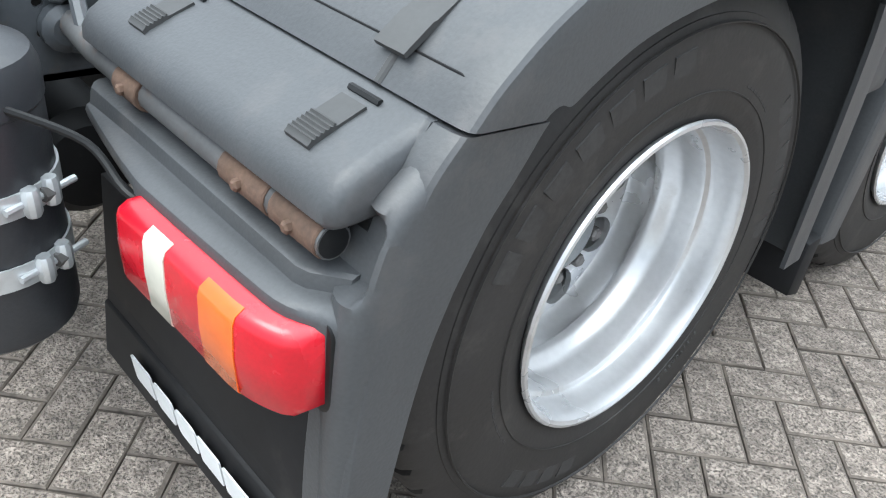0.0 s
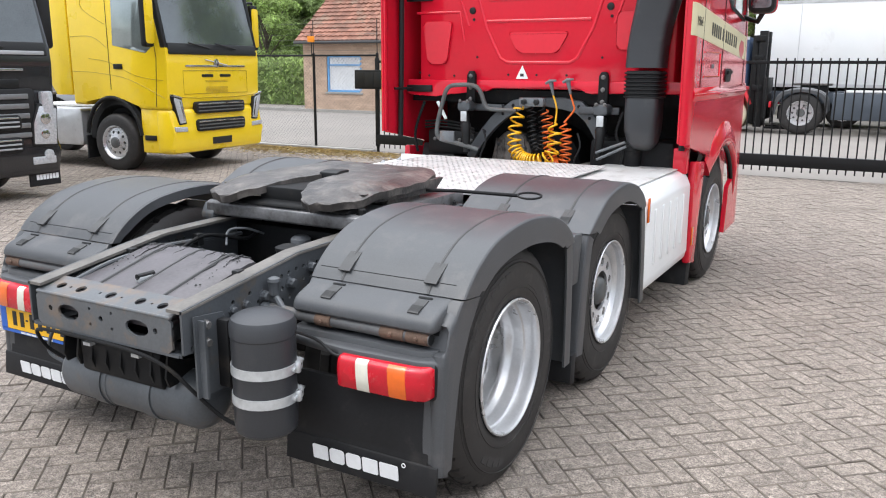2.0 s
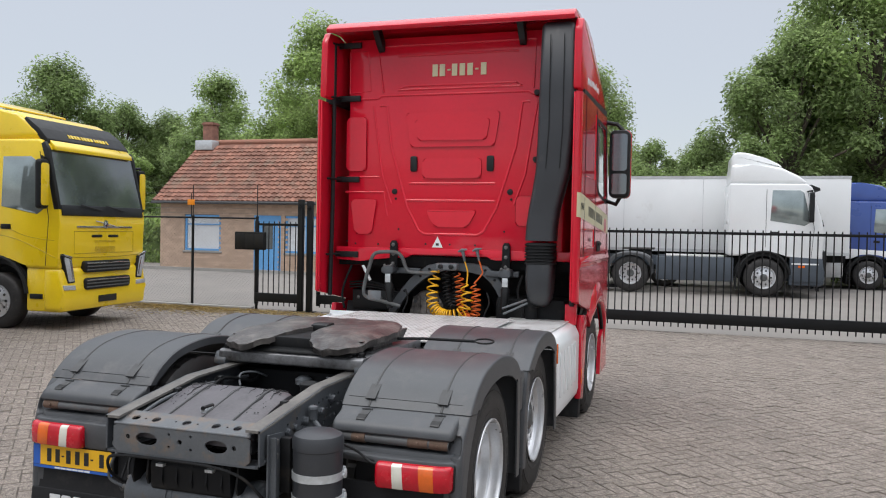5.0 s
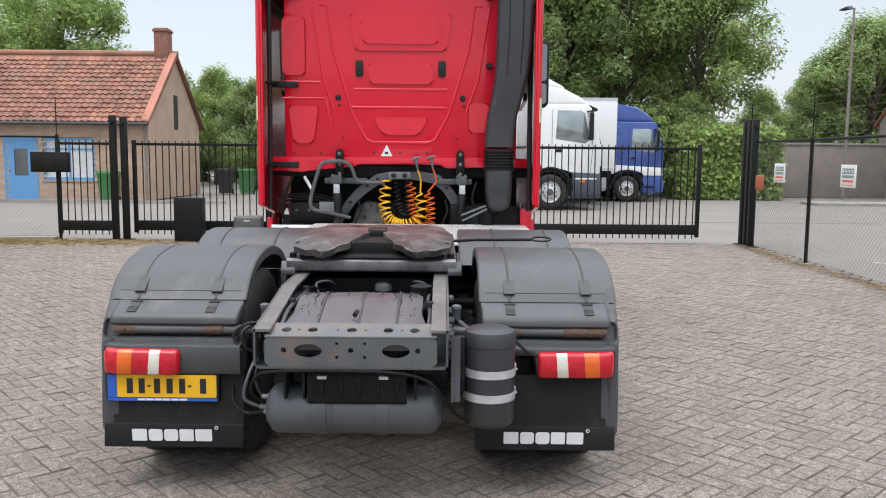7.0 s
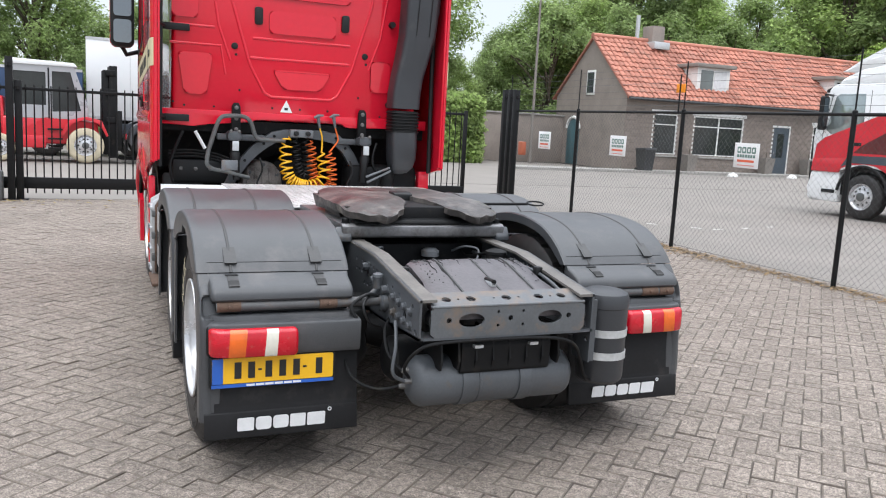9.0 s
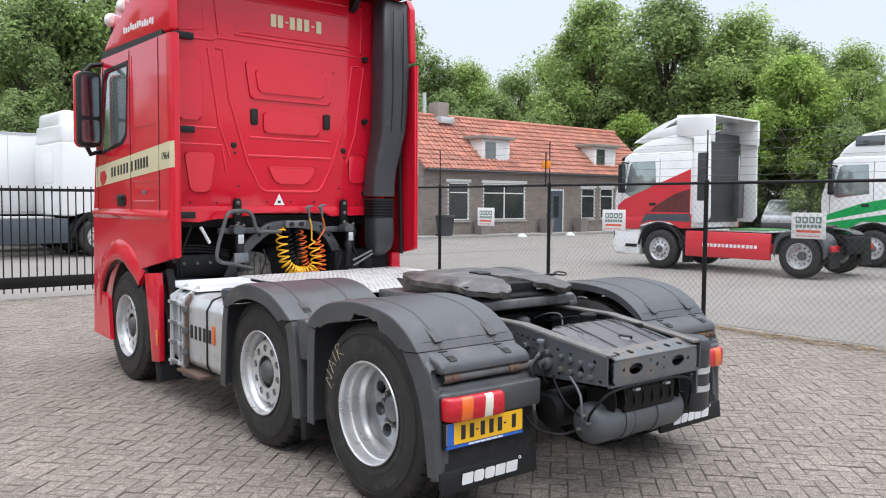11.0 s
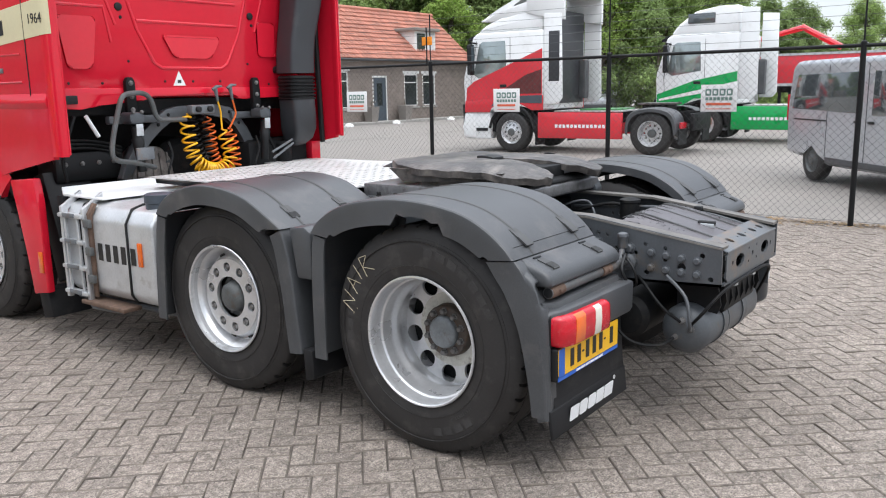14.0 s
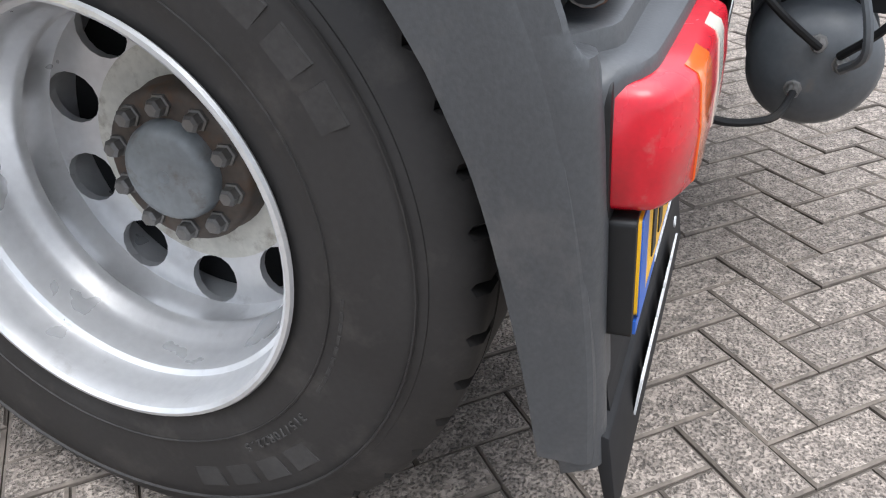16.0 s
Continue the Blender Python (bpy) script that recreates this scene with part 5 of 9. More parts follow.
RW = lambda cx: -1.387 + cx * 0.002369  # noqa: E731
RZ = lambda cy: 3.02 - cy * 0.002341  # noqa: E731


def crease(pts, closed=False, r=0.013):
    """A pressed ridge on the rear wall."""
    q = [(x, 3.032, z) for x, z in pts]
    if closed:
        q = q + [q[0]]
    bm = T(q, r, 12)
    for v in bm.verts:
        v.co.y = 3.030 + (v.co.y - 3.032) * 0.75
    return part("pressed_ridge", bm, M_RED, cab)


def pad(u0, u1, v0, v1, cut=0.0, t=0.018, bev=0.015):
    """A pressed panel, narrower at its foot."""
    pts = [Vector(p) for p in ((u0 + cut, v0), (u1 - cut, v0), (u1, v1), (u0, v1))]
    r, loop = min(0.035, (v1 - v0) * 0.35), []
    for i, p in enumerate(pts):
        a, b = p + (pts[i - 1] - p).normalized() * r, p + (pts[(i + 1) % 4] - p).normalized() * r
        loop += [tuple(a.lerp(p, k).lerp(p.lerp(b, k), k)) for k in (0, 0.2, 0.4, 0.6, 0.8, 1)]
    return part("pressed_panel", P(loop, "y", 3.032, 3.03 - t, bev, 3), M_RED, cab, smooth=12)


pad(-0.46, 0.46, RZ(190), RZ(52), 0.05)
pad(-0.37, 0.37, RZ(165), RZ(80), 0.035, 0.032)
pad(-0.285, 0.29, RZ(315), RZ(236), 0.0, 0.020)
pad(-0.25, 0.255, RZ(510), RZ(442), 0.09, 0.020)
pad(-1.07, -0.865, RZ(285), RZ(65), 0.0, 0.020)
pad(-1.02, -0.745, RZ(545), RZ(402), 0.05, 0.020)
pad(0.62, 0.80, RZ(500), RZ(385), 0.0, 0.010)
for sgn in (-1, 1):
    crease([(sgn * 0.73, RZ(18)), (sgn * 0.66, RZ(20)), (sgn * 0.61, RZ(190)), (sgn * 0.44, RZ(430)), (sgn * 0.32, RZ(525)), (sgn * 0.26, RZ(540)), (0, RZ(540))])
    crease([(sgn * 0.80, RZ(20)), (sgn * 0.70, RZ(300)), (sgn * 0.60, RZ(420))], r=0.011)
crease([(-0.42, RZ(336)), (0.42, RZ(336))], r=0.012)
crease([(-0.44, RZ(405)), (0.42, RZ(405))], r=0.012)
crease([(-1.08, RZ(310)), (-0.73, RZ(310))], r=0.011)
crease([(-1.08, RZ(372)), (-0.68, RZ(372)), (-0.64, RZ(470))], r=0.011)
crease([(-1.08, 3.045), (-0.75, 3.045), (-0.72, 3.07), (0.72, 3.07), (0.75, 3.045), (0.86, 3.045)], r=0.012)
crease([(-0.70, 3.10), (-0.76, 3.54), (0.78, 3.54), (0.76, 3.10)], r=0.012)
crease([(-0.55, 3.12), (0.66, 3.12), (0.60, 3.155), (-0.48, 3.155), (-0.55, 3.12)], r=0.011)
crease([(-0.55, 3.44), (0.62, 3.44)], r=0.011)
crease([(-1.05, 3.10), (-1.05, 3.5), (-0.86, 3.5), (-0.83, 3.12), (-1.05, 3.10)], r=0.006)
for x in (-0.374, 0.374):
    part("wall_catch", P(rrect(x - 0.034, x + 0.034, 2.345, 2.49, 0.02), "y", 3.031, 3.008, 0.006), M_BLACK, cab, "black recessed catch")
for x in (-0.567, 0.563):
    part("grommet", L([(0, 0.028), (0.01, 0.026), (0.014, 0.012)], (x, 3.03, RZ(369)), "y", 16, -1), M_BLACK, cab)
    part("grommet", L([(0, 0.012), (0.006, 0.010)], (x + 0.012, 3.03, RZ(398)), "y", 10, -1), M_BLACK, cab)
for cx, cy in ((177, 585), (277, 585), (482, 580), (583, 580), (687, 580), (365, 522), (803, 524), (890, 590), (140, 575)):
    part("plug", L([(0, 0.010), (0.005, 0.008)], (RW(cx), 3.03, RZ(cy)), "y", 10, -1), M_BLACK, cab)
part("warning_triangle", P([(-0.178, 1.632), (-0.074, 1.632), (-0.126, 1.735)], "y", 3.030, 3.026), M_BOARD, cab, "white warning triangle sticker")
part("triangle_mark", B(-0.142, -0.112, 3.0245, 3.026, 1.65, 1.672), M_INK, cab)
bg = part("maker_badge", B(-0.10, 0.085, 3.010, 3.03, 2.738, 2.815, 0.003), M_WALLG, cab, "small grey maker's sticker")
bm = bars(bmesh.new(), 5, -0.09, 0.075, 2.775, 2.805, "y", 3.0095, 3.0075, 0.15)
part("badge_bars", bm, M_LETTER, bg)
for i, x in enumerate((-0.205, -0.135, -0.015, 0.06, 0.135, 0.265)):
    part("roof_number_bar", B(x, x + 0.052, 3.020, 3.029, 3.235, 3.345), M_CREAM, cab)
for x in (-0.058, 0.21):
    part("roof_number_bar", B(x, x + 0.03, 3.020, 3.029, 3.283, 3.297), M_CREAM, cab)
# lower edge of the rear wall, cut up in the middle
part("rear_apron", P([(-1.17, 1.492), (-0.90, 1.482), (-0.79, 1.495), (-0.72, 1.518), (-0.44, 1.528), (-0.405, 1.538), (-0.355, 1.573), (0.31, 1.592), (0.35, 1.575), (0.395, 1.533), (0.45, 1.523), (0.79, 1.536), (1.17, 1.53), (1.17, 1.62), (-1.17, 1.62)], "y", 3.02, 3.10, 0.01), M_RED, cab)

for s in (-1, 1):
    side = [(2.785, 1.187), (2.785, 3.0), (4.42, 3.0), (4.56, 2.55), (4.68, 2.0), (4.76, 1.5), (4.78, 0.80), (4.80, 0.35), (4.30, 0.33), (4.36, 0.72), (4.56, 0.80), (4.57, 0.94), (4.44, 1.06), (4.25, 1.14), (3.98, 1.165),
            (3.72, 1.135), (3.54, 1.075), (3.46, 1.06), (3.36, 1.085)]
    win = [(3.78, 2.27), (3.90, 2.20), (4.46, 2.13), (4.53, 2.19), (4.38, 2.80), (4.30, 2.86), (3.72, 2.87)]
    bm = plate(bmesh.new(), side, [win], "x", s * 1.212, s * 1.25)
    sp = part("cab_side", bm, M_RED, truck, "glossy red cab side with door", smooth=0)
    bm = P([(y, z) for y, z in win], "x", s * 1.19, s * 1.235)
    part("door_window", bm, M_CABGLASS, sp, "dark door window reflecting trees", smooth=0)
    bm = plate(bmesh.new(), [(y + (0.03 if y > 4 else -0.03), z + (0.03 if z > 2.5 else -0.03)) for y, z in win], [win], "x", s * 1.246, s * 1.254)
    part("window_gasket", bm, M_BLACK, sp, smooth=0)
    for pts in ([(3.66, 1.56), (3.66, 2.98)], [(4.60, 1.5), (4.60, 2.0), (4.50, 2.5), (4.38, 2.97)], [(2.97, 1.56), (2.97, 2.99)]):
        part("panel_gap", T([(s * 1.251, y, z) for y, z in pts], 0.004, 6), M_BLACK, sp)
    for pts in ([(3.05, 1.66), (3.58, 1.66), (3.58, 1.83), (3.05, 1.83)], [(3.04, 2.30), (3.60, 2.30), (3.60, 2.92)]):
        part("press_line", T([(s * 1.25, y, z) for y, z in pts], 0.006, 6), M_RED, sp)
    part("waist_line", P([(1.245, 1.485), (1.264, 1.53), (1.262, 1.545), (1.245, 1.605)], "y", 2.785, 4.76, 0.004) if s > 0 else P([(-1.245, 1.605), (-1.262, 1.545), (-1.264, 1.53), (-1.245, 1.485)], "y", 2.785, 4.76, 0.004), M_RED, sp)
    part("side_stripe", P([(2.785, 1.928), (4.66, 1.79), (4.64, 1.985), (2.785, 2.138)], "x", s * 1.25, s * 1.253), M_CREAM, sp, "cream stripe with dark writing")
    edge = [(2.786, 1.2500), (2.768, 1.2490), (2.750, 1.2465), (2.732, 1.2420), (2.715, 1.2350), (2.700, 1.2250), (2.690, 1.2130), (2.686, 1.2000)]
    part("fairing_edge", loft(bmesh.new(), [[(s * x, y, z) for y, x in edge] + [(s * 1.195, 2.70, z), (s * 1.213, 2.786, z)] for z in (1.205, 1.5, 2.0, 2.5, 3.0)]), M_RED, sp, "rounded red rear edge of the cab side", smooth=50)
    part("stripe_edge", loft(bmesh.new(), [[(s * (x + 0.003), y, zz - (y - 2.69) * 0.0736) for zz in (1.935, 2.145)] + [(s * (x - 0.004), y + 0.002, zz - (y - 2.69) * 0.0736) for zz in (2.145, 1.935)] for y, x in edge[:6]]), M_CREAM, sp, smooth=50)
    for u in (3.22, 3.29, 3.36, 3.43, 3.50, 3.60, 3.72, 3.80, 3.88, 3.96, 4.06, 4.14):
        zc = 2.035 - (u - 2.69) * 0.0745
        part("stripe_bar", P([(u, zc - 0.045), (u + 0.045, zc - 0.048), (u + 0.045, zc + 0.042), (u, zc + 0.045)], "x", s * 1.253, s * 1.2545), M_INK, sp)
    yr = bpy.data.curves.new("year", "FONT")
    yr.body, yr.size, yr.extrude, yr.align_x = "1964", 0.085, 0.0008, "CENTER"
    yo = new("year_print", yr)
    yo.parent = sp
    yo.data.materials.append(M_INK)
    yo.matrix_basis = pose(s * 1.2545, 2.83, 2.0, 90, 0, 90 * s)
    bm = P([(4.36, 1.83), (4.46, 1.80), (4.53, 1.86), (4.50, 1.935), (4.38, 1.95), (4.31, 1.89)], "x", s * 1.253, s * 1.2545)
    part("stripe_emblem", bm, M_RED2, sp)
    h = part("door_handle", P(rrect(3.80, 4.02, 1.615, 1.72, 0.035), "x", s * 1.248, s * 1.262, 0.006), M_BLACK, sp, "black door handle")
    part("door_grip", B(s * 1.262, s * 1.278, 3.83, 3.99, 1.675, 1.705, 0.006), M_BLACK, h)
    part("locker_catch", B(s * 1.25, s * 1.258, 3.28, 3.36, 1.72, 1.75, 0.003), M_TUBE, sp)
    arch = [radians(12 + 6.0 * k) for k in range(22)]
    rim_ = ((0.612, 1.205), (0.612, 1.262), (0.622, 1.276), (0.645, 1.283), (0.68, 1.282), (0.72, 1.274), (0.76, 1.262), (0.80, 1.2505), (0.815, 1.235), (0.70, 1.215))
    secs = []
    for k, a in enumerate(arch):
        e = min(1.0, k / 4, (21 - k) / 3)
        secs.append([(s * (1.235 + (x - 1.235) * (0.35 + 0.65 * e) if x > 1.235 else x), 3.98 + r * math.cos(a), 0.497 + (r * 1.01) * math.sin(a)) for r, x in rim_])
    part("arch_lip", loft(bmesh.new(), secs), M_RED, sp, "bulging red wheel arch", smooth=60)
    part("arch_rubber", T([(s * 1.235, 3.98 + 0.604 * math.cos(a), 0.497 + 0.610 * math.sin(a)) for a in arch], 0.017, 8), M_BLACK, sp)
    part("arch_liner", T([(s * 1.05, 3.98 + 0.61 * math.cos(a), 0.497 + 0.62 * math.sin(a)) for a in [radians(5 + 8.5 * i) for i in range(21)]], [0.10] * 21, 6), M_BLACK, truck)
    # red guard behind the front wheel with a side marker
    wg = part("front_wheel_guard", P([(3.40, 1.035), (3.08, 1.06), (3.06, 0.90), (3.05, 0.31), (3.24, 0.28), (3.27, 0.55), (3.34, 0.85)], "x", s * 1.19, s * 1.24, 0.012), M_RED, truck, "red wheel guard behind the front wheel")
    part("side_marker", B(s * 1.24, s * 1.248, 3.07, 3.12, 0.44, 0.58, 0.004), M_LORANGE, wg)
    part("front_flap", P([(3.06, 0.14), (3.18, 0.12), (3.22, 0.32), (3.10, 0.32)], "x", s * 0.85, s * 1.22, 0.006), M_FLAP, wg)
    part("inner_guard", P([(2.98, 0.4), (3.14, 0.35), (3.32, 1.05), (3.20, 1.08)], "x", s * 0.80, s * 1.12, 0.01), M_BLACK, truck)
    # fairing lip and roof fairing
    part("fairing_frame", P([(2.692, 1.215), (2.692, 2.995), (2.73, 2.995), (2.73, 1.21)], "x", s * 1.180, s * 1.198, 0.006), M_RED, sp)
    part("fairing_rubber", T([(s * 1.17, 2.90, 1.15), (s * 1.165, 2.92, 2.0), (s * 1.165, 2.92, 3.55)], 0.022, 8), M_BLACK, sp)
    roof = [(2.74, 3.03), (2.76, 3.55), (2.82, 3.65), (3.05, 3.66), (3.35, 3.56), (3.7, 3.40), (4.05, 3.26), (4.32, 3.13), (4.49, 3.03)]
    rf = part("roof_fairing_side", P(roof, "x", s * 1.16, s * 1.235, 0.025), M_RED, truck, "red roof fairing side")
    part("fairing_gap", P([(2.9, 2.99), (4.46, 2.985), (4.44, 3.07), (2.9, 3.05)], "x", s * 1.14, s * 1.242), M_BLACK, rf)
    for i in range(13):
        u = 3.10 + i * 0.058
        z = 3.125 + min(i, 6) * 0.004 + (0.012 if i % 4 == 1 else 0.0)
        part("fairing_bar", B(s * 1.2345, s * 1.237, u, u + 0.040, z, z + (0.046 if i % 3 else 0.058)), M_LETTER, rf)
    part("mirror_arm", T([(s * 1.20, 4.42, 2.96), (s * 1.36, 4.42, 2.93), (s * 1.42, 4.40, 2.86)], 0.022, 8), M_BLACK, sp)
    part("mirror_arm", T([(s * 1.24, 4.50, 2.14), (s * 1.36, 4.44, 2.10), (s * 1.42, 4.40, 2.20)], 0.022, 8), M_BLACK, sp)
    mh = part("mirror_housing", P(rrect(s * 1.40 - 0.105, s * 1.40 + 0.105, 2.16, 2.86, 0.06), "y", 4.30, 4.40, 0.02), M_BLACK, sp, "tall black mirror with a red cap")
    part("mirror_cap", P(rrect(s * 1.40 - 0.108, s * 1.40 + 0.108, 2.16, 2.87, 0.06), "y", 4.385, 4.475, 0.03, 3), M_RED, mh)
    part("mirror_frame", P(rrect(s * 1.40 - 0.100, s * 1.40 + 0.100, 2.17, 2.85, 0.055), "y", 4.335, 4.292, 0.004), M_BLACK, mh)
    part("mirror_pane", P(rrect(s * 1.40 - 0.078, s * 1.40 + 0.078, 2.44, 2.82, 0.03), "y", 4.293, 4.288), M_MIRROR, mh)
    part("mirror_pane", P(rrect(s * 1.40 - 0.078, s * 1.40 + 0.078, 2.20, 2.41, 0.03), "y", 4.293, 4.288), M_MIRROR, mh)
    part("entry_step", B(s * 0.9, s * 1.24, 4.40, 4.78, 0.36, 0.42, 0.01), M_BLACK, sp)
part("nose", P([(4.5, 0.35), (5.2, 0.35), (5.25, 1.2), (5.1, 2.2), (4.8, 2.95), (4.4, 2.95)], "x", -1.05, 1.05, 0.05), M_RED, truck)
part("roof_fairing_top", P([(2.72, 3.66), (2.80, 3.725), (3.05, 3.735), (3.4, 3.62), (3.75, 3.46), (4.1, 3.32), (4.5, 3.16), (4.80, 3.02), (4.72, 3.0), (4.1, 3.26), (3.75, 3.40), (3.4, 3.56), (3.05, 3.675), (2.83, 3.67), (2.74, 3.62)], "x", -1.17, 1.17, 0.012), M_RED, truck, "red curved roof fairing")
for x in (-0.72, 0.66):
    part("fairing_strut", P([(2.80, 3.70), (2.90, 3.74), (3.05, 3.56), (3.02, 3.48), (2.96, 3.52)], "x", x - 0.03, x + 0.03, 0.006), M_BLACK, truck, "black roof fairing strut")
for x, y, z in ((-1.05, 4.37, 3.52), (-1.05, 4.74, 3.45)):
    wl = part("work_lamp", L([(-0.05, 0.02), (-0.045, 0.045), (-0.01, 0.066), (0.02, 0.070), (0.035, 0.066), (0.04, 0.03)], (x, y, z), "y", 20), M_BOARD, truck, "round white roof lamp")
    part("lamp_stalk", T([(x, y, z - 0.06), (x, y, 3.12)], 0.014, 8), M_BLACK, wl)
for z in (1.545, 2.27, 3.05, 3.56):
    part("fairing_hinge", B(-1.17, -0.93, 3.0, 3.028, z - 0.028, z + 0.028, 0.006), M_BLACK, cab, "black fairing hinge")
    part("hinge_arm", T([(-1.18, 2.83, z), (-1.12, 3.0, z)], 0.012, 6), M_BLACK, cab)
for z in (2.45, 1.75, 3.05):
    part("intake_mount", L([(0, 0.03), (0.05, 0.025)], (0.80, 3.03, z), "y", 10, -1), M_BLACK, cab)


# air intake
def intake_section(z, xc, w, y0, y1, r=0.045):
    loop = rrect(xc - w / 2, xc + w / 2, y0, y1, r, 4)
    return [(u, v, z) for u, v in loop]


secs = [intake_section(z, xc, w, a, 3.0) for z, xc, w, a in ((3.62, 1.02, 0.27, 2.82), (3.58, 1.02, 0.30, 2.78), (3.0, 1.02, 0.32, 2.76), (2.62, 1.01, 0.31, 2.76), (2.35, 0.99, 0.29, 2.76), (2.15, 0.95, 0.27, 2.77), (2.0, 0.915, 0.26, 2.78),
                                                         (1.85, 0.895, 0.26, 2.78), (1.72, 0.89, 0.26, 2.78))]
ai = part("air_intake", loft(bmesh.new(), secs), M_DUCT, truck, "black plastic air intake duct on the rear wall", smooth=45)
for x in (0.96, 1.08):
    part("duct_groove", T([(x, 2.757, 3.5), (x, 2.755, 2.7), (x - 0.02, 2.756, 2.35)], 0.004, 6), M_BLACK, ai)
bl = []
for i in range(29):
    z = 1.70 - i * 0.0068
    e = 0.012 if (i // 2) % 2 else 0.0
    bl.append(intake_section(z, 0.89, 0.25 + e * 2, 2.785 - e, 2.995, 0.06))
part("bellows", loft(bmesh.new(), bl), M_BLACK, ai, "ribbed black rubber bellows", smooth=20)
secs = [intake_section(z, 0.89, w, 3.0 - d, 3.0, r) for z, w, d, r in ((1.52, 0.24, 0.22, 0.05), (1.40, 0.24, 0.23, 0.05), (1.28, 0.23, 0.23, 0.05), (1.20, 0.20, 0.20, 0.05), (1.15, 0.13, 0.14, 0.04), (1.135, 0.06, 0.08, 0.02))]
part("intake_foot", loft(bmesh.new(), secs), M_DUCT, ai, "rounded foot of the duct", smooth=45)

# cab rear suspension, rail, hoses
CX = lambda cx: -1.387 + cx * 0.001985  # noqa: E731
CZ = lambda cy: 1.852 - cy * 0.001961  # noqa: E731


def crop(pts, y):
    return [(CX(a), y, CZ(b)) for a, b in pts]


part("grab_rail", T(smooth_path([(-0.45, 2.93, 1.07), (-0.62, 2.90, 1.115), (-0.775, 2.88, 1.15), (-0.80, 2.87, 1.24), (-0.74, 2.865, 1.46), (-0.70, 2.865, 1.555), (-0.63, 2.88, 1.58), (-0.50, 2.92, 1.578), (-0.44, 2.93, 1.53), (-0.39, 2.945, 1.41), (-0.30, 2.955, 1.392), (-0.14, 2.97, 1.39)], 5),
                    0.0175, 10), M_HUB, truck, "bent grey grab rail")
for x in (-0.553, 0.548):
    m_ = part("cab_mount", P([(x - 0.04, 1.44), (x + 0.04, 1.44), (x + 0.035, 1.66), (x + 0.018, 1.69), (x - 0.018, 1.69), (x - 0.035, 1.66)], "y", 2.98, 3.02, 0.006), M_CHDARK, truck, "black cab mounting bracket")
    for z in (1.47, 1.56, 1.65):
        bolt(m_, (x, 2.98, z), "y", -1, 0.014, 0.014, M_NUT)
    dx = x * 1.03
    part("damper_head", P(rrect(dx - 0.062, dx + 0.050, 1.375, 1.455, 0.025), "y", 2.90, 3.02, 0.012), M_CHASSIS, truck, "grey cast damper head")
    for u in (-0.035, 0.03):
        bolt(m_, (dx + u, 2.90, 1.455), "y", -1, 0.011, 0.012, M_NUT)
    part("cab_damper", T([(dx * 0.97, 2.93, 1.05), (dx * 0.99, 2.93, 1.20), (dx, 2.93, 1.27), (dx, 2.93, 1.285), (dx * 1.01, 2.93, 1.36)], [0.030, 0.034, 0.044, 0.033, 0.033], 14), M_BLACK, truck, "black rubber-sleeved cab damper", smooth=50)
    part("damper_label", B(dx - 0.026, dx + 0.028, 2.890, 2.898, 1.295, 1.375, 0.004), M_ZINC, truck)


def flat_bar(pts, w, y0, y1, bev=0.012):
    """A flat bar of width w along a bent line in x,z."""
    q = [Vector(p) for p in pts]
    one, two = [], []
    for i, p in enumerate(q):
        d = (q[min(i + 1, len(q) - 1)] - q[max(i - 1, 0)]).normalized()
        n = Vector((-d.y, d.x)) * (w[i] if isinstance(w, (list, tuple)) else w) / 2
        one.append(tuple(p + n))
        two.append(tuple(p - n))
    return P(one + two[::-1], "y", y0, y1, bev)


ARCH = ([(-0.60, 0.98), (-0.55, 1.08), (-0.464, 1.208), (-0.38, 1.295), (-0.304, 1.357), (-0.215, 1.425), (-0.12, 1.45), (0.0, 1.455)],
        [(0.60, 0.96), (0.572, 1.04), (0.521, 1.181), (0.475, 1.27), (0.424, 1.343), (0.335, 1.43), (0.20, 1.455), (0.0, 1.455)])
for pts in ARCH:
    sa = part("suspension_arch", flat_bar(pts, [0.075, 0.08, 0.085, 0.088, 0.088, 0.085, 0.075, 0.07], 3.07, 3.13), M_CHASSIS, truck, "dark cast cab suspension arm")
    for k in (2, 4, 5):
        bolt(sa, (pts[k][0], 3.07, pts[k][1]), "y", -1, 0.010, 0.008, M_CHDARK)
for a, b in ((-0.70, -0.30), (0.34, 0.66)):
    part("cross_arm", B(a, b, 3.04, 3.10, 1.375, 1.43, 0.012), M_CHASSIS, truck)
part("tilt_cylinder", T([(-0.80, 3.02, 1.30), (-0.88, 3.02, 1.44)], 0.014, 8), M_LETTER, truck, "white plastic pipe stub")
for a in (((980, 380), (1090, 335)), ((985, 405), (1095, 350))):
    part("strut", T(crop(a, 2.85), 0.010, 8), M_TUBE, truck)
part("coupling_block", B(CX(645), CX(748), 2.93, 3.0, CZ(218), CZ(184), 0.012), M_TUBE, truck, "grey air coupling block")
for cx in (670, 722):
    part("coupling_face", L([(0, 0.022), (0.02, 0.022), (0.025, 0.014)], (CX(cx), 2.93, CZ(200)), "y", 12, -1), M_BLACK, truck)
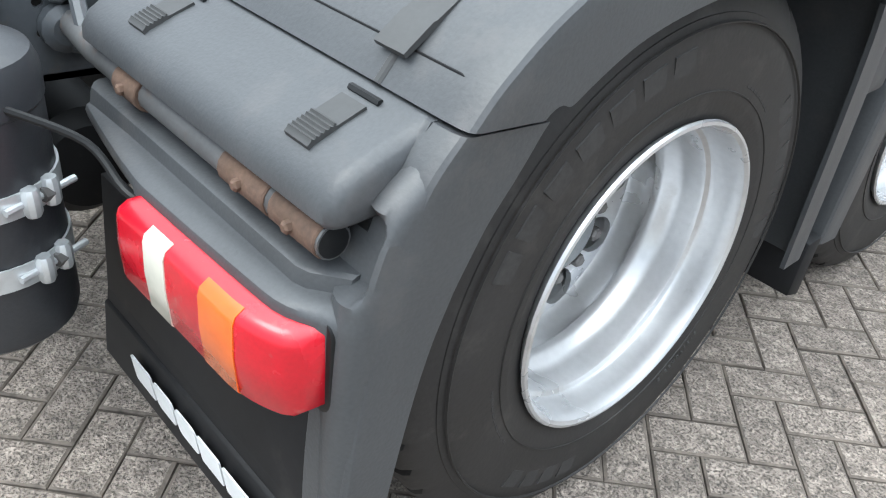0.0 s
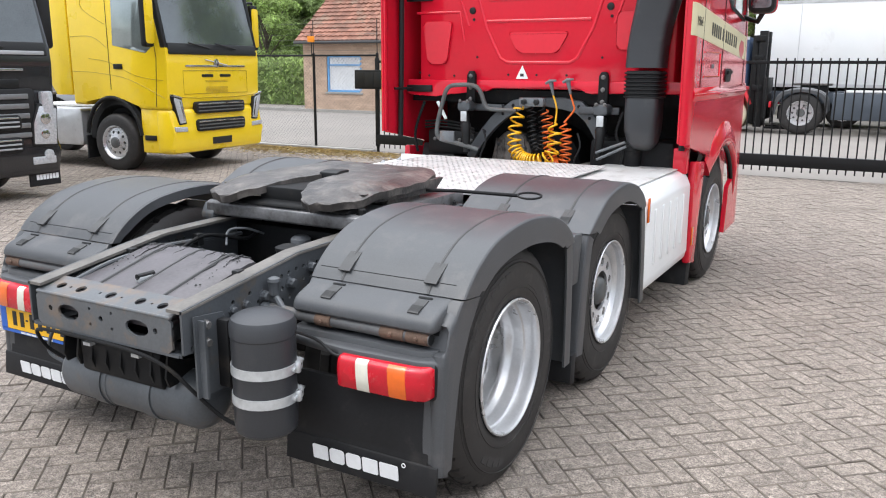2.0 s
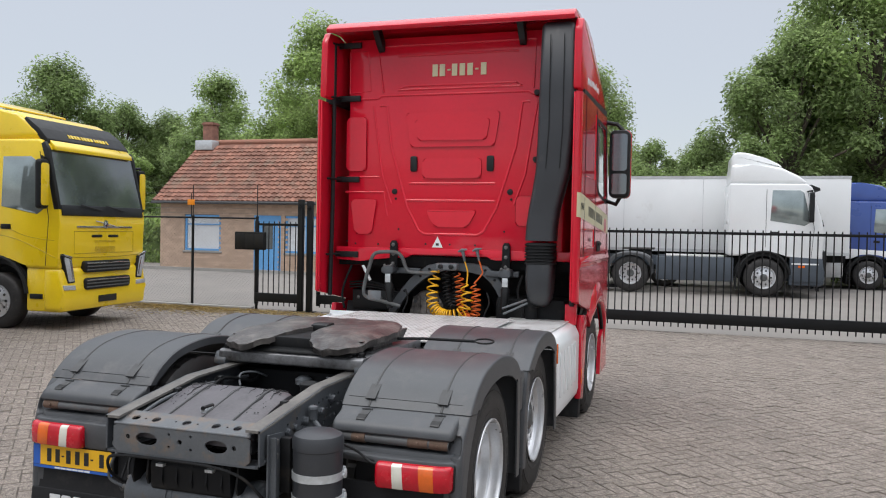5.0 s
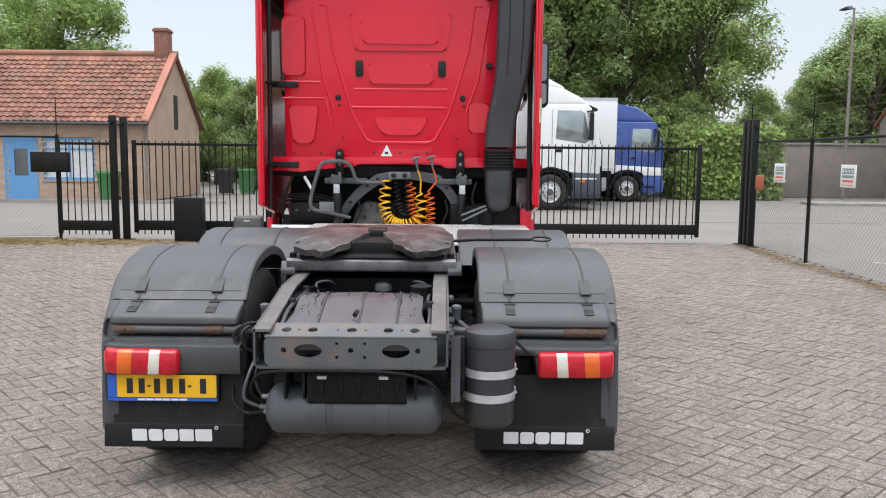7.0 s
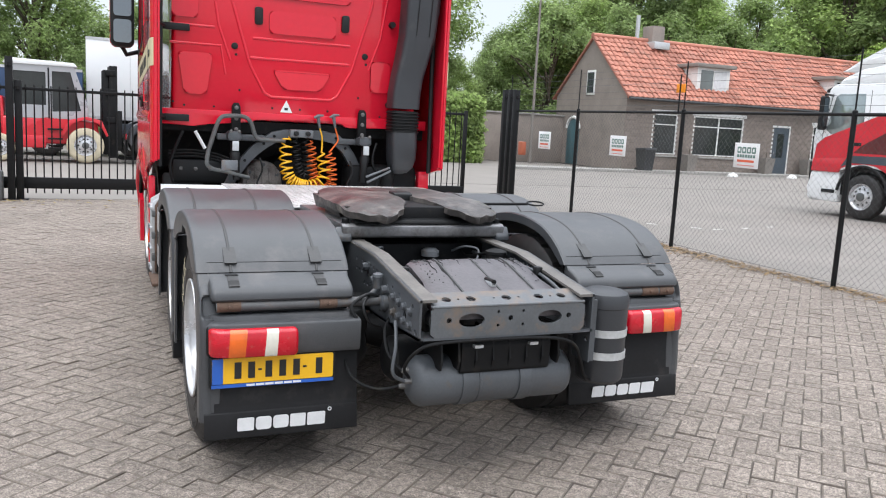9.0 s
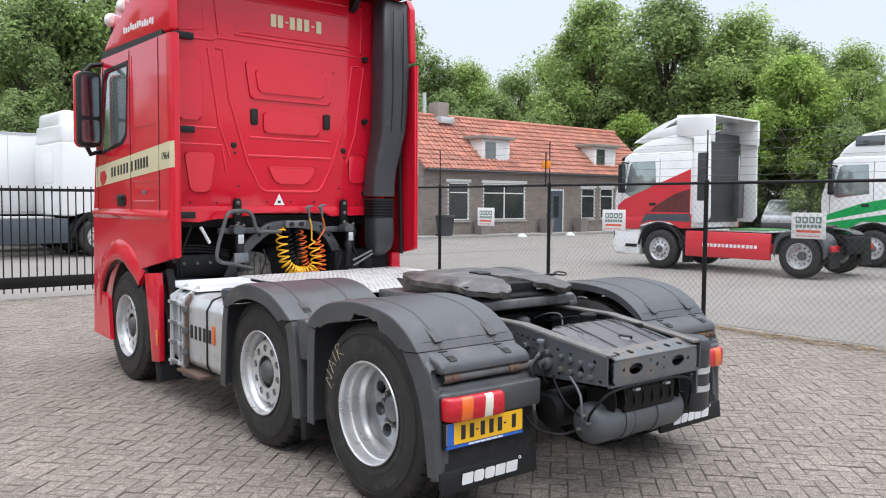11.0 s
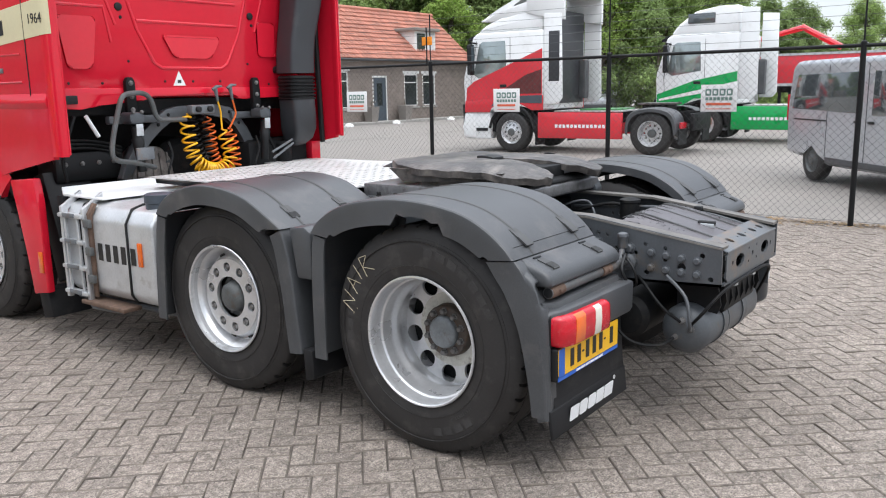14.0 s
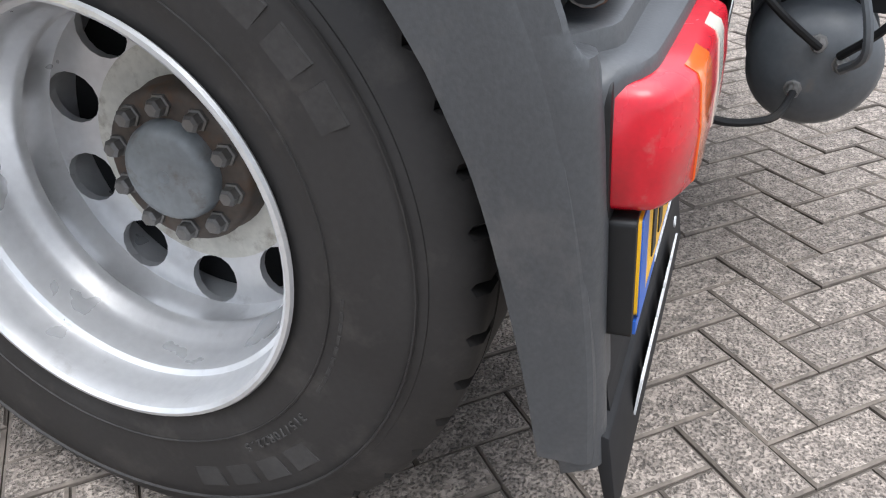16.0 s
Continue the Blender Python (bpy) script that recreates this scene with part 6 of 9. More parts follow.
for x, z, m_, foot in ((0.139, 1.612, M_HOSEY, (0.184, 1.30)), (0.277, 1.622, M_HOSEO, (0.255, 1.31))):
    part("hose_coupling", T([(x + 0.022, 2.975, z - 0.10), (x + 0.012, 2.972, z - 0.05), (x, 2.97, z)], [0.009, 0.013, 0.019], 10), M_TUBE, truck, "steel hose coupling")
    part("coupling_lever", T([(x - 0.035, 2.955, z - 0.012), (x, 2.955, z + 0.008), (x + 0.05, 2.955, z + 0.012)], [0.010, 0.013, 0.007], 8), M_TUBE, truck)
    part("hose_tail", T(smooth_path([(x + 0.022, 2.975, z - 0.10), (x + 0.045, 2.98, z - 0.17), (x + 0.05, 2.985, z - 0.22), (foot[0], 2.975, foot[1])], 5), 0.007, 8), m_, truck)


def coil(name, pts, turns, rad, r, material, label, loose=0.0):
    path = smooth_path(pts, 12)
    n = turns * 14
    lens = [0.0]
    for a, b in zip(path, path[1:]):
        lens.append(lens[-1] + (b - a).length)
    out, side = [], Vector((0, 1, 0))
    for i in range(n + 1):
        u0 = i / n
        d = lens[-1] * (u0 + loose * math.sin(2 * math.pi * u0) / (2 * math.pi))
        k = max(j for j in range(len(lens)) if lens[j] <= d + 1e-9)
        k = min(k, len(path) - 2)
        p = path[k].lerp(path[k + 1], (d - lens[k]) / max(lens[k + 1] - lens[k], 1e-6))
        t = (path[k + 1] - path[k]).normalized()
        u = (side - t * side.dot(t)).normalized()
        w = t.cross(u)
        a = 2 * math.pi * i / 14
        e = min(1.0, i / 10, (n - i) / 10)
        out.append(p + e * rad * (math.cos(a) * u + math.sin(a) * w))
    return part(name, T(out, r, 6), material, truck, label, smooth=60)


coil("air_hose_coil", [(-0.10, 3.0, 1.43), (-0.125, 2.98, 1.37), (-0.14, 2.95, 1.25), (-0.125, 2.92, 1.11), (-0.075, 2.90, 1.045), (0.0, 2.89, 1.015), (0.085, 2.89, 1.015), (0.165, 2.90, 1.045), (0.20, 2.92, 1.12), (0.195, 2.95, 1.22), (0.18, 2.975, 1.31)], 21, 0.050, 0.0078,
     M_HOSEY, "coiled yellow air hose", 0.62)
coil("air_hose_coil", [(0.255, 2.99, 1.31), (0.272, 2.98, 1.22), (0.28, 2.97, 1.12), (0.275, 2.96, 1.03), (0.235, 2.97, 0.985), (0.17, 3.0, 1.00), (0.12, 3.02, 1.12), (0.105, 3.02, 1.26), (0.09, 3.02, 1.40)], 22, 0.042, 0.0066, M_HOSEO, "coiled orange-red air hose", 0.3)
coil("air_hose_coil", [(-0.04, 3.03, 1.42), (-0.03, 3.03, 1.30), (-0.01, 3.02, 1.16), (0.035, 3.01, 1.08), (0.075, 3.02, 1.16), (0.065, 3.03, 1.30), (0.055, 3.03, 1.42)], 19, 0.036, 0.006, M_BLACK, "coiled black electric cable", 0.2)
for cx in (510, 905):
    hose("brake_hose", crop([(cx, 310), (cx + 12, 360), (cx - 10, 420), (cx, 460)], 2.86), 0.008, M_BLACK)
# engine and gearbox mass under the cab, near-black to stand for the shade there
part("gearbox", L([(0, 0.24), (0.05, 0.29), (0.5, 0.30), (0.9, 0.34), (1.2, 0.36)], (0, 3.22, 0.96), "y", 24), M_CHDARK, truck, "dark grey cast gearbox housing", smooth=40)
# made-up dark wall that keeps the space under the cab black
part("dark_back_wall", B(-1.12, 1.12, 3.62, 3.70, 0.62, 1.44), M_CHDARK, truck)
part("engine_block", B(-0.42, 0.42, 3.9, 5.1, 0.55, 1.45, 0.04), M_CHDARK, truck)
gc = part("gearbox_cover", P([(-0.44, 0.86), (-0.16, 0.84), (-0.10, 0.95), (-0.12, 1.10), (-0.20, 1.19), (-0.34, 1.21), (-0.43, 1.13), (-0.47, 0.98)], "y", 3.20, 3.42, 0.03, 3), M_CAST, truck, "stained grey cast gearbox cover")
for i in range(5):
    part("casting_rib", P([(-0.43 + i * 0.07, 0.90), (-0.415 + i * 0.07, 0.90), (-0.405 + i * 0.06, 1.15), (-0.42 + i * 0.06, 1.15)], "y", 3.185, 3.205, 0.004), M_CAST, gc)
for x, z in ((-0.40, 1.10), (-0.28, 1.17), (-0.16, 1.08), (-0.42, 0.95), (-0.14, 0.95)):
    bolt(gc, (x, 3.20, z), "y", -1, 0.014, 0.016, M_CHASSIS)
bb = part("battery_box", B(-1.05, -0.55, 3.15, 3.4, 1.0, 1.20, 0.02), M_BLACK, truck, "black box under the cab with cable runs")
for x in (-0.98, -0.86, -0.74, -0.63):
    bolt(bb, (x, 3.15, 1.12), "y", -1, 0.013, 0.014, M_NUT)
for k, z in enumerate((1.215, 1.24, 1.265)):
    hose("cable_run", [(-1.08, 3.16, z), (-0.90, 3.13 + k * 0.01, z + 0.012), (-0.72, 3.15, z - 0.008), (-0.58, 3.12, z - 0.05)], 0.009, M_CHDARK)
hose("cable_run", [(-0.98, 2.98, 1.44), (-1.04, 2.98, 1.30), (-1.08, 2.99, 1.16), (-1.06, 3.0, 1.02)], 0.012, M_CHDARK)
hose("cable_run", [(0.70, 3.02, 1.40), (0.66, 3.0, 1.24), (0.72, 3.0, 1.10), (0.70, 3.0, 1.0)], 0.012, M_BLACK)
part("filter_pot", L([(0.98, 0.05), (1.0, 0.06), (1.12, 0.06), (1.13, 0.066), (1.16, 0.066), (1.18, 0.04)], (0.80, 2.98, 0), "z", 18), M_CHDARK, truck)
part("bracket_plate", B(CX(345), CX(410), 2.74, 2.76, CZ(362), CZ(320), 0.004), M_TUBE, truck)
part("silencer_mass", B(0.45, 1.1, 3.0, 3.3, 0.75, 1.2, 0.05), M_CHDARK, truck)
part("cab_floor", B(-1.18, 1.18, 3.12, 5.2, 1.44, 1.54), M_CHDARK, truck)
for s in (1,):
    part("red_lower_guard", P([(2.96, 0.98), (3.04, 0.98), (3.04, 1.16), (2.96, 1.16)], "x", s * 1.10, s * 1.2, 0.006), M_RED, truck)

# fuel tank with ladder on the near side; panelled box on the other
ft = part("fuel_tank", P([(-1.215, 0.42), (-1.215, 0.84), (-1.17, 0.915), (-1.10, 0.935), (-0.62, 0.935), (-0.58, 0.90), (-0.58, 0.40), (-0.62, 0.355), (-1.12, 0.355), (-1.18, 0.37)], "y", 1.88, 2.80, 0.02, 3), M_ALU, truck, "brushed aluminium fuel tank with black straps")
for y in (2.12, 2.62):
    bm = bmesh.new()
    loop = [(-1.219, 0.42), (-1.219, 0.84), (-1.172, 0.919), (-1.10, 0.939), (-0.62, 0.939)]
    part("tank_strap", T([(x, y, z) for x, z in [(-1.12, 0.352), (-1.185, 0.366)] + loop], 0.008, 6), M_BLACK, ft)
for y in (2.10, 2.20, 2.28, 2.36, 2.44):
    part("tank_bar", B(-1.2185, -1.2165, y - 0.045, y, 0.595 if y > 2.15 else 0.60, 0.70), M_INK, ft)
part("tank_cap", L([(0.90, 0.075), (0.955, 0.075), (0.96, 0.082), (1.005, 0.080), (1.012, 0.066)], (-1.07, 2.00, 0), "z", 20), M_NAVY, ft, "dark blue-grey fuel cap")
part("side_reflector", B(-1.228, -1.216, 1.98, 2.02, 0.60, 0.74, 0.005), M_LORANGE, ft, "amber side marker")
part("tank_bar", T([(-1.05, 1.9, 0.30), (-1.10, 2.9, 0.30)], 0.022, 8), M_CHASSIS, truck)
ld = thing("x", "", "")
ld.name, ld.parent = "step_ladder", truck
ld["label"] = "grey aluminium step ladder beside the tank"
for y in (2.545, 2.785):
    part("upright", P([(-1.248, 0.33), (-1.215, 0.33), (-1.205, 0.88), (-1.10, 0.96), (-1.10, 0.99), (-1.243, 0.90)], "y", y - 0.014, y + 0.014, 0.004), M_ALU, ld)
for y in (2.595, 2.735):
    part("inner_upright", B(-1.252, -1.236, y - 0.008, y + 0.008, 0.36, 0.86, 0.003), M_ALU, ld)
for z in (0.36, 0.52, 0.68, 0.84):
    part("rung", B(-1.262, -1.212, 2.535, 2.795, z, z + 0.024, 0.005), M_ALU, ld)
    part("tread_grip", B(-1.268, -1.258, 2.60, 2.73, z + 0.004, z + 0.030, 0.003), M_TUBE, ld)
rb = part("tank_hanger", P([(-1.230, 0.36), (-1.216, 0.36), (-1.216, 0.86), (-1.175, 0.925), (-1.19, 0.935), (-1.230, 0.872)], "y", 2.475, 2.515, 0.003), M_RUST, truck, "rusty tank strap")
for z in (0.45, 0.62, 0.79):
    part("hanger_clip", B(-1.252, -1.228, 2.465, 2.53, z, z + 0.05, 0.004), M_HUB, rb)
part("tank_step", B(-1.27, -1.15, 2.14, 2.60, 0.315, 0.340, 0.005), M_RUST, truck, "rusty bracket under the tank")
part("tank_step", T([(-1.25, 2.16, 0.315), (-1.25, 2.50, 0.300), (-1.22, 2.60, 0.33)], 0.012, 6), M_HUB, truck)
part("tank_bracket", B(-1.18, -0.6, 2.86, 2.93, 0.40, 0.95, 0.01), M_CHDARK, truck)
bx = part("battery_cover", P([(0.62, 0.36), (1.215, 0.36), (1.225, 0.42), (1.225, 0.90), (1.19, 0.975), (1.13, 1.005), (0.62, 1.01)], "y", 1.90, 3.02, 0.015), M_WHITE, truck, "white panelled side box with chequer top")
for i in range(5):
    part("panel_rib", P(rrect(2.08 + i * 0.18, 2.12 + i * 0.18, 0.50, 0.86, 0.015), "x", 1.224, 1.232, 0.004), M_WHITE, bx)
part("box_top", B(0.60, 1.14, 1.92, 3.0, 1.008, 1.014), M_CHEQ, bx)
part("side_reflector", B(1.226, 1.236, 1.90, 1.93, 0.80, 0.95, 0.004), M_LORANGE, bx, "amber side marker")

# chalk scrawl and moulded lettering on the drive tyre
bm = bmesh.new()
for stroke in ([(0, 0), (0.02, 0.09)], [(0.02, 0.09), (0.05, 0.0)], [(0.05, 0.0), (0.065, 0.10)], [(0.085, 0.0), (0.11, 0.11)], [(0.11, 0.11), (0.135, 0.01)], [(0.09, 0.045), (0.13, 0.05)], [(0.155, 0.02), (0.165, 0.12)],
               [(0.185, 0.0), (0.20, 0.12)], [(0.20, 0.12), (0.235, 0.10)], [(0.235, 0.10), (0.195, 0.06)], [(0.195, 0.06), (0.24, 0.0)], [(0.0, -0.01), (-0.008, -0.012)], [(0.02, -0.03), (0.025, -0.03)]):
    pts = []
    for u, v in stroke:
        a = radians(14 + u * 165)
        r = 0.372 + v * 0.75
        pts.append((-1.2205, r * math.cos(a), 0.497 + r * math.sin(a)))
    tube(bm, pts, 0.0016, 5)
sc = part("chalk_scrawl", bm, M_CHALK, truck, "chalk scrawl on the tyre")

# ==== fence and gate ====
FX = 6.12


def chain_link(name, p0, p1, z0, z1, step=0.085, r=0.0016):
    a, b = Vector((*p0, 0)), Vector((*p1, 0))
    ln, d = (b - a).length, (b - a).normalized()
    h = z1 - z0
    bm = bmesh.new()
    u = -h
    side = Vector((-d.y, d.x, 0))
    while u < ln:
        for flip in (0, 1):
            s0, s1 = u, u + h
            t0, t1 = 0.0, h
            if s0 < 0:
                t0, s0 = -s0, 0.0
            if s1 > ln:
                t1, s1 = h - (s1 - ln), ln
            if t1 - t0 > 0.02:
                za, zb = (z0 + t0, z0 + t1) if not flip else (z1 - t0, z1 - t1)
                q = [a + d * s0, a + d * s1]
                up = Vector((0, 0, 1))
                vs = []
                for p, z in ((q[0], za), (q[1], zb)):
                    for k in range(3):
                        an = 2 * math.pi * k / 3
                        vs.append(bm.verts.new(p + Vector((0, 0, z)) + r * (math.cos(an) * side + math.sin(an) * (up - d * (1 if not flip else -1)).normalized())))
                for k in range(3):
                    bm.faces.new((vs[k], vs[(k + 1) % 3], vs[3 + (k + 1) % 3], vs[3 + k]))
        u += step
    ob = part(name, bm, M_WIRE, smooth=0)
    return ob


def fence(name, pts, label, top=1.95, rail=True):
    t = thing(name, label, "fence", kind="structure")
    for i, (x, y) in enumerate(pts):
        post = part("fence_post", T([(x, y, -0.03), (x, y, top + 0.03)], 0.030, 12), M_STEEL, t)
        part("post_cap", L([(0, 0.033), (0.02, 0.031), (0.035, 0.012)], (x, y, top + 0.02), "z", 12), M_STEEL, post)
        part("post_rod", T([(x, y, top), (x, y, top + 0.72)], 0.010, 6), M_STEEL, post)
    for a, b in zip(pts, pts[1:]):
        if rail:
            part("top_rail", T([(*a, top), (*b, top)], 0.021, 10), M_STEEL, t)
        part("bottom_rail", T([(*a, 0.05), (*b, 0.05)], 0.0025, 4), M_WIRE, t)
        w = chain_link("chain_link", a, b, 0.04, top - 0.01)
        w.parent = t
        tagged(w, kind="stuff")
        for k in range(6):
            z = top + 0.10 + k * 0.11
            part("strand", T([(*a, z), (*b, z)], 0.0022, 4), M_WIRE, t)
    return t


fence("fence", [(FX + 0.06, 11.0), (FX + 0.06, 8.42), (FX, 5.52), (FX - 0.02, 2.60), (FX - 0.10, -0.38), (FX - 0.15, -3.35), (FX - 0.2, -6.3)], "black steel post fence with chain link and wire strands")
fence("fence", [(-6.98, 11.2), (-8.6, 11.2), (-11.4, 11.3), (-14.2, 11.4), (-17, 11.5)], "black chain link fence beside the gate")


def sign_board(y, kind):
    t = thing("sign_board", "white advertising board with grey and red print on the fence", "sign", pose(FX - 0.045, y, 1.41, 0, 0, 0), group="boards on the fence")
    part("board", B(-0.006, 0.006, -0.215, 0.215, -0.16, 0.16, 0.002), M_BOARD, t)
    bm = bmesh.new()
    for k in range(4):
        u0 = -0.165 + k * 0.085
        plate(bm, rrect(u0, u0 + 0.07, 0.03, 0.11, 0.012, 2), [rrect(u0 + 0.02, u0 + 0.055, 0.05, 0.09, 0.006, 2)], "x", -0.006, -0.0085)
    for k in range(7):
        prism(bm, [(-0.16 + k * 0.047, -0.025), (-0.125 + k * 0.047, -0.025), (-0.125 + k * 0.047, 0.012), (-0.16 + k * 0.047, 0.012)], "x", -0.006, -0.0085)
    part("print_shape", bm, M_LOGOG, t)
    part("print_bar", P(rrect(-0.15, 0.15, -0.085, -0.055, 0.01), "x", -0.006, -0.0085), M_LOGOR, t)
    part("print_bar", B(-0.0085, -0.006, -0.15, 0.15, -0.13, -0.122), M_LOGOR, t)
    for u in (-0.19, 0.19):
        part("cable_tie", T([(-0.012, u, 0.13), (0.03, u, 0.135)], 0.003, 5), M_STEEL, t)
    return t


for y in (9.35, 7.0, 4.15, 1.16):
    sign_board(y, 0)
o = thing("box_sign", "small brick-red control box beside the gate post", "box", pose(6.08, 10.22, 1.22))
part("case", B(-0.05, 0.05, -0.085, 0.085, -0.13, 0.13, 0.02), M_CLAY, o)
for x, y in ((-8.62, 11.15), (6.02, 5.5)):
    o = thing("warning_plate", "small orange warning plate high on the fence", "sign", pose(x, y, 2.28, 0, 0, 0 if y > 10 else 90))
    part("plate_sheet", B(-0.09, 0.09, -0.008, 0.008, -0.055, 0.065, 0.002), M_ORANGE, o)
    part("plate_rod", B(-0.008, 0.008, 0.006, 0.02, -0.35, 0.2), M_STEEL, o)


def gate_leaf(x0, x1, y, name, step=0.128):
    t = thing(name, "black steel sliding gate with upright bars", "gate", kind="structure")
    part("bottom_beam", B(x0, x1, y - 0.05, y + 0.05, 0.17, 0.36, 0.008), M_STEEL, t)
    part("top_beam", B(x0, x1, y - 0.025, y + 0.025, 1.80, 1.85, 0.005), M_STEEL, t)
    me = None
    n = int((x1 - x0) / step)
    for i in range(n + 1):
        x = x0 + 0.03 + i * step
        if x > x1:
            break
        for z0, z1, nm in ((0.36, 1.89, "bar"), (0.09, 0.17, "tine")):
            key = nm
            if me is None:
                me = {}
            if key not in me:
                ob = part(nm, T([(0, 0, z0), (0, 0, z1)], 0.0115, 8), M_STEEL, t)
                me[key] = ob.data
            else:
                ob = share(nm, me[key], t)
            ob.location = (x, y, 0)
    for x in (x0, x1):
        part("end_post", B(x - 0.035, x + 0.035, y - 0.035, y + 0.035, 0.12, 1.90, 0.004), M_STEEL, t)
    return t


gate_leaf(-5.55, 5.32, 11.30, "sliding_gate")
gate_leaf(-6.95, -5.92, 11.15, "side_gate")


def gate_post(x, y, h, label):
    t = thing("gate_post", label, "post", pose(x, y, -0.03), kind="structure")
    part("column", B(-0.055, 0.055, -0.055, 0.055, 0, h + 0.03, 0.006), M_STEEL, t)
    part("foot_plate", B(-0.13, 0.13, -0.10, 0.10, 0.0, 0.045, 0.004), M_STEEL, t)
    part("guide_roller", L([(0, 0.03), (0.05, 0.03)], (0, -0.075, h - 0.12), "z", 12), M_BLACK, t)
    return t


for x, y, h in ((-5.86, 11.08, 2.36), (-5.68, 11.14, 2.33), (-2.92, 11.05, 2.32), (-2.80, 11.12, 1.95), (6.15, 10.72, 2.36), (6.17, 10.98, 2.37), (6.19, 11.26, 2.37)):
    gate_post(x, y, h, "tall black steel gate post")
g = thing("gate_motor", "grey gate motor box on the paving", "motor", pose(-3.3, 11.0, -0.012))
part("cover", B(-0.26, 0.26, -0.16, 0.16, 0, 0.50, 0.05, 3), M_HUB, g)
part("label_strip", B(-0.06, 0.06, -0.166, -0.16, 0.40, 0.43), M_ZINC, g)
g = thing("control_cabinet", "black gate control cabinet", "cabinet", pose(-4.38, 10.88, -0.012))
part("case", B(-0.26, 0.26, -0.14, 0.14, 0, 0.84, 0.012), M_STEEL, g)
part("cabinet_door", B(-0.24, 0.24, -0.148, -0.14, 0.03, 0.81, 0.004), M_STEEL, g)
g = thing("letter_box", "flat black letter box panel on the gate", "letter box", pose(-7.05, 11.05, 1.47))
part("case", B(-0.36, 0.36, -0.05, 0.05, -0.19, 0.19, 0.012), M_STEEL, g)
for k in range(3):
    part("slot", B(-0.34 + k * 0.23, -0.12 + k * 0.23, -0.056, -0.05, -0.15, 0.15, 0.004), M_BLACK, g)

flat("kerb_strip", -13.5, -7.0, 11.0, 11.15, 0.05, M_KERB, "worn concrete kerb below the fence", 0.09)
bm = bmesh.new()
random.seed(8)
for i in range(9000):
    x, y = random.gauss(-8.4, 2.2), 10.9 - abs(random.gauss(0, 0.55))
    a, l = random.uniform(0, 3.14), random.uniform(0.04, 0.14)
    w = 0.009
    dx, dy = l * math.cos(a), l * math.sin(a)
    z = 0.002 + random.random() * 0.02
    q = [bm.verts.new(p) for p in ((x, y, z), (x + dx, y + dy, z + random.random() * 0.02), (x + dx - w, y + dy + w, z + 0.004))]
    bm.faces.new(q)
tagged(part("dry_grass", bm, M_STRAW, smooth=0), "dry yellow straw scattered along the kerb", "straw", kind="stuff")

random.seed(18)
bm = bmesh.new()
for i in range(5200):
    y = random.uniform(-6.5, 11.0)
    x = FX + 0.02 - abs(random.gauss(0, 0.16 + 0.05 * math.sin(y * 1.7))) + random.gauss(0, 0.05)
    a, l = random.uniform(0, 6.28), random.uniform(0.010, 0.042)
    z = 0.001 + 0.012 * random.random()
    u, v = Vector((math.cos(a), math.sin(a), random.uniform(-0.25, 0.25))) * l, Vector((-math.sin(a), math.cos(a), random.uniform(-0.3, 0.3))) * l * 0.42
    p = Vector((x, y, z + 0.008))
    bm.faces.new([bm.verts.new(q) for q in (p - u, p + v, p + u, p - v)])
tagged(part("leaf_litter", bm, M_LITTER, smooth=0), "dry brown leaves and grit along the fence foot", "leaves", kind="stuff")
for k, (x, y, a) in enumerate(((7.54, 8.72, -45), (7.90, 8.33, -40), (8.47, 7.76, -35), (8.80, 7.58, 0), (9.60, 7.72, 12), (10.36, 7.89, 12))):
    d = part("road_dash", B(-0.09, 0.09, -0.03, 0.03, 0, 0.006), M_LINE)
    d.matrix_basis = pose(x, y, -0.0305, 0, 0, a)
    tagged(d, "worn white mark painted on the road", "road marking", kind="structure")
tagged(part("road_seam", B(6.6, 44, 17.0, 17.06, -0.036, -0.029), M_JOINT), "dark seam across the asphalt", "road", kind="structure")

# ==== other vehicles ====
_wheel_me = {}


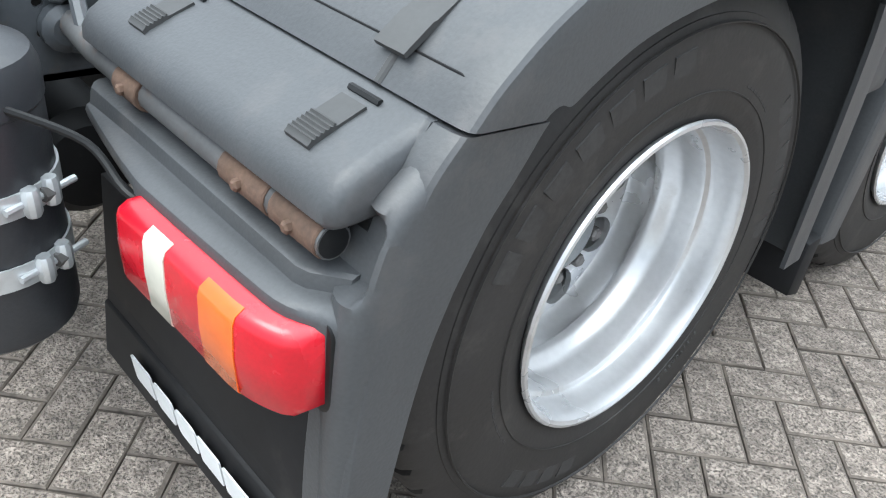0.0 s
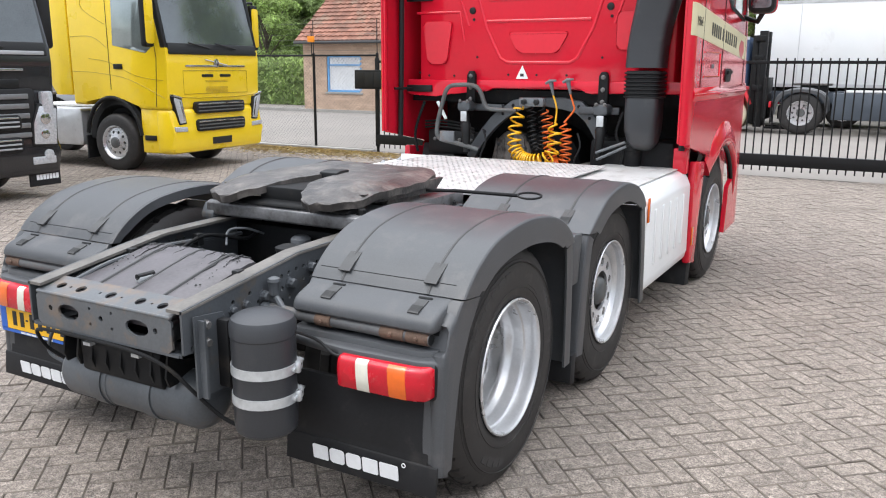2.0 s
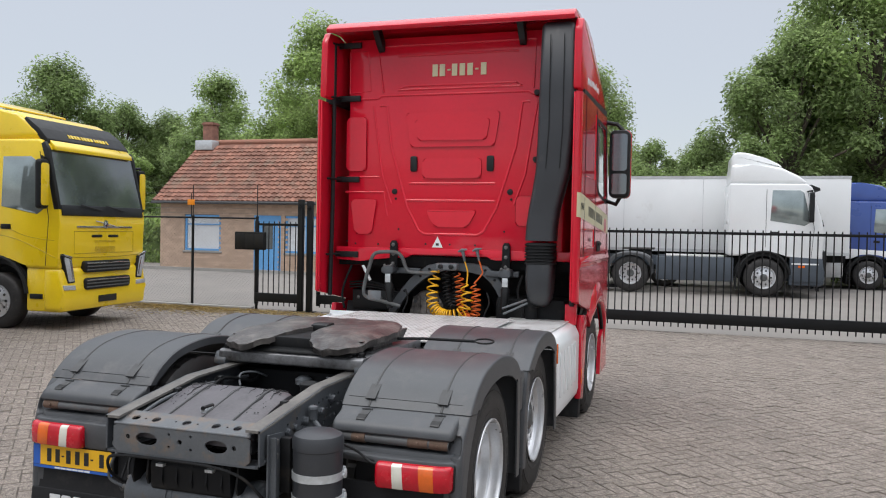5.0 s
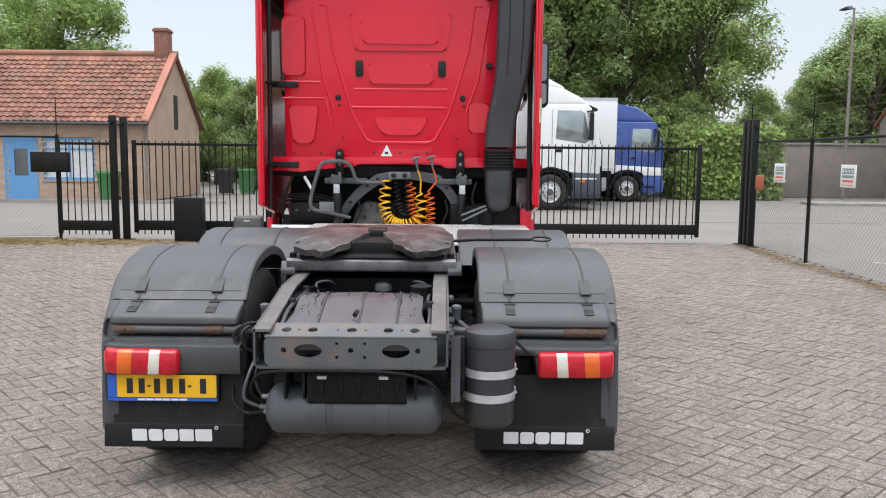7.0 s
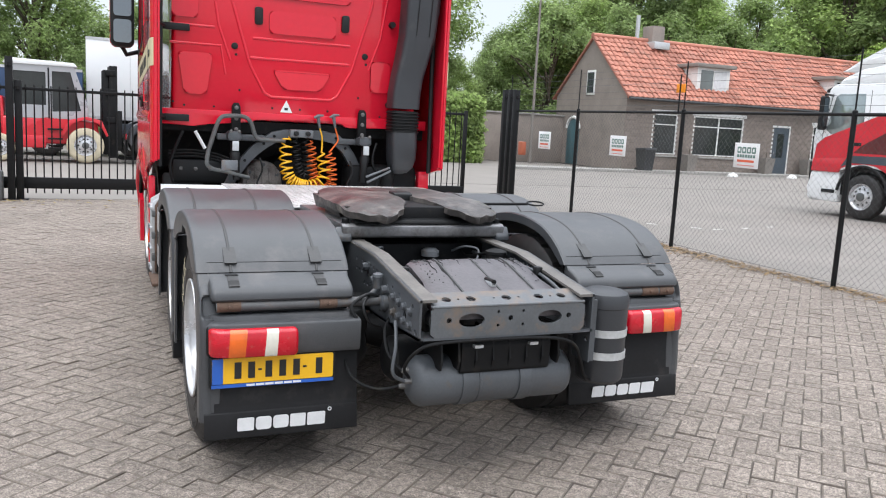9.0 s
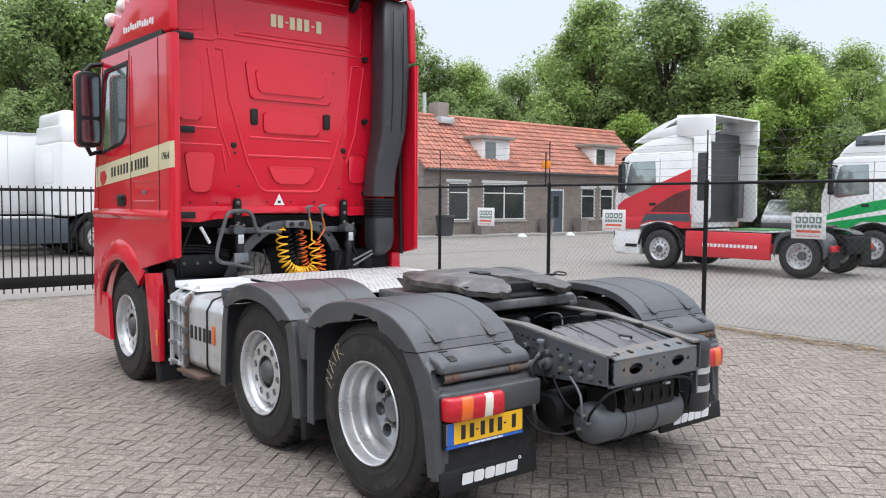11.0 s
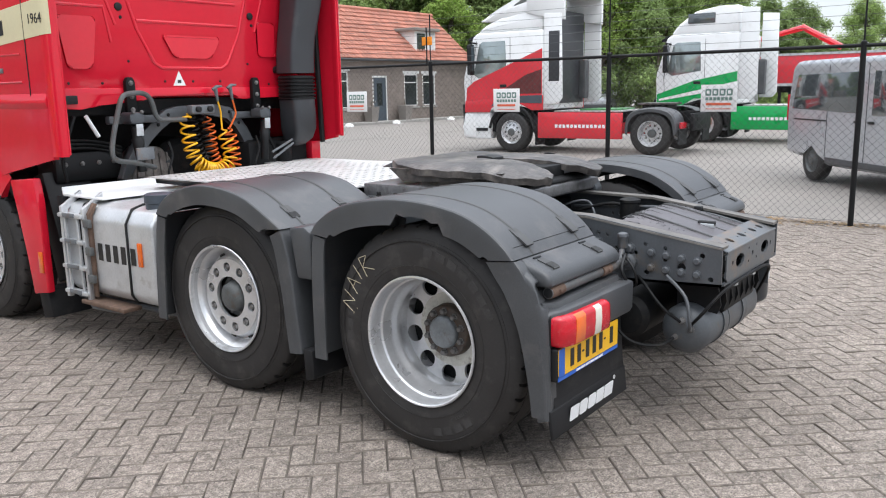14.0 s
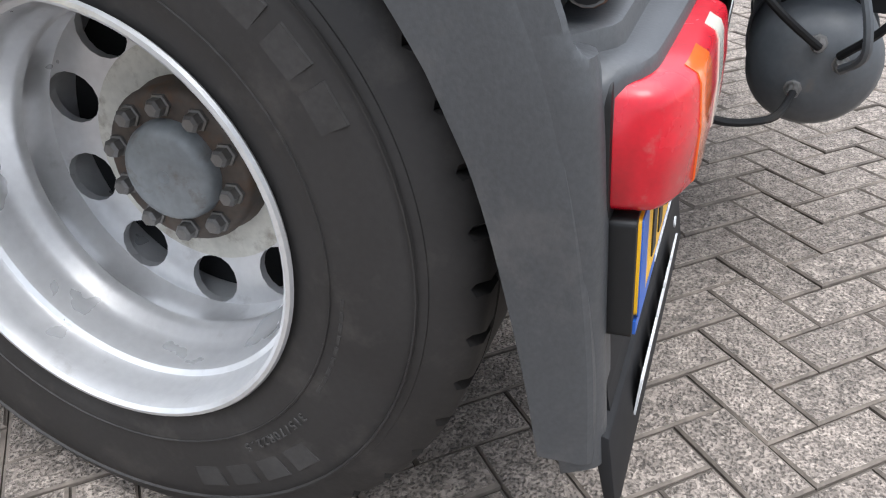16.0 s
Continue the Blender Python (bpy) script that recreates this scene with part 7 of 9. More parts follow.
def bg_wheel(parent, x, y, s, drive=False, r=0.5, rimm=None, tyrem=None):
    key = (s, drive, r, rimm.name if rimm else "", tyrem.name if tyrem else "")
    k = r / 0.5
    if key not in _wheel_me:
        prof = [(-0.02, 0.29), (0, 0.31), (0.004, 0.38), (-0.008, 0.45), (-0.03, 0.485), (-0.06, 0.5), (-0.15, 0.5), (-0.24, 0.5), (-0.29, 0.46), (-0.30, 0.35), (-0.28, 0.29)]
        t = part("tyre", L([(a * k, q * k) for a, q in prof], (0, 0, 0), "x", 40, s, closed=True), tyrem or M_TYRE, parent, smooth=40)
        bm = bmesh.new()
        d = -0.15 if drive else -0.03
        lathe(bm, [(a * k, q * k) for a, q in [(-0.02, 0.29), (0.006, 0.298), (0.006, 0.285), (-0.03, 0.268), (d - 0.02, 0.25), (d - 0.03, 0.25), (-0.2, 0.28)]], (0, 0, 0), "x", 40, s, closed=True)
        disc_with_holes(bm, (0, 0, 0), s, (d - 0.01) * k, 0.255 * k, 0.09 * k, 0.185 * k, 0.026 * k, 10, 0.01 * k, dish=(0.0 if drive else 0.04) * k, n=40)
        q = part("rim", bm, rimm or M_RIM, parent, smooth=50)
        h = part("hub", L([(a * k, b * k) for a, b in [(d - 0.12, 0.2), (d - 0.05, 0.2), (d - 0.03, 0.1), (d + 0.05, 0.095), (d + 0.06, 0.06)]], (0, 0, 0), "x", 24, s), M_HUB, parent)
        _wheel_me[key] = (t.data, q.data, h.data)
        obs = (t, q, h)
        h.parent = q.parent = t
    else:
        t = share("tyre", _wheel_me[key][0], parent)
        obs = (t, share("rim", _wheel_me[key][1], t), share("hub", _wheel_me[key][2], t))
    t.name = "wheel"
    t.location = (x, y, r - 0.002)
    return t


def tractor(m, label, paint, lower=None, bumper=None, chassis=None, wheelbase=3.7, roof=0.75, skirt=None, front=True, rear=True, visor=None, deflector=True, h0=3.05, rimm=None, fair=None, side_wedge=None, tail=True, mirrors=True, f=1.40, upper=True, grillem=None, writing=True, slim_lamps=False, duct=True):
    """A parked tractor unit; it faces its own +y, with the front axle at y = 0."""
    lower, bumper, chassis = lower or paint, bumper or paint, chassis or M_CHDARK
    t = thing("tractor_truck", label, "truck", m, group="parked trucks")
    df = f - 1.40
    prof = [(-0.90, 1.05), (-0.90, h0), (f - 0.42, h0), (f - 0.28, h0 - 0.10), (f - 0.02, 1.95), (f, 1.75), (f, 1.0), (0.62, 1.0), (0.55, 1.12), (0.30, 1.20), (0.0, 1.23), (-0.30, 1.20), (-0.58, 1.05)]
    b = part("cab_body", P(prof, "x", -1.23, 1.23, 0.05, 3), paint, t, smooth=40)
    if roof:
        rp = [(-0.88, h0 - 0.01), (-0.86, h0 + roof), (-0.3, h0 + roof), (0.35, h0 + roof * 0.86), (f - 0.55, h0 + roof * 0.35), (f - 0.36, h0 - 0.01)]
        part("high_roof", P(rp, "x", -1.16, 1.16, 0.09, 4), paint, t, smooth=40)
    if deflector:
        for s in (-1, 1):
            part("side_deflector", P([(-0.92, 1.2), (-0.92, h0 + roof * 0.9), (-1.38, h0 + roof * 0.85), (-1.42, 1.35), (-1.3, 1.2)], "x", s * 1.17, s * 1.22, 0.015), paint, t)
    if lower is not paint:
        for s in (-1, 1):
            part("lower_panel", P([(-0.90, 1.05), (-0.90, 1.42), (1.36, 1.30), (f - 0.02, 1.0), (0.64, 1.0), (0.56, 1.12), (0.30, 1.2), (0, 1.23), (-0.30, 1.2), (-0.58, 1.05)], "x", s * 1.20, s * 1.237, 0.006), lower, t)
    # windscreen
    sl = lambda z: f - 0.02 - (z - 1.95) * (0.26 / (h0 - 2.05))  # noqa: E731
    z0, z1 = 1.98, h0 - 0.17
    bm = bmesh.new()
    loft(bm, [[(x, sl(z) + 0.014 - 0.010 * (x / 1.15) ** 4, z) for z in (z0, z1)] + [(x, sl(z) - 0.03 - 0.010 * (x / 1.15) ** 4, z) for z in (z1, z0)] for x in [-1.168 + 0.146 * i for i in range(17)]])
    ws = part("windscreen", bm, M_GLASS, t, "dark windscreen reflecting the sky")
    part("wiper_panel", P([(f - 0.03, 1.84), (f + 0.02, 1.86), (sl(2.02) + 0.02, 2.02), (sl(2.02) - 0.05, 2.02)], "x", -1.17, 1.17, 0.01), M_BLACK, t)
    for x in (-0.55, 0.15):
        part("wiper", T([(x, f + 0.02, 1.95), (x + 0.55, f + 0.015, 2.03)], 0.012, 6), M_BLACK, ws)
    part("sun_visor", P([(sl(z1) - 0.03, z1 + 0.02), (sl(z1) + (0.07 if visor else 0.18), z1 - 0.01), (sl(z1) + (0.06 if visor else 0.17), z1 + 0.06), (sl(z1) - 0.06, z1 + 0.16)], "x", -1.1, 1.1, 0.015), visor or M_BLACK, t)
    for s in (-1, 1):
        win = [(0.12, 1.98), (0.95 + df, 1.86), (1.10 + df, 1.96), (0.92 + df, 2.72), (0.82 + df, 2.78), (0.16, 2.78)]
        w = part("side_window", P(win, "x", s * 1.20, s * 1.237, 0.012), M_CABGLASS, t, "door window reflecting the sky")
        for pts in ([(0.02, 1.3), (0.02, h0 - 0.15)], [(1.12 + df, 1.05), (1.18 + df, 1.8), (1.0 + df, h0 - 0.2)]):
            part("door_gap", T([(s * 1.232, y, z) for y, z in pts], 0.006, 5), M_BLACK, b)
        part("door_handle", B(s * 1.23, s * 1.25, 0.12, 0.32, 1.62, 1.70, 0.01), M_BLACK, b)
        part("step_well", B(s * 0.9, s * 1.20, 0.62, 1.30 + df, 0.32, 1.02, 0.03), bumper, t)
        part("step_tread", B(s * 1.15, s * 1.225, 0.70, 1.05 + df, 0.52, 0.60, 0.01), M_BLACK, t)
        part("arch_lip", T([(s * 1.21, 0.64 * math.cos(a), 0.5 + 0.68 * math.sin(a)) for a in [radians(8 + 8.2 * i) for i in range(21)]], 0.035, 8), M_BLACK, t)
        part("arch_liner", T([(s * 1.0, 0.62 * math.cos(a), 0.5 + 0.62 * math.sin(a)) for a in [radians(0 + 9 * i) for i in range(21)]], 0.12, 6), M_BLACK, t)
        if mirrors:
            mi = part("mirror_housing", P(rrect(s * 1.40 - 0.10, s * 1.40 + 0.10, 1.95, 2.72, 0.05), "y", 1.02, 1.14, 0.025), M_BLACK, t)
            part("mirror_arm", T([(s * 1.18, 0.98, 2.74), (s * 1.40, 1.08, 2.76), (s * 1.40, 1.08, 2.6)], 0.025, 8), M_BLACK, mi)
            part("mirror_pane", P(rrect(s * 1.40 - 0.08, s * 1.40 + 0.08, 2.05, 2.68, 0.03), "y", 1.021, 1.016), M_MIRROR, mi)
        bg_wheel(t, s * 1.21, 0.0, s, rimm=rimm)
        bg_wheel(t, s * 1.21, -wheelbase, s, True, rimm=rimm)
        gp = rounded([(-wheelbase + 0.62, 0.55), (-wheelbase + 0.58, 0.85), (-wheelbase + 0.4, 1.03), (-wheelbase, 1.1), (-wheelbase - 0.4, 1.03), (-wheelbase - 0.58, 0.85), (-wheelbase - 0.64, 0.55)], 3)
        bm = bmesh.new()
        loft(bm, [[(s * x, p.x * 1.0 + (-wheelbase - p.x) * q * 0.12, p.y - q * 0.10) for x, q in ((0.62, 0), (1.20, 0), (1.25, 0.3), (1.25, 1.0), (1.23, 1.0), (1.22, 0.4), (0.62, 0.15))] for p in gp])
        part("mudguard", bm, M_PLASTIC, t)
        part("rear_flap", B(s * 0.62, s * 1.2, -wheelbase - 0.68, -wheelbase - 0.65, 0.25, 0.6), M_FLAP, t)
        part("frame_rail", B(s * 0.38, s * 0.45, -wheelbase - 0.85, -0.4, 0.72, 0.98), chassis, t)
        tl = part("tail_lamp", B(s * 0.8, s * 1.2, -wheelbase - 0.73, -wheelbase - 0.68, 0.62, 0.76, 0.01), M_LRED, t)
        if skirt:
            sk = part("side_skirt", P([(-0.75, 0.36), (-wheelbase + 0.68, 0.36), (-wheelbase + 0.68, 0.98), (-0.75, 1.0)], "x", s * 1.14, s * 1.22, 0.02), skirt, t)
            if writing:
                bm = bars(bmesh.new(), 14, -wheelbase + 1.0, -1.2, 0.62, 0.70, "x", s * 1.22, s * 1.222, 0.3)
                part("skirt_bars", bm, M_LETTER, sk)
        else:
            part("side_tank", P(rrect(-wheelbase + 0.75, -0.80, 0.38, 0.98, 0.08), "x", s * 0.6, s * 1.18, 0.03), M_ALU, t)
    part("deck", B(-0.7, 0.7, -wheelbase + 0.9, -0.95, 0.99, 1.02), M_CHEQ, t)
    part("fifth_wheel", P([(-0.4, -wheelbase - 0.2), (-0.12, -wheelbase - 0.3), (-0.05, -wheelbase + 0.2), (0.05, -wheelbase + 0.2), (0.12, -wheelbase - 0.3), (0.4, -wheelbase - 0.2), (0.42, -wheelbase + 0.6), (-0.42, -wheelbase + 0.6)], "z", 1.14, 1.19, 0.01), M_GREASE, t)
    part("coupling_mount", B(-0.38, 0.38, -wheelbase - 0.1, -wheelbase + 0.5, 0.95, 1.14), M_CHDARK, t)
    part("rear_beam", B(-0.7, 0.7, -wheelbase - 0.85, -wheelbase - 0.75, 0.55, 0.95, 0.02), M_CHDARK, t)
    part("engine_mass", B(-0.5, 0.5, -0.9, 1.2, 0.5, 1.05, 0.05), M_CHDARK, t)
    # nose
    part("bumper", P([(f - 0.35, 0.31), (f + 0.03, 0.31), (f + 0.06, 0.42), (f + 0.06, 0.62), (f + 0.02, 1.02), (f - 0.35, 1.02)], "x", -1.22, 1.22, 0.085, 4), bumper, t, smooth=50)
    if upper:
        part("upper_grille", B(-0.72, 0.72, f - 0.02, f + 0.025, 1.44, 1.56, 0.012), M_BLACK, t)
    for z in (1.02, 0.74):
        g_ = part("grille", P(rrect(-0.66, 0.66, z - 0.095, z + 0.095, 0.06), "y", f - 0.02, f + 0.085, 0.012), M_BLACK, t)
        for k in range(3):
            part("grille_bar", B(-0.62, 0.62, f + 0.08, f + 0.098, z - 0.062 + k * 0.055, z - 0.040 + k * 0.055, 0.004), M_CHROME if k == 2 else (grillem or M_HUB), g_)
    part("nose_trim", B(-0.80, 0.80, f + 0.0, f + 0.02, 1.66, 1.69, 0.004), M_CHROME, t)
    part("maker_emblem", L([(0, 0.07), (0.02, 0.07), (0.025, 0.05)], (0, f + 0.0, 1.72), "y", 20), M_CHROME, t)
    for s in (-1, 1):
        if slim_lamps:
            lh = part("lamp_housing", P([(s * 0.885, 0.775), (s * 1.075, 0.765), (s * 1.205, 1.17), (s * 1.205, 1.235), (s * 0.985, 1.175)][::s], "y", f - 0.06, f + 0.060, 0.02), M_BLACK, t)
            part("lamp_brow", P([(s * 0.985, 1.165), (s * 1.205, 1.215), (s * 1.205, 1.245), (s * 0.985, 1.195)][::s], "y", f - 0.05, f + 0.072, 0.006), M_CHROME, lh)
            part("headlamp", P([(s * 0.905, 0.795), (s * 1.065, 0.785), (s * 1.185, 1.15), (s * 1.185, 1.205), (s * 0.998, 1.155)][::s], "y", f - 0.06, f + 0.066, 0.02), M_LAMP, t, "slim clear headlamp")
            part("lamp_fin", P([(s * 0.935, 0.83), (s * 0.975, 0.83), (s * 1.055, 1.14), (s * 1.02, 1.13)][::s], "y", f + 0.060, f + 0.070, 0.003), M_CHROME, lh)
            part("fog_lamp", P([(s * 0.88, 0.655), (s * 1.185, 0.665), (s * 1.195, 0.745), (s * 0.90, 0.735)][::s], "y", f - 0.03, f + 0.070, 0.012), M_LAMP, t)
        else:
            part("lamp_housing", P([(s * 0.795, 0.69), (s * 1.175, 0.67), (s * 1.215, 1.21), (s * 0.925, 1.25), (s * 0.815, 1.0)][::s], "y", f - 0.06, f + 0.064, 0.02), M_BLACK, t)
            part("lamp_bulb", L([(0, 0.075), (0.01, 0.075), (0.014, 0.06), (0.014, 0.02), (0.02, 0.0)], (s * 1.01, f + 0.068, 1.05), "y", 16), M_CHROME, t)
            part("lamp_bulb", L([(0, 0.062), (0.01, 0.062), (0.014, 0.05), (0.014, 0.02), (0.02, 0.0)], (s * 0.99, f + 0.068, 0.85), "y", 16), M_CHROME, t)
            part("headlamp", P([(s * 0.82, 0.72), (s * 1.16, 0.70), (s * 1.20, 1.18), (s * 0.94, 1.22), (s * 0.84, 1.0)][::s], "y", f - 0.06, f + 0.07, 0.02), M_LAMP, t, "clear headlamp")
            part("fog_lamp", B(s * 0.78, s * 1.12, f + 0.04, f + 0.075, 0.46, 0.56, 0.012), M_LAMP, t)
        part("front_flap", B(s * 0.7, s * 1.2, -0.70, -0.67, 0.18, 0.55), M_FLAP, t)
    part("number_plate", B(-0.26, 0.26, f + 0.06, f + 0.072, 0.42, 0.53), M_INK, t)
    # cab back
    if duct:
        part("rear_duct", P(rrect(0.72, 1.0, 1.3, 2.3, 0.06), "y", -0.89, -1.15, 0.03), M_PLASTIC, t)
    part("rear_pressing", P(rrect(-0.6, 0.5, 1.9, 2.7, 0.1), "y", -0.895, -0.915, 0.01), paint, t)
    if side_wedge:
        for s in (-1, 1):
            part("paint_wedge", P(side_wedge[1], "x", s * 1.2365, s * 1.242), side_wedge[0], t)
    return t


def at(x, y, heading):
    """A pose on the ground; heading: degrees that its nose turns left from +y."""
    return pose(x, y, -0.012, 0, 0, heading)


y_ = tractor(at(-9.07, 7.455, -85), "yellow tractor unit with a high roof parked in the yard", M_YELLOW, roof=0.52, h0=3.06, visor=M_YELLOW, f=1.30, upper=False, slim_lamps=True)
y_.scale = (0.95, 0.95, 1.035)
for c in y_.children:
    if c.name.startswith("wheel"):
        c.scale.z, c.location.z = 0.95 / 1.035, 0.474 / 1.035
part("roof_spoiler", P([(-1.0, 3.76), (-0.30, 3.62), (-0.30, 3.65), (-1.0, 3.82)], "x", -0.95, 0.95, 0.01), M_YELLOW, y_)
sg = part("sign_panel", P([(0.99, 3.00), (0.975, 3.07), (0.805, 3.24), (0.54, 3.42), (0.50, 3.38), (0.74, 3.18), (0.88, 3.0)], "x", -1.15, 1.15, 0.012), M_BLACK, y_, "black panel above the windscreen")
for i in range(13):
    u = -0.60 + i * 0.09
    part("sign_bar", P([(0.922, 3.125), (0.872, 3.180), (0.879, 3.186), (0.929, 3.131)], "x", u, u + (0.06 if i % 4 else 0.035)), M_YELLOW, sg)
for s in (-1, 1):
    part("dark_pillar", P([(1.285, 1.94), (1.065, 2.90), (0.99, 3.02), (0.92, 2.98), (1.00, 2.75), (1.18, 1.94)], "x", s * 1.155, s * 1.238, 0.015), M_BLACK, y_)
    part("mirror_face", P(rrect(s * 1.40 - 0.095, s * 1.40 + 0.095, 2.0, 2.66, 0.05), "y", 1.138, 1.150, 0.004), M_YELLOW, y_)
    # side panel lines in the darker gap yellow: door sweep, locker and sleeper window
    for pts in ([(1.20, 1.45), (0.60, 1.52), (0.02, 1.72), (-0.45, 1.78)], [(-0.10, 2.95), (-0.36, 2.95), (-0.50, 2.78), (-0.52, 2.55), (-0.02, 2.30)], [(-0.86, 2.12), (-0.35, 2.12), (-0.02, 1.95)], [(-0.86, 1.58), (-0.30, 1.56), (0.45, 1.46), (1.22, 1.18)]):
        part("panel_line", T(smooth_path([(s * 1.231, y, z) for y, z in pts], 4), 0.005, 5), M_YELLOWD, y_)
for x in (-0.24, 0.24):
    part("grille_slot", P(rrect(x - 0.15, x + 0.15, 1.50, 1.545, 0.02), "y", 1.29, 1.312, 0.006), M_BLACK, y_)
for pts in ([(-0.86, 1.60), (0.86, 1.60), (0.86, 1.24), (-0.86, 1.24), (-0.86, 1.60)], [(-1.16, 1.20), (-0.5, 1.17), (0.5, 1.17), (1.16, 1.20)]):
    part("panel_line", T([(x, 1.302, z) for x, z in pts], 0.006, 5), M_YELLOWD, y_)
# slots painted as bars of the shaded yellow
for z in (1.255, 1.275, 1.295, 1.315, 1.335, 1.42, 1.44):
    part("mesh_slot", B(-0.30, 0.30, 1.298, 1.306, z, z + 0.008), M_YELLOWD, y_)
part("emblem_bar", T([(-0.30, 1.315, 1.685), (0.30, 1.315, 1.775)], 0.010, 6), M_CHROME, y_)
k_ = tractor(at(-8.75, 2.85, -88), "black tractor unit with a white roof sign", M_BLACKP, roof=0.55, h0=3.12, bumper=M_BLACKP, visor=M_BLACK, grillem=M_SILVER)
rs = part("roof_sign", B(-0.9, 0.9, 0.75, 0.80, 3.42, 3.68, 0.01), M_BOARD, k_, "white roof sign board")
bm = bars(bmesh.new(), 12, -0.8, 0.8, 3.49, 3.61, "y", 0.80, 0.803, 0.3)
part("sign_bars", bm, M_INK, rs)
part("beacon", L([(3.66, 0.07), (3.69, 0.07), (3.78, 0.06), (3.81, 0.02)], (0.7, 0.7, 0), "z", 16), M_LORANGE, k_)
gp_ = part("grille_panel", P(rrect(-0.90, 0.90, 0.78, 1.44, 0.05), "y", 1.38, 1.445, 0.015), M_BLACK, k_)
for k in range(5):
    part("silver_bar", B(-0.80, 0.80, 1.435, 1.468, 0.82 + k * 0.122, 0.885 + k * 0.122, 0.010), M_GRILLE, gp_, "silver grille bar" if k == 0 else "")
part("grille_emblem", P([(0, 1.02), (0.09, 1.14), (0, 1.26), (-0.09, 1.14)], "y", 1.455, 1.48, 0.006), M_CHROME, gp_)
part("silver_strip", B(-1.12, 1.12, 1.39, 1.425, 1.86, 1.91, 0.008), M_SILVER, k_)
for s in (-1, 1):
    part("headlamp_glass", P(rrect(s * 1.07 - 0.085, s * 1.07 + 0.085, 0.86, 1.40, 0.03), "y", 1.40, 1.472, 0.015), M_LAMP, k_, "tall clear headlamp")
    part("fog_lamp", L([(0, 0.07), (0.015, 0.068), (0.02, 0.04)], (s * 1.02, 1.465, 0.58), "y", 16), M_LAMP, k_)
    pf = part("low_flap", B(s * 0.75, s * 1.2, 1.38, 1.41, 0.17, 0.42), M_FLAP, k_)
    bm = bars(bmesh.new(), 7, s * 1.0 - 0.17, s * 1.0 + 0.17, 0.25, 0.32, "y", 1.41, 1.413, 0.2)
    part("flap_bars", bm, M_LETTER, pf)
wt = tractor(at(3.75, 22.9, -88), "white tractor unit with a dark grey chassis behind the gate", M_WHITE, lower=M_WHITE, bumper=M_NAVY, chassis=M_NAVY, skirt=M_NAVY, wheelbase=3.40, roof=0.50, h0=2.95, deflector=False, writing=False, duct=False)
wt.scale = (1.13, 1.13, 1.13)
part("roof_dome", P([(-0.86, 3.35), (-0.84, 3.74), (-0.70, 3.80), (-0.45, 3.78), (0.0, 3.64), (0.40, 3.44), (0.40, 3.35)], "x", -0.92, 0.92, 0.07, 4), M_WHITE, wt, "white roof dome", smooth=45)
for s in (-1, 1):
    part("grey_lower_trim", P([(0.66, 0.42), (1.40, 0.42), (1.40, 1.02), (0.62, 1.06)], "x", s * 1.19, s * 1.245, 0.01), M_NAVY, wt)
    part("side_marker", B(s * 1.245, s * 1.250, 0.82, 0.98, 0.78, 0.84), M_LORANGE, wt)
    part("lamp_strip", B(s * 1.245, s * 1.250, 0.66, 1.30, 0.86, 0.90), M_BOARD, wt)
tractor(at(7.4, 28.3, -86), "blue tractor unit with white lower panels", M_BLUEP, lower=M_WHITE, bumper=M_BLUEP, roof=0.65)
rw = tractor(at(15.32, 9.15, 3), "white and red tractor unit parked on the street", M_WHITE, lower=M_RED2, bumper=M_WHITE, skirt=M_RED2, wheelbase=3.65, roof=0.42, h0=3.0,
             side_wedge=(M_RED2, [(-0.88, 1.42), (-0.88, 2.55), (1.1, 1.78), (1.3, 1.62), (1.33, 1.30)]))
part("roof_deflector", P([(1.02, 3.30), (0.55, 3.56), (0.05, 3.78), (-0.42, 3.93), (-0.42, 3.86), (0.0, 3.70), (0.40, 3.30)], "x", -0.98, 0.98, 0.02), M_WHITE, rw, "white roof deflector")
for s in (-1, 1):
    part("roof_fairing_side", P([(-0.42, 3.42), (-0.42, 3.88), (-0.95, 3.85), (-1.44, 3.84), (-1.44, 3.20), (-0.92, 3.30)], "x", s * 1.08, s * 1.20, 0.02), M_WHITE, rw)
    part("roof_wing", P([(0.95, 3.28), (0.30, 3.52), (-0.42, 3.70), (-0.42, 3.40), (0.2, 3.26)], "x", s * 0.99, s * 1.14, 0.03), M_WHITE, rw)
    part("dark_side_pocket", B(s * 1.205, s * 1.226, -1.34, -1.05, 1.75, 2.95, 0.01), M_DUCT, rw)
part("fairing_roof", P([(-0.40, 3.87), (-0.40, 3.93), (-0.95, 3.90), (-1.44, 3.88), (-1.44, 3.83), (-0.95, 3.84)], "x", -1.17, 1.17, 0.015), M_WHITE, rw)
# added charcoal panel gives the dark under the fairing; the cab back is white
part("fairing_shade_panel", B(-1.0, 1.0, -0.98, -0.91, 1.2, 3.5, 0.02), M_DUCT, rw)
for s in (-1, 1):
    part("dark_print", P([(-0.86, 1.46), (-0.86, 2.05), (-0.42, 1.92), (0.12, 1.62), (0.30, 1.46)], "x", s * 1.242, s * 1.2445), M_MAROON, rw)
    part("sill_band", P([(-0.88, 1.22), (-0.88, 1.42), (0.42, 1.40), (0.58, 1.14), (0.3, 1.235), (-0.3, 1.235)], "x", s * 1.237, s * 1.2445), M_NAVY, rw)
part("deck_mat", B(-0.6, 0.6, -2.6, -1.6, 1.02, 1.06, 0.01), M_BINGREEN, rw, "green sheet on the deck")
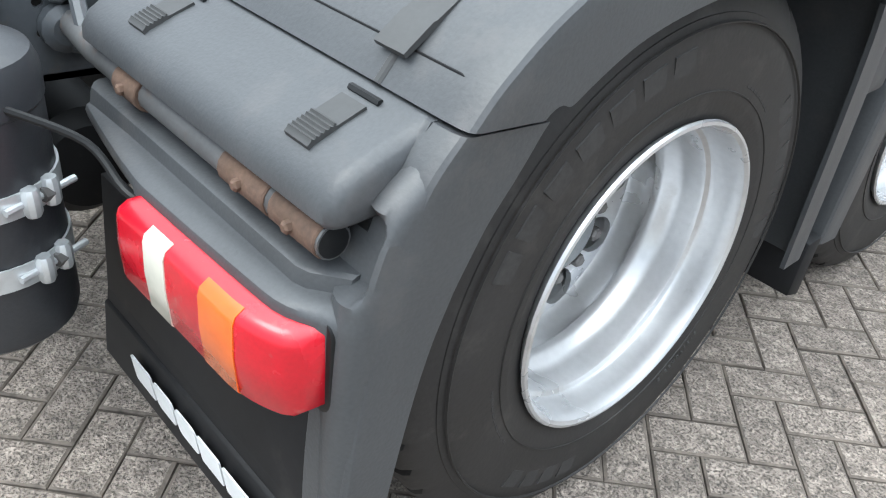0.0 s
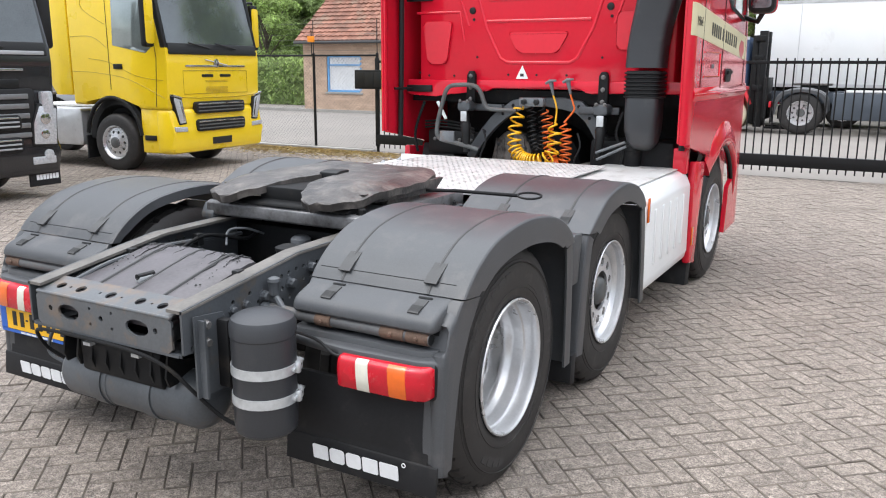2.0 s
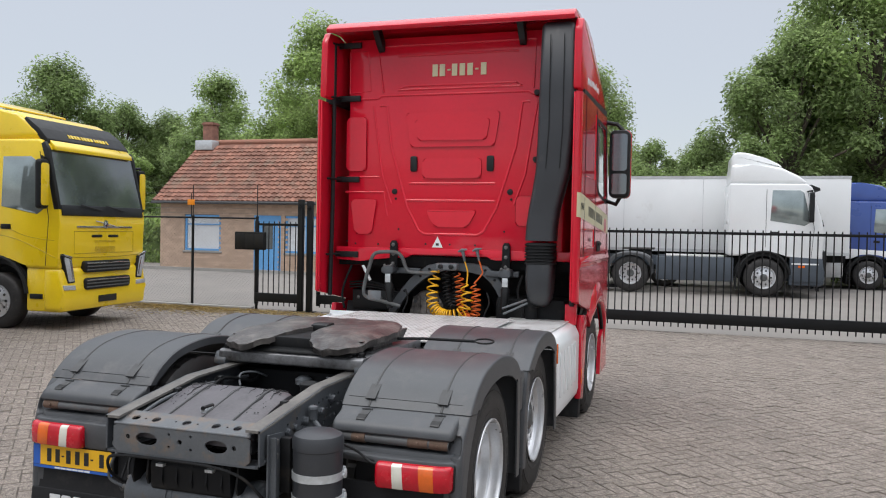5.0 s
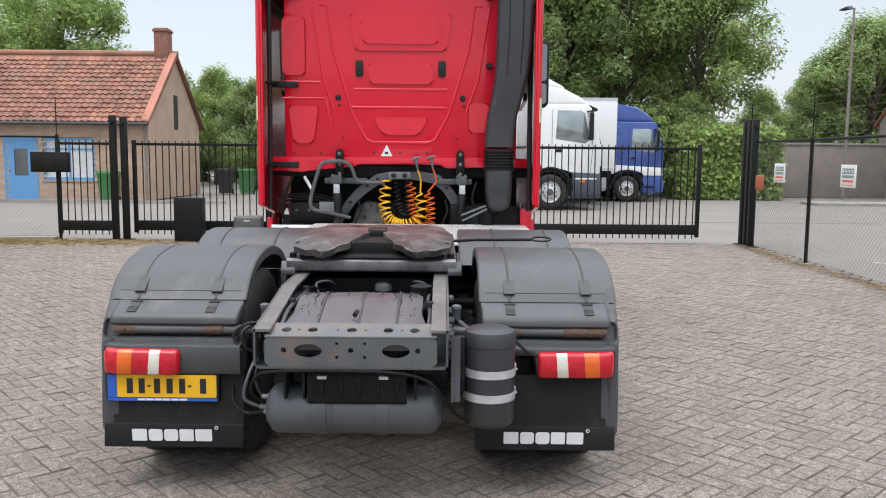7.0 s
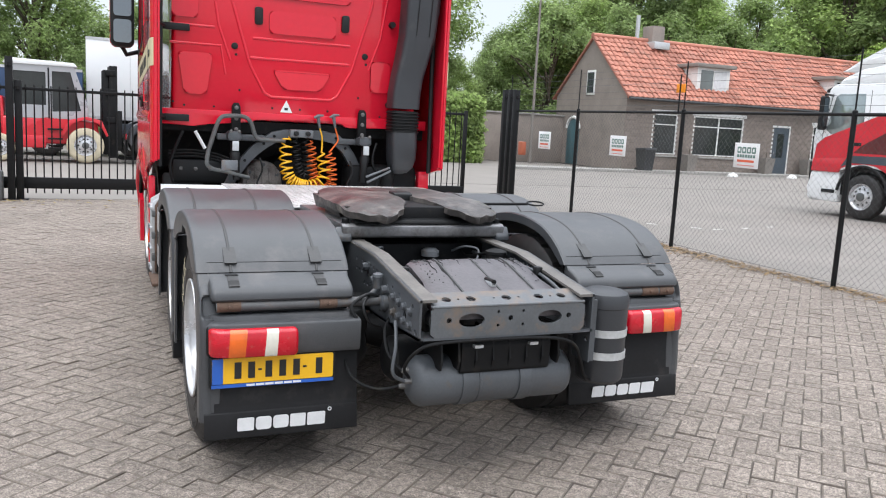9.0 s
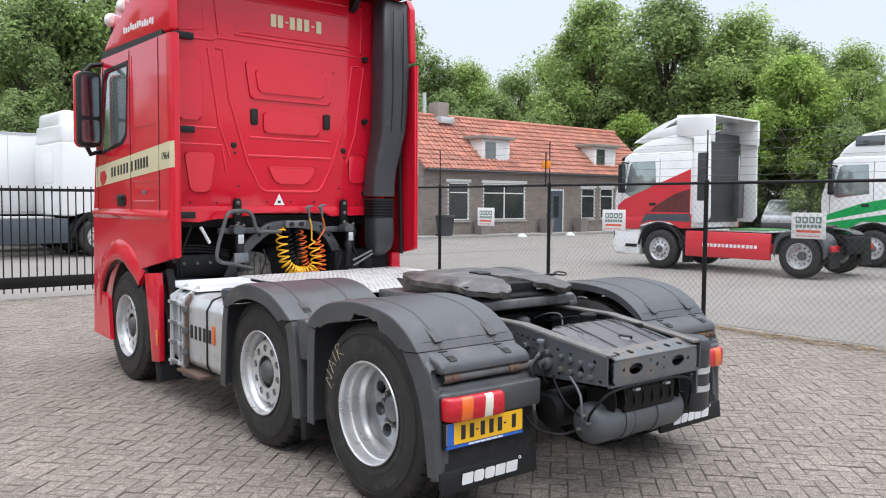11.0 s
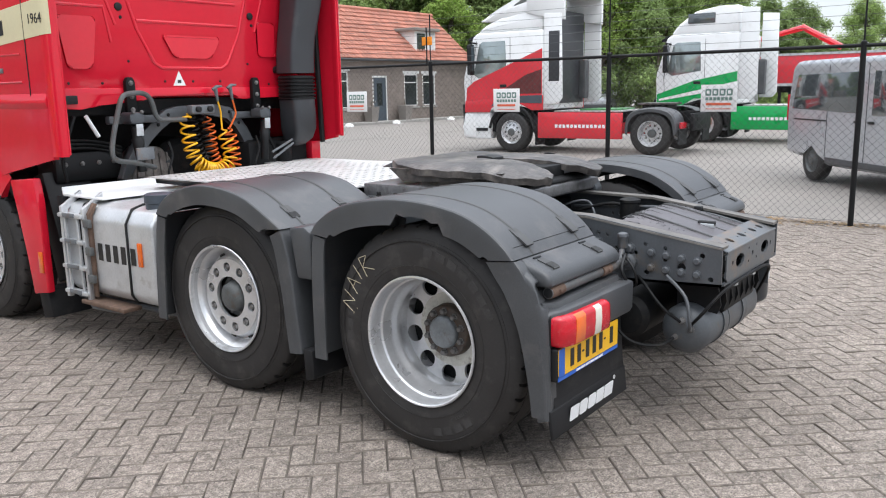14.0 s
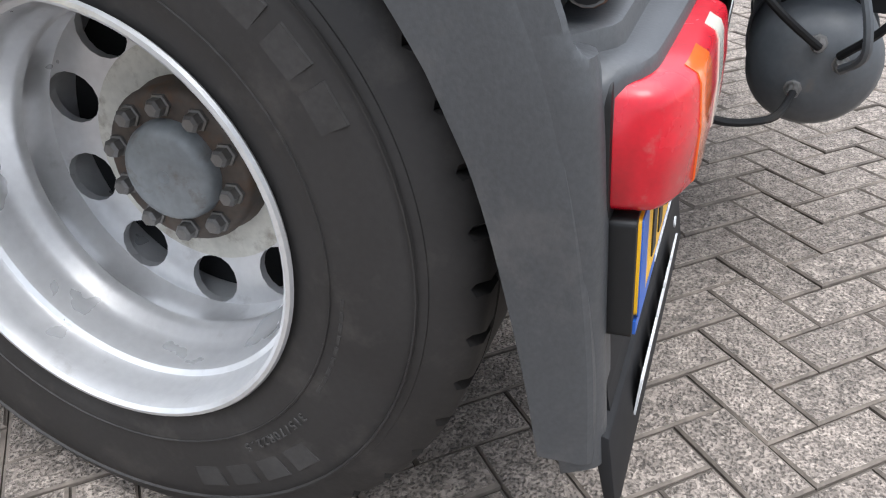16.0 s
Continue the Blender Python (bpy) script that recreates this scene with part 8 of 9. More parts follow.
gr = tractor(at(20.5, 6.0, 3), "white and green tractor unit with side skirts", M_WHITE, lower=M_WHITE, bumper=M_GREENP, skirt=M_GREENP, wheelbase=3.8, roof=0.72, h0=3.0,
             side_wedge=(M_GREENP, [(-0.88, 1.08), (-0.88, 1.95), (0.3, 1.72), (1.36, 1.35), (1.36, 1.05), (0.64, 1.02), (0.3, 1.22), (-0.3, 1.22), (-0.58, 1.08)]))
part("white_curve", P([(-0.88, 1.52), (-0.88, 1.68), (1.3, 1.22), (1.3, 1.16)], "x", -1.243, -1.2465), M_WHITE, gr)
part("roof_window", B(-1.175, -1.155, -0.2, 0.55, 3.28, 3.55, 0.02), M_GLASS, gr)
for z in (1.5, 2.1, 2.7):
    part("cabin_step", T([(-1.0, -0.95, z), (-1.0, -1.15, z), (-0.4, -1.15, z)], 0.02, 6), M_BLACK, gr)
tractor(at(29.5, -3.5, 178), "pale grey tractor unit farther along the street", M_SILVER, roof=0.6)


def trailer(m, length, width, z0, z1, paint, label):
    t = thing("box_trailer", label, "trailer", m, group="box trailers")
    b = part("box_body", B(-width / 2, width / 2, 0, length, z0, z1, 0.03), paint, t)
    for s in (-1, 1):
        part("bottom_rail", B(s * width / 2 - 0.02, s * width / 2 + 0.012, 0, length, z0, z0 + 0.10), M_ALU, b)
        part("top_rail", B(s * width / 2 - 0.02, s * width / 2 + 0.012, 0, length, z1 - 0.08, z1 + 0.005), M_ALU, b)
        for k in range(int(length / 2.6)):
            part("panel_joint", B(s * (width / 2 + 0.001), s * (width / 2 + 0.006), 1.3 + k * 2.6, 1.315 + k * 2.6, z0 + 0.1, z1 - 0.1), M_ALU, b)
        for yy in (1.4, 2.7):
            bg_wheel(t, s * 1.15, yy, s, True)
    for s in (-1, 1):
        part("chassis_beam", B(s * 0.4, s * 0.5, 0, length, z0 - 0.25, z0), M_CHDARK, t)
        part("landing_leg", B(s * 0.7, s * 0.8, length - 0.9, length - 0.8, 0.0, z0), M_CHDARK, t)
    part("axle_beam", B(-0.9, 0.9, 1.3, 2.8, 0.5, z0 - 0.2), M_CHDARK, t)
    return t


trailer(at(-1.9, 25.8, -90), 8.4, 2.5, 1.2, 3.75, M_WHITE, "long white box trailer behind the gate")
trailer(at(-5.75, 25.6, -90), 3.75, 2.4, 1.2, 2.7, M_BLUED, "dark blue trailer beyond the forklift")


def forklift(m):
    t = thing("forklift", "red and grey forklift with cream tyres behind the gate", "forklift", m)
    m_grey = M_SILVER
    b = part("body", P([(-1.10, 0.42), (0.95, 0.42), (0.95, 0.62), (0.90, 0.98), (-0.20, 0.98), (-0.30, 1.02), (-1.10, 1.02)], "x", -0.56, 0.56, 0.05, 3), M_RED2, t)
    part("counterweight", P([(-1.62, 0.50), (-1.10, 0.42), (-1.05, 1.02), (-1.05, 1.46), (-1.30, 1.50), (-1.58, 1.30), (-1.66, 0.90)], "x", -0.55, 0.55, 0.07, 3), M_RED2, t, "rounded red counterweight")
    for s in (-1, 1):
        part("cabin_side", plate(bmesh.new(), [(-1.0, 1.0), (0.72, 1.0), (0.70, 1.35), (0.42, 2.20), (-0.95, 2.20)], [[(-0.90, 1.30), (-0.18, 1.30), (-0.18, 2.05), (-0.86, 2.05)], [(-0.05, 1.16), (0.56, 1.20), (0.34, 2.08), (-0.05, 2.08)]], "x", s * 0.52, s * 0.56), m_grey, t, "pale grey cabin side")
        part("cabin_pane", P([(-0.90, 1.30), (-0.18, 1.30), (-0.18, 2.05), (-0.86, 2.05)], "x", s * 0.530, s * 0.542), M_PANE, t)
        part("cabin_pane", P([(-0.05, 1.16), (0.56, 1.20), (0.34, 2.08), (-0.05, 2.08)], "x", s * 0.530, s * 0.542), M_PANE, t)
        part("mast_rail", B(s * 0.22, s * 0.42, 1.18, 1.36, 0.12, 2.30, 0.01), M_CHDARK, t)
        part("mast_rail", B(s * 0.26, s * 0.38, 1.04, 1.17, 0.20, 2.20, 0.01), M_CHDARK, t)
        part("fork", B(s * 0.25 - 0.06, s * 0.25 + 0.06, 1.40, 2.45, 0.08, 0.13), M_CHDARK, t)
        part("wheel_arch", P([(0.18, 0.62), (0.36, 0.92), (0.66, 1.02), (0.96, 0.92), (1.10, 0.62), (1.14, 0.66), (1.00, 1.00), (0.66, 1.08), (0.30, 0.99), (0.12, 0.66)], "x", s * 0.55, s * 0.74, 0.006), M_RED2, t)
        bg_wheel(t, s * 0.72, 0.64, s, r=0.41, tyrem=M_CREAMT)
        bg_wheel(t, s * 0.60, -1.14, s, r=0.31, tyrem=M_CREAMT)
        for z in (0.30, 0.52, 0.74):
            part("cabin_step", B(s * 0.55, s * 0.64, -0.16, 0.16, z, z + 0.04, 0.005), M_BLACK, t)
        part("door_frame", T([(s * 0.565, -0.12, 1.0), (s * 0.565, -0.12, 2.15)], 0.018, 6), M_BLACK, t)
        part("chassis_skirt", B(s * 0.50, s * 0.58, -0.75, -0.20, 0.32, 0.60, 0.02), M_RED2, b)
    part("cabin_roof", P([(-1.05, 2.20), (0.50, 2.20), (0.42, 2.29), (-0.98, 2.33)], "x", -0.60, 0.60, 0.02), M_WHITE, t)
    part("seat", P([(-0.72, 1.05), (-0.15, 1.05), (-0.15, 1.2), (-0.55, 1.2), (-0.62, 1.80), (-0.75, 1.80)], "x", -0.25, 0.25, 0.03), M_BLACK, t)
    part("mast_carriage", B(-0.5, 0.5, 1.36, 1.46, 0.3, 1.25, 0.01), M_CHDARK, t)
    for z in (2.06, 1.62, 0.95):
        part("mast_crossbar", B(-0.45, 0.45, 1.10, 1.32, z, z + 0.14, 0.02), M_CHDARK, t)
    for x in (-0.10, 0.10):
        part("lift_ram", T([(x, 1.14, 0.2), (x, 1.14, 2.1)], 0.035, 10), M_HUB, t)
    part("gas_bottle", L([(-0.35, 0.05), (-0.3, 0.15), (0.3, 0.15), (0.35, 0.05)], (0, -1.28, 1.66), "x", 16), M_CHDARK, t, "dark gas bottle")
    part("bottle_cradle", B(-0.30, 0.30, -1.40, -1.16, 1.44, 1.53, 0.01), M_CHDARK, t)
    return t


fk = forklift(at(-2.70, 22.0, -88))
fk.scale = (1.2, 1.2, 1.2)


def van(m):
    t = thing("van", "silver van parked beyond the fence", "van", m)
    prof = [(-2.45, 0.42), (-2.48, 1.2), (-2.36, 1.86), (-2.2, 1.95), (1.0, 1.95), (1.3, 1.88), (1.95, 1.20), (2.45, 1.02), (2.55, 0.75), (2.5, 0.30), (1.95, 0.28), (1.86, 0.5), (1.55, 0.68), (1.2, 0.5), (1.1, 0.28),
            (-1.15, 0.28), (-1.25, 0.5), (-1.55, 0.68), (-1.86, 0.5), (-1.95, 0.36)]
    b = part("body", P(prof, "x", -0.95, 0.95, 0.09, 4), M_SILVER, t, smooth=50)
    for s in (-1, 1):
        for w in ([(-2.28, 1.16), (-0.14, 1.12), (-0.14, 1.74), (-2.12, 1.72)], [(0.10, 1.10), (1.30, 1.10), (1.18, 1.30), (0.80, 1.72), (0.12, 1.74)]):
            part("side_window", P(w, "x", s * 0.925, s * 0.957, 0.012), M_GLASS, t)
        for y in (-1.12, -0.03, 1.25):
            part("door_gap", T([(s * 0.952, y, 0.4), (s * 0.952, y, 1.85)], 0.005, 5), M_BLACK, b)
        part("slide_rail", B(s * 0.95, s * 0.957, -2.2, -1.15, 0.98, 1.0), M_BLACK, b)
        part("sill_strip", B(s * 0.945, s * 0.962, -1.1, 1.05, 0.32, 0.42, 0.01), M_PLASTIC, b)
        for y in (-0.25, 0.12):
            part("door_handle", B(s * 0.955, s * 0.97, y - 0.08, y + 0.08, 0.98, 1.02, 0.006), M_BLACK, b)
        mi = part("wing_mirror", P(rrect(s * 1.06 - 0.11, s * 1.06 + 0.11, 1.12, 1.38, 0.05), "y", 1.12, 1.28, 0.04), M_BOARD, t)
        part("tail_lamp", B(s * 0.80, s * 0.94, -2.5, -2.44, 0.95, 1.4, 0.02), M_LRED, t)
        bg_wheel(t, s * 0.93, -1.55, s, r=0.34, rimm=M_HUB)
        bg_wheel(t, s * 0.93, 1.55, s, r=0.34, rimm=M_HUB)
    bm = bmesh.new()
    loft(bm, [[(x, 1.34, 1.84), (x, 1.96, 1.22), (x, 1.93, 1.19), (x, 1.30, 1.83)] for x in (-0.85, -0.4, 0, 0.4, 0.85)])
    part("windscreen", bm, M_GLASS, t)
    part("rear_window", B(-0.7, 0.7, -2.47, -2.40, 1.2, 1.7, 0.01), M_GLASS, t)
    part("bumper", B(-0.94, 0.94, 2.35, 2.58, 0.3, 0.62, 0.05), M_PLASTIC, t)
    return t


van(at(10.0, -0.63, 130))
c = van(at(43, 20.5, 100))
c["label"] = "pale van far down the street"
tp = trailer(at(30.5, 2.5, 0), 5.0, 2.4, 1.5, 2.7, M_RED2, "red tipper body behind the parked trucks")
part("loader_arm", T([(0.0, 5.2, 1.4), (0.0, 5.3, 3.3), (0.0, 3.6, 3.7), (0.0, 2.2, 2.9)], 0.12, 8), M_RED2, tp, "red folded loader arm")


# ==== houses ====
def tile_roof(bm, x0, x1, ye, ze, yr, zr, tw=0.26, tl=0.34):
    """Rows of pantiles on one slope, from the eaves (ye, ze) to the ridge (yr, zr)."""
    ln = math.hypot(yr - ye, zr - ze)
    uy, uz = (yr - ye) / ln, (zr - ze) / ln
    ny, nz = (-uz, uy) if uy > 0 else (uz, -uy)
    rows, cols = int(ln / tl), int((x1 - x0) / tw)
    for i in range(rows):
        for j in range(cols):
            xa, xb = x0 + j * tw, x0 + (j + 1) * tw
            s0, s1 = i * tl, (i + 1.12) * tl
            l0 = 0.075 + random.uniform(-0.012, 0.012)
            pts = []
            for s_, l in ((s0, l0), (min(s1, ln), l0 - 0.05)):
                for u, q in ((0.0, 0.0), (0.3, 0.045), (0.55, 0.035), (0.95, -0.012)):
                    pts.append(bm.verts.new((xa + (xb - xa) * u, ye + uy * s_ + ny * (l + q), ze + uz * s_ + nz * (l + q))))
            for k in range(3):
                bm.faces.new((pts[k], pts[k + 1], pts[5 + k], pts[4 + k]))
            lo = [bm.verts.new((p.co.x, p.co.y - ny * 0.05, p.co.z - nz * 0.05)) for p in pts[:4]]
            for k in range(3):
                bm.faces.new((lo[k], lo[k + 1], pts[k + 1], pts[k]))
    return bm


def window(parent, x, z, w, h, y, frame, fill, cross=1, sill=True, depth=0.10):
    """A window in a wall that faces -y; x, z: its lower left corner."""
    fr = part("window", plate(bmesh.new(), [(x, z), (x + w, z), (x + w, z + h), (x, z + h)], [[(x + 0.08, z + 0.08), (x + w - 0.08, z + 0.08), (x + w - 0.08, z + h - 0.08), (x + 0.08, z + h - 0.08)]], "y", y - 0.05, y + 0.05), frame, parent, smooth=0)
    part("pane", B(x + 0.07, x + w - 0.07, y + 0.0, y + 0.012, z + 0.07, z + h - 0.07), fill, fr)
    for k in range(cross):
        xm = x + w * (k + 1) / (cross + 1)
        part("glazing_bar", B(xm - 0.03, xm + 0.03, y - 0.04, y - 0.002, z + 0.08, z + h - 0.08), frame, fr)
    if h > 1:
        part("glazing_bar", B(x + 0.08, x + w - 0.08, y - 0.038, y - 0.001, z + h * 0.72, z + h * 0.72 + 0.05), frame, fr)
    if sill:
        part("sill", B(x - 0.08, x + w + 0.08, y - 0.12, y + 0.04, z - 0.09, z - 0.005, 0.01), M_KERB, fr)
    return fr


def door(parent, x, w, h, y, paint, fill, surround=None):
    d = part("door", plate(bmesh.new(), [(x, 0.02), (x + w, 0.02), (x + w, h), (x, h)], [[(x + 0.28, 0.85), (x + w - 0.28, 0.85), (x + w - 0.28, h - 0.3), (x + 0.28, h - 0.3)]], "y", y - 0.05, y + 0.02), paint, parent, smooth=0)
    part("pane", B(x + 0.27, x + w - 0.27, y - 0.02, y, 0.84, h - 0.29), fill, d)
    part("door_frame", plate(bmesh.new(), [(x - 0.08, 0), (x + w + 0.08, 0), (x + w + 0.08, h + 0.09), (x - 0.08, h + 0.09)], [[(x, 0.01), (x + w, 0.01), (x + w, h), (x, h)]], "y", y - 0.07, y + 0.01), surround or paint, d, smooth=0)
    part("door_handle", B(x + 0.08, x + 0.13, y - 0.09, y - 0.05, 1.0, 1.12, 0.01), M_CHROME, d)
    return d


def brick_courses(bm, x0, x1, y, z0, z1, axis="y", bl=0.22, bh=0.075, skip=()):
    """Brick faces standing a little proud of the joints."""
    r = 0
    z = z0
    while z + bh <= z1:
        x = x0 - (0.5 * bl if r % 2 else 0)
        while x < x1:
            a, b = max(x, x0), min(x + bl - 0.012, x1)
            if b - a > 0.03 and not any(s0 < (a + b) / 2 < s1 and t0 < z + bh / 2 < t1 for s0, s1, t0, t1 in skip):
                d = y - 0.006
                g = AX[axis]
                q = [bm.verts.new(g(u, v, d)) for u, v in ((a, z), (b, z), (b, z + bh - 0.012), (a, z + bh - 0.012))]
                bm.faces.new(q)
            x += bl
        z += bh
        r += 1
    return bm


def cottage_left():
    t = thing("cottage", "low pinkish brick cottage with an old red tile roof", "house", kind="")
    x0, x1, y0, y1, ze, zr = -19.6, -10.0, 24.5, 30.5, 2.82, 5.42
    ym = (y0 + y1) / 2
    skip = [(-15.1, -13.95, 0, 2.2), (-13.75, -11.9, 0.7, 2.2), (-18.42, -16.68, 0.7, 2.2)]
    holes = [[(a, max(c, 0.02)), (b, max(c, 0.02)), (b, d), (a, d)] for a, b, c, d in skip]
    w = part("wall", plate(bmesh.new(), [(x0, 0), (x1, 0), (x1, ze), (x0, ze)], holes, "y", y0, y0 + 0.25), M_BRICKA, t, smooth=0)
    part("back_wall", B(x0, x1, y1 - 0.25, y1, 0, ze), M_BRICKA, t)
    for x in (x0, x1):
        part("gable_wall", P([(y0 + 0.25, 0), (y1 - 0.25, 0), (y1 - 0.25, ze), (y1, ze), (ym, zr - 0.08), (y0, ze), (y0 + 0.25, ze)], "x", x - 0.13 if x > -15 else x, x if x > -15 else x + 0.13), M_BRICKA, t)
    for ye, yr in ((y0 - 0.35, ym), (y1 + 0.35, ym)):
        random.seed(2)
        z_e = ze - 0.12
        n = 1 if ye < ym else -1
        part("roof_slab", P([(ye, z_e - 0.04), (ye, z_e + 0.03), (yr, zr + 0.02), (yr, zr - 0.07)], "x", x0 - 0.15, x1 + 0.15), M_TILEA, t)
        if n > 0:
            tagged(part("tiling", tile_roof(bmesh.new(), x0 - 0.15, x1 + 0.15, ye, z_e, yr, zr, 0.235, 0.27), M_TILEA, t, "weathered red pantiles", smooth=0), kind="stuff")
    part("ridge_tiles", T([(x0 - 0.15, ym, zr + 0.05), (x1 + 0.15, ym, zr + 0.05)], 0.12, 10), M_TILEA, t)
    part("verge_tiles", P([(y0 - 0.35, ze - 0.1), (ym, zr + 0.07), (ym, zr + 0.17), (y0 - 0.35, ze + 0.02)], "x", x1 - 0.12, x1 + 0.16, 0.02), M_TILEB, t)
    ch = part("chimney", B(x1 - 0.66, x1 - 0.14, ym - 0.28, ym + 0.28, zr - 0.5, zr + 1.0, 0.02), M_CHIMB, t, "brown brick chimney")
    part("chimney_cap", B(x1 - 0.70, x1 - 0.10, ym - 0.32, ym + 0.32, zr + 0.86, zr + 0.94, 0.01), M_CHIMB, ch)
    c2 = part("chimney", B(x0 + 0.10, x0 + 0.60, ym - 0.25, ym + 0.25, zr - 0.5, zr + 0.95, 0.02), M_CHIMB, t, "brown brick chimney with a pale base")
    part("chimney_cap", B(x0 + 0.06, x0 + 0.64, ym - 0.29, ym + 0.29, zr + 0.82, zr + 0.90, 0.01), M_CHIMB, c2)
    part("flashing", B(x0 - 0.03, x0 + 0.85, ym - 0.62, ym + 0.42, zr - 0.32, zr + 0.10, 0.01), M_ZINC, c2)
    part("gutter", T([(x0 - 0.15, y0 - 0.40, ze - 0.14), (x1 + 0.15, y0 - 0.40, ze - 0.14)], 0.06, 8), M_BINGREY, t)
    part("downpipe", T([(x1 - 0.1, y0 - 0.08, 0), (x1 - 0.1, y0 - 0.08, ze - 0.2)], 0.04, 8), M_WALLG, t)
    door(t, -15.05, 1.05, 2.1, y0 + 0.05, M_BLUEW, M_GLASS)
    window(t, -13.73, 0.72, 1.8, 1.46, y0 + 0.08, M_BLUEW, M_CURT, 1)
    window(t, -18.40, 0.72, 1.70, 1.46, y0 + 0.08, M_BLUEW, M_CURT, 0)
    part("gable_slit", B(x1 - 0.01, x1 + 0.02, ym - 0.2, ym + 0.25, 2.6, 3.9), M_BINGREY, t)
    bm = bmesh.new()
    brick_courses(bm, x0, x1, y0, 0, ze, "y", 0.30, 0.10, skip)
    tagged(part("brickwork", bm, mat("brick_faces_a", (0.48, 0.345, 0.255), 0.9, var=0.1, scale=2, island=0.12), t, smooth=0), kind="stuff")
    part("mail_slot", B(-15.75, -15.5, y0 - 0.1, y0, 1.1, 1.45, 0.02), M_BINGREY, t)
    return t


cottage_left()


def cottage_right():
    t = thing("cottage", "long grey-brown brick house with an orange tile roof and dormers", "house")
    x0, x1, y0, y1, ze, zr = 20.0, 37.6, 26.6, 32.6, 3.3, 6.05
    ym = (y0 + y1) / 2
    skip = [(21.5, 22.9, 0.75, 2.62), (23.8, 26.8, 0.75, 2.62), (28.6, 29.8, 0.02, 2.4), (31.2, 32.4, 0.75, 2.5), (32.8, 34.0, 0.75, 2.5)]
    holes = [[(a, c), (b, c), (b, d), (a, d)] for a, b, c, d in skip]
    part("wall", plate(bmesh.new(), [(x0, 0), (x1, 0), (x1, ze), (x0, ze)], holes, "y", y0, y0 + 0.25), M_BRICKB, t, smooth=0)
    part("back_wall", B(x0, x1, y1 - 0.25, y1, 0, ze), M_BRICKB, t)
    for x in (x0, x1):
        part("gable_wall", P([(y0 + 0.25, 0), (y1 - 0.25, 0), (y1 - 0.25, ze), (y1, ze), (ym, zr - 0.08), (y0, ze), (y0 + 0.25, ze)], "x", x, x + (0.25 if x == x0 else -0.25)), M_BRICKB, t)
    for ye in (y0 - 0.3, y1 + 0.3):
        part("roof_slab", P([(ye, ze - 0.16), (ye, ze - 0.09), (ym, zr + 0.02), (ym, zr - 0.07)], "x", x0 - 0.1, x1 + 0.1), M_TILEB, t)
    random.seed(4)
    tagged(part("tiling", tile_roof(bmesh.new(), x0 - 0.1, x1 + 0.1, y0 - 0.3, ze - 0.1, ym, zr, 0.28, 0.36), M_TILEB, t, "orange clay pantiles", smooth=0), kind="stuff")
    part("ridge_tiles", T([(x0 - 0.1, ym, zr + 0.06), (x1 + 0.1, ym, zr + 0.06)], 0.12, 10), M_TILEB, t)
    part("gutter", T([(x0 - 0.1, y0 - 0.35, ze - 0.12), (x1 + 0.1, y0 - 0.35, ze - 0.12)], 0.06, 8), M_BINGREY, t)
    part("frieze", B(x0, x1, y0 - 0.02, y0, ze - 0.38, ze - 0.05), M_BRICKB, t)
    ch = part("chimney", B(23.0, 23.7, ym - 0.4, ym + 0.4, zr - 0.6, zr + 0.75, 0.02), M_BRICKB, t, "brick chimney with zinc flashing")
    part("flashing", B(22.9, 23.8, ym - 0.75, ym + 0.45, zr - 0.35, zr - 0.02, 0.01), M_ZINC, ch)
    part("flue", T([(22.4, ym, zr), (22.4, ym, zr + 1.2)], 0.10, 12), M_ZINC, ch)
    for xd in (25.0, 33.6):
        d = part("dormer", P([(y0 + 0.35, ze + 0.32), (y0 + 0.35, ze + 1.55), (y0 + 2.4, ze + 1.62), (y0 + 2.4, ze + 1.0)], "x", xd - 0.95, xd + 0.95, 0.01), M_WOODW, t, "white dormer with a flat roof")
        part("dormer_roof", B(xd - 1.15, xd + 1.15, y0 + 0.15, y0 + 2.4, ze + 1.55, ze + 1.72, 0.02), M_WALLG, d)
        part("dormer_pane", B(xd - 0.75, xd - 0.04, y0 + 0.33, y0 + 0.352, ze + 0.50, ze + 1.42), M_GLASS, d)
        part("dormer_pane", B(xd + 0.04, xd + 0.75, y0 + 0.33, y0 + 0.352, ze + 0.50, ze + 1.42), M_CURT, d)
    for i, (a, b, c, e) in enumerate(skip):
        if i == 2:
            door(t, a + 0.1, b - a - 0.2, 2.3, y0 + 0.08, M_DOORG, M_PANE, M_WOODW)
        else:
            window(t, a, c, b - a, e - c, y0 + 0.06, M_WOODW, M_PANE, 1 if b - a > 2 else 0)
            part("lintel", B(a - 0.1, b + 0.1, y0 - 0.03, y0 + 0.01, e, e + 0.15, 0.01), M_WOODW, t)
    part("gable_window", B(x0 - 0.04, x0 + 0.02, 29.2, 29.9, 3.35, 4.5, 0.02), M_WOODW, t)
    part("gable_pane", B(x0 - 0.05, x0 - 0.035, 29.28, 29.82, 3.45, 4.4), M_GLASS, t)
    ad = part("arched_door", P([(30.3, 0.02), (31.3, 0.02), (31.3, 1.75), (31.12, 2.08), (30.8, 2.2), (30.48, 2.08), (30.3, 1.75)], "x", x0 - 0.06, x0 + 0.02, 0.01), M_TEAL, t, "teal arched door")
    part("door_arch", T([(x0 - 0.05, 30.8 + 0.56 * math.cos(a), 1.75 + 0.55 * math.sin(a)) for a in [math.pi * i / 12 for i in range(13)]], 0.07, 6), M_WOODW, ad)
    bm = bmesh.new()
    brick_courses(bm, x0, x1, y0, 0, ze - 0.4, "y", 0.30, 0.10, skip)
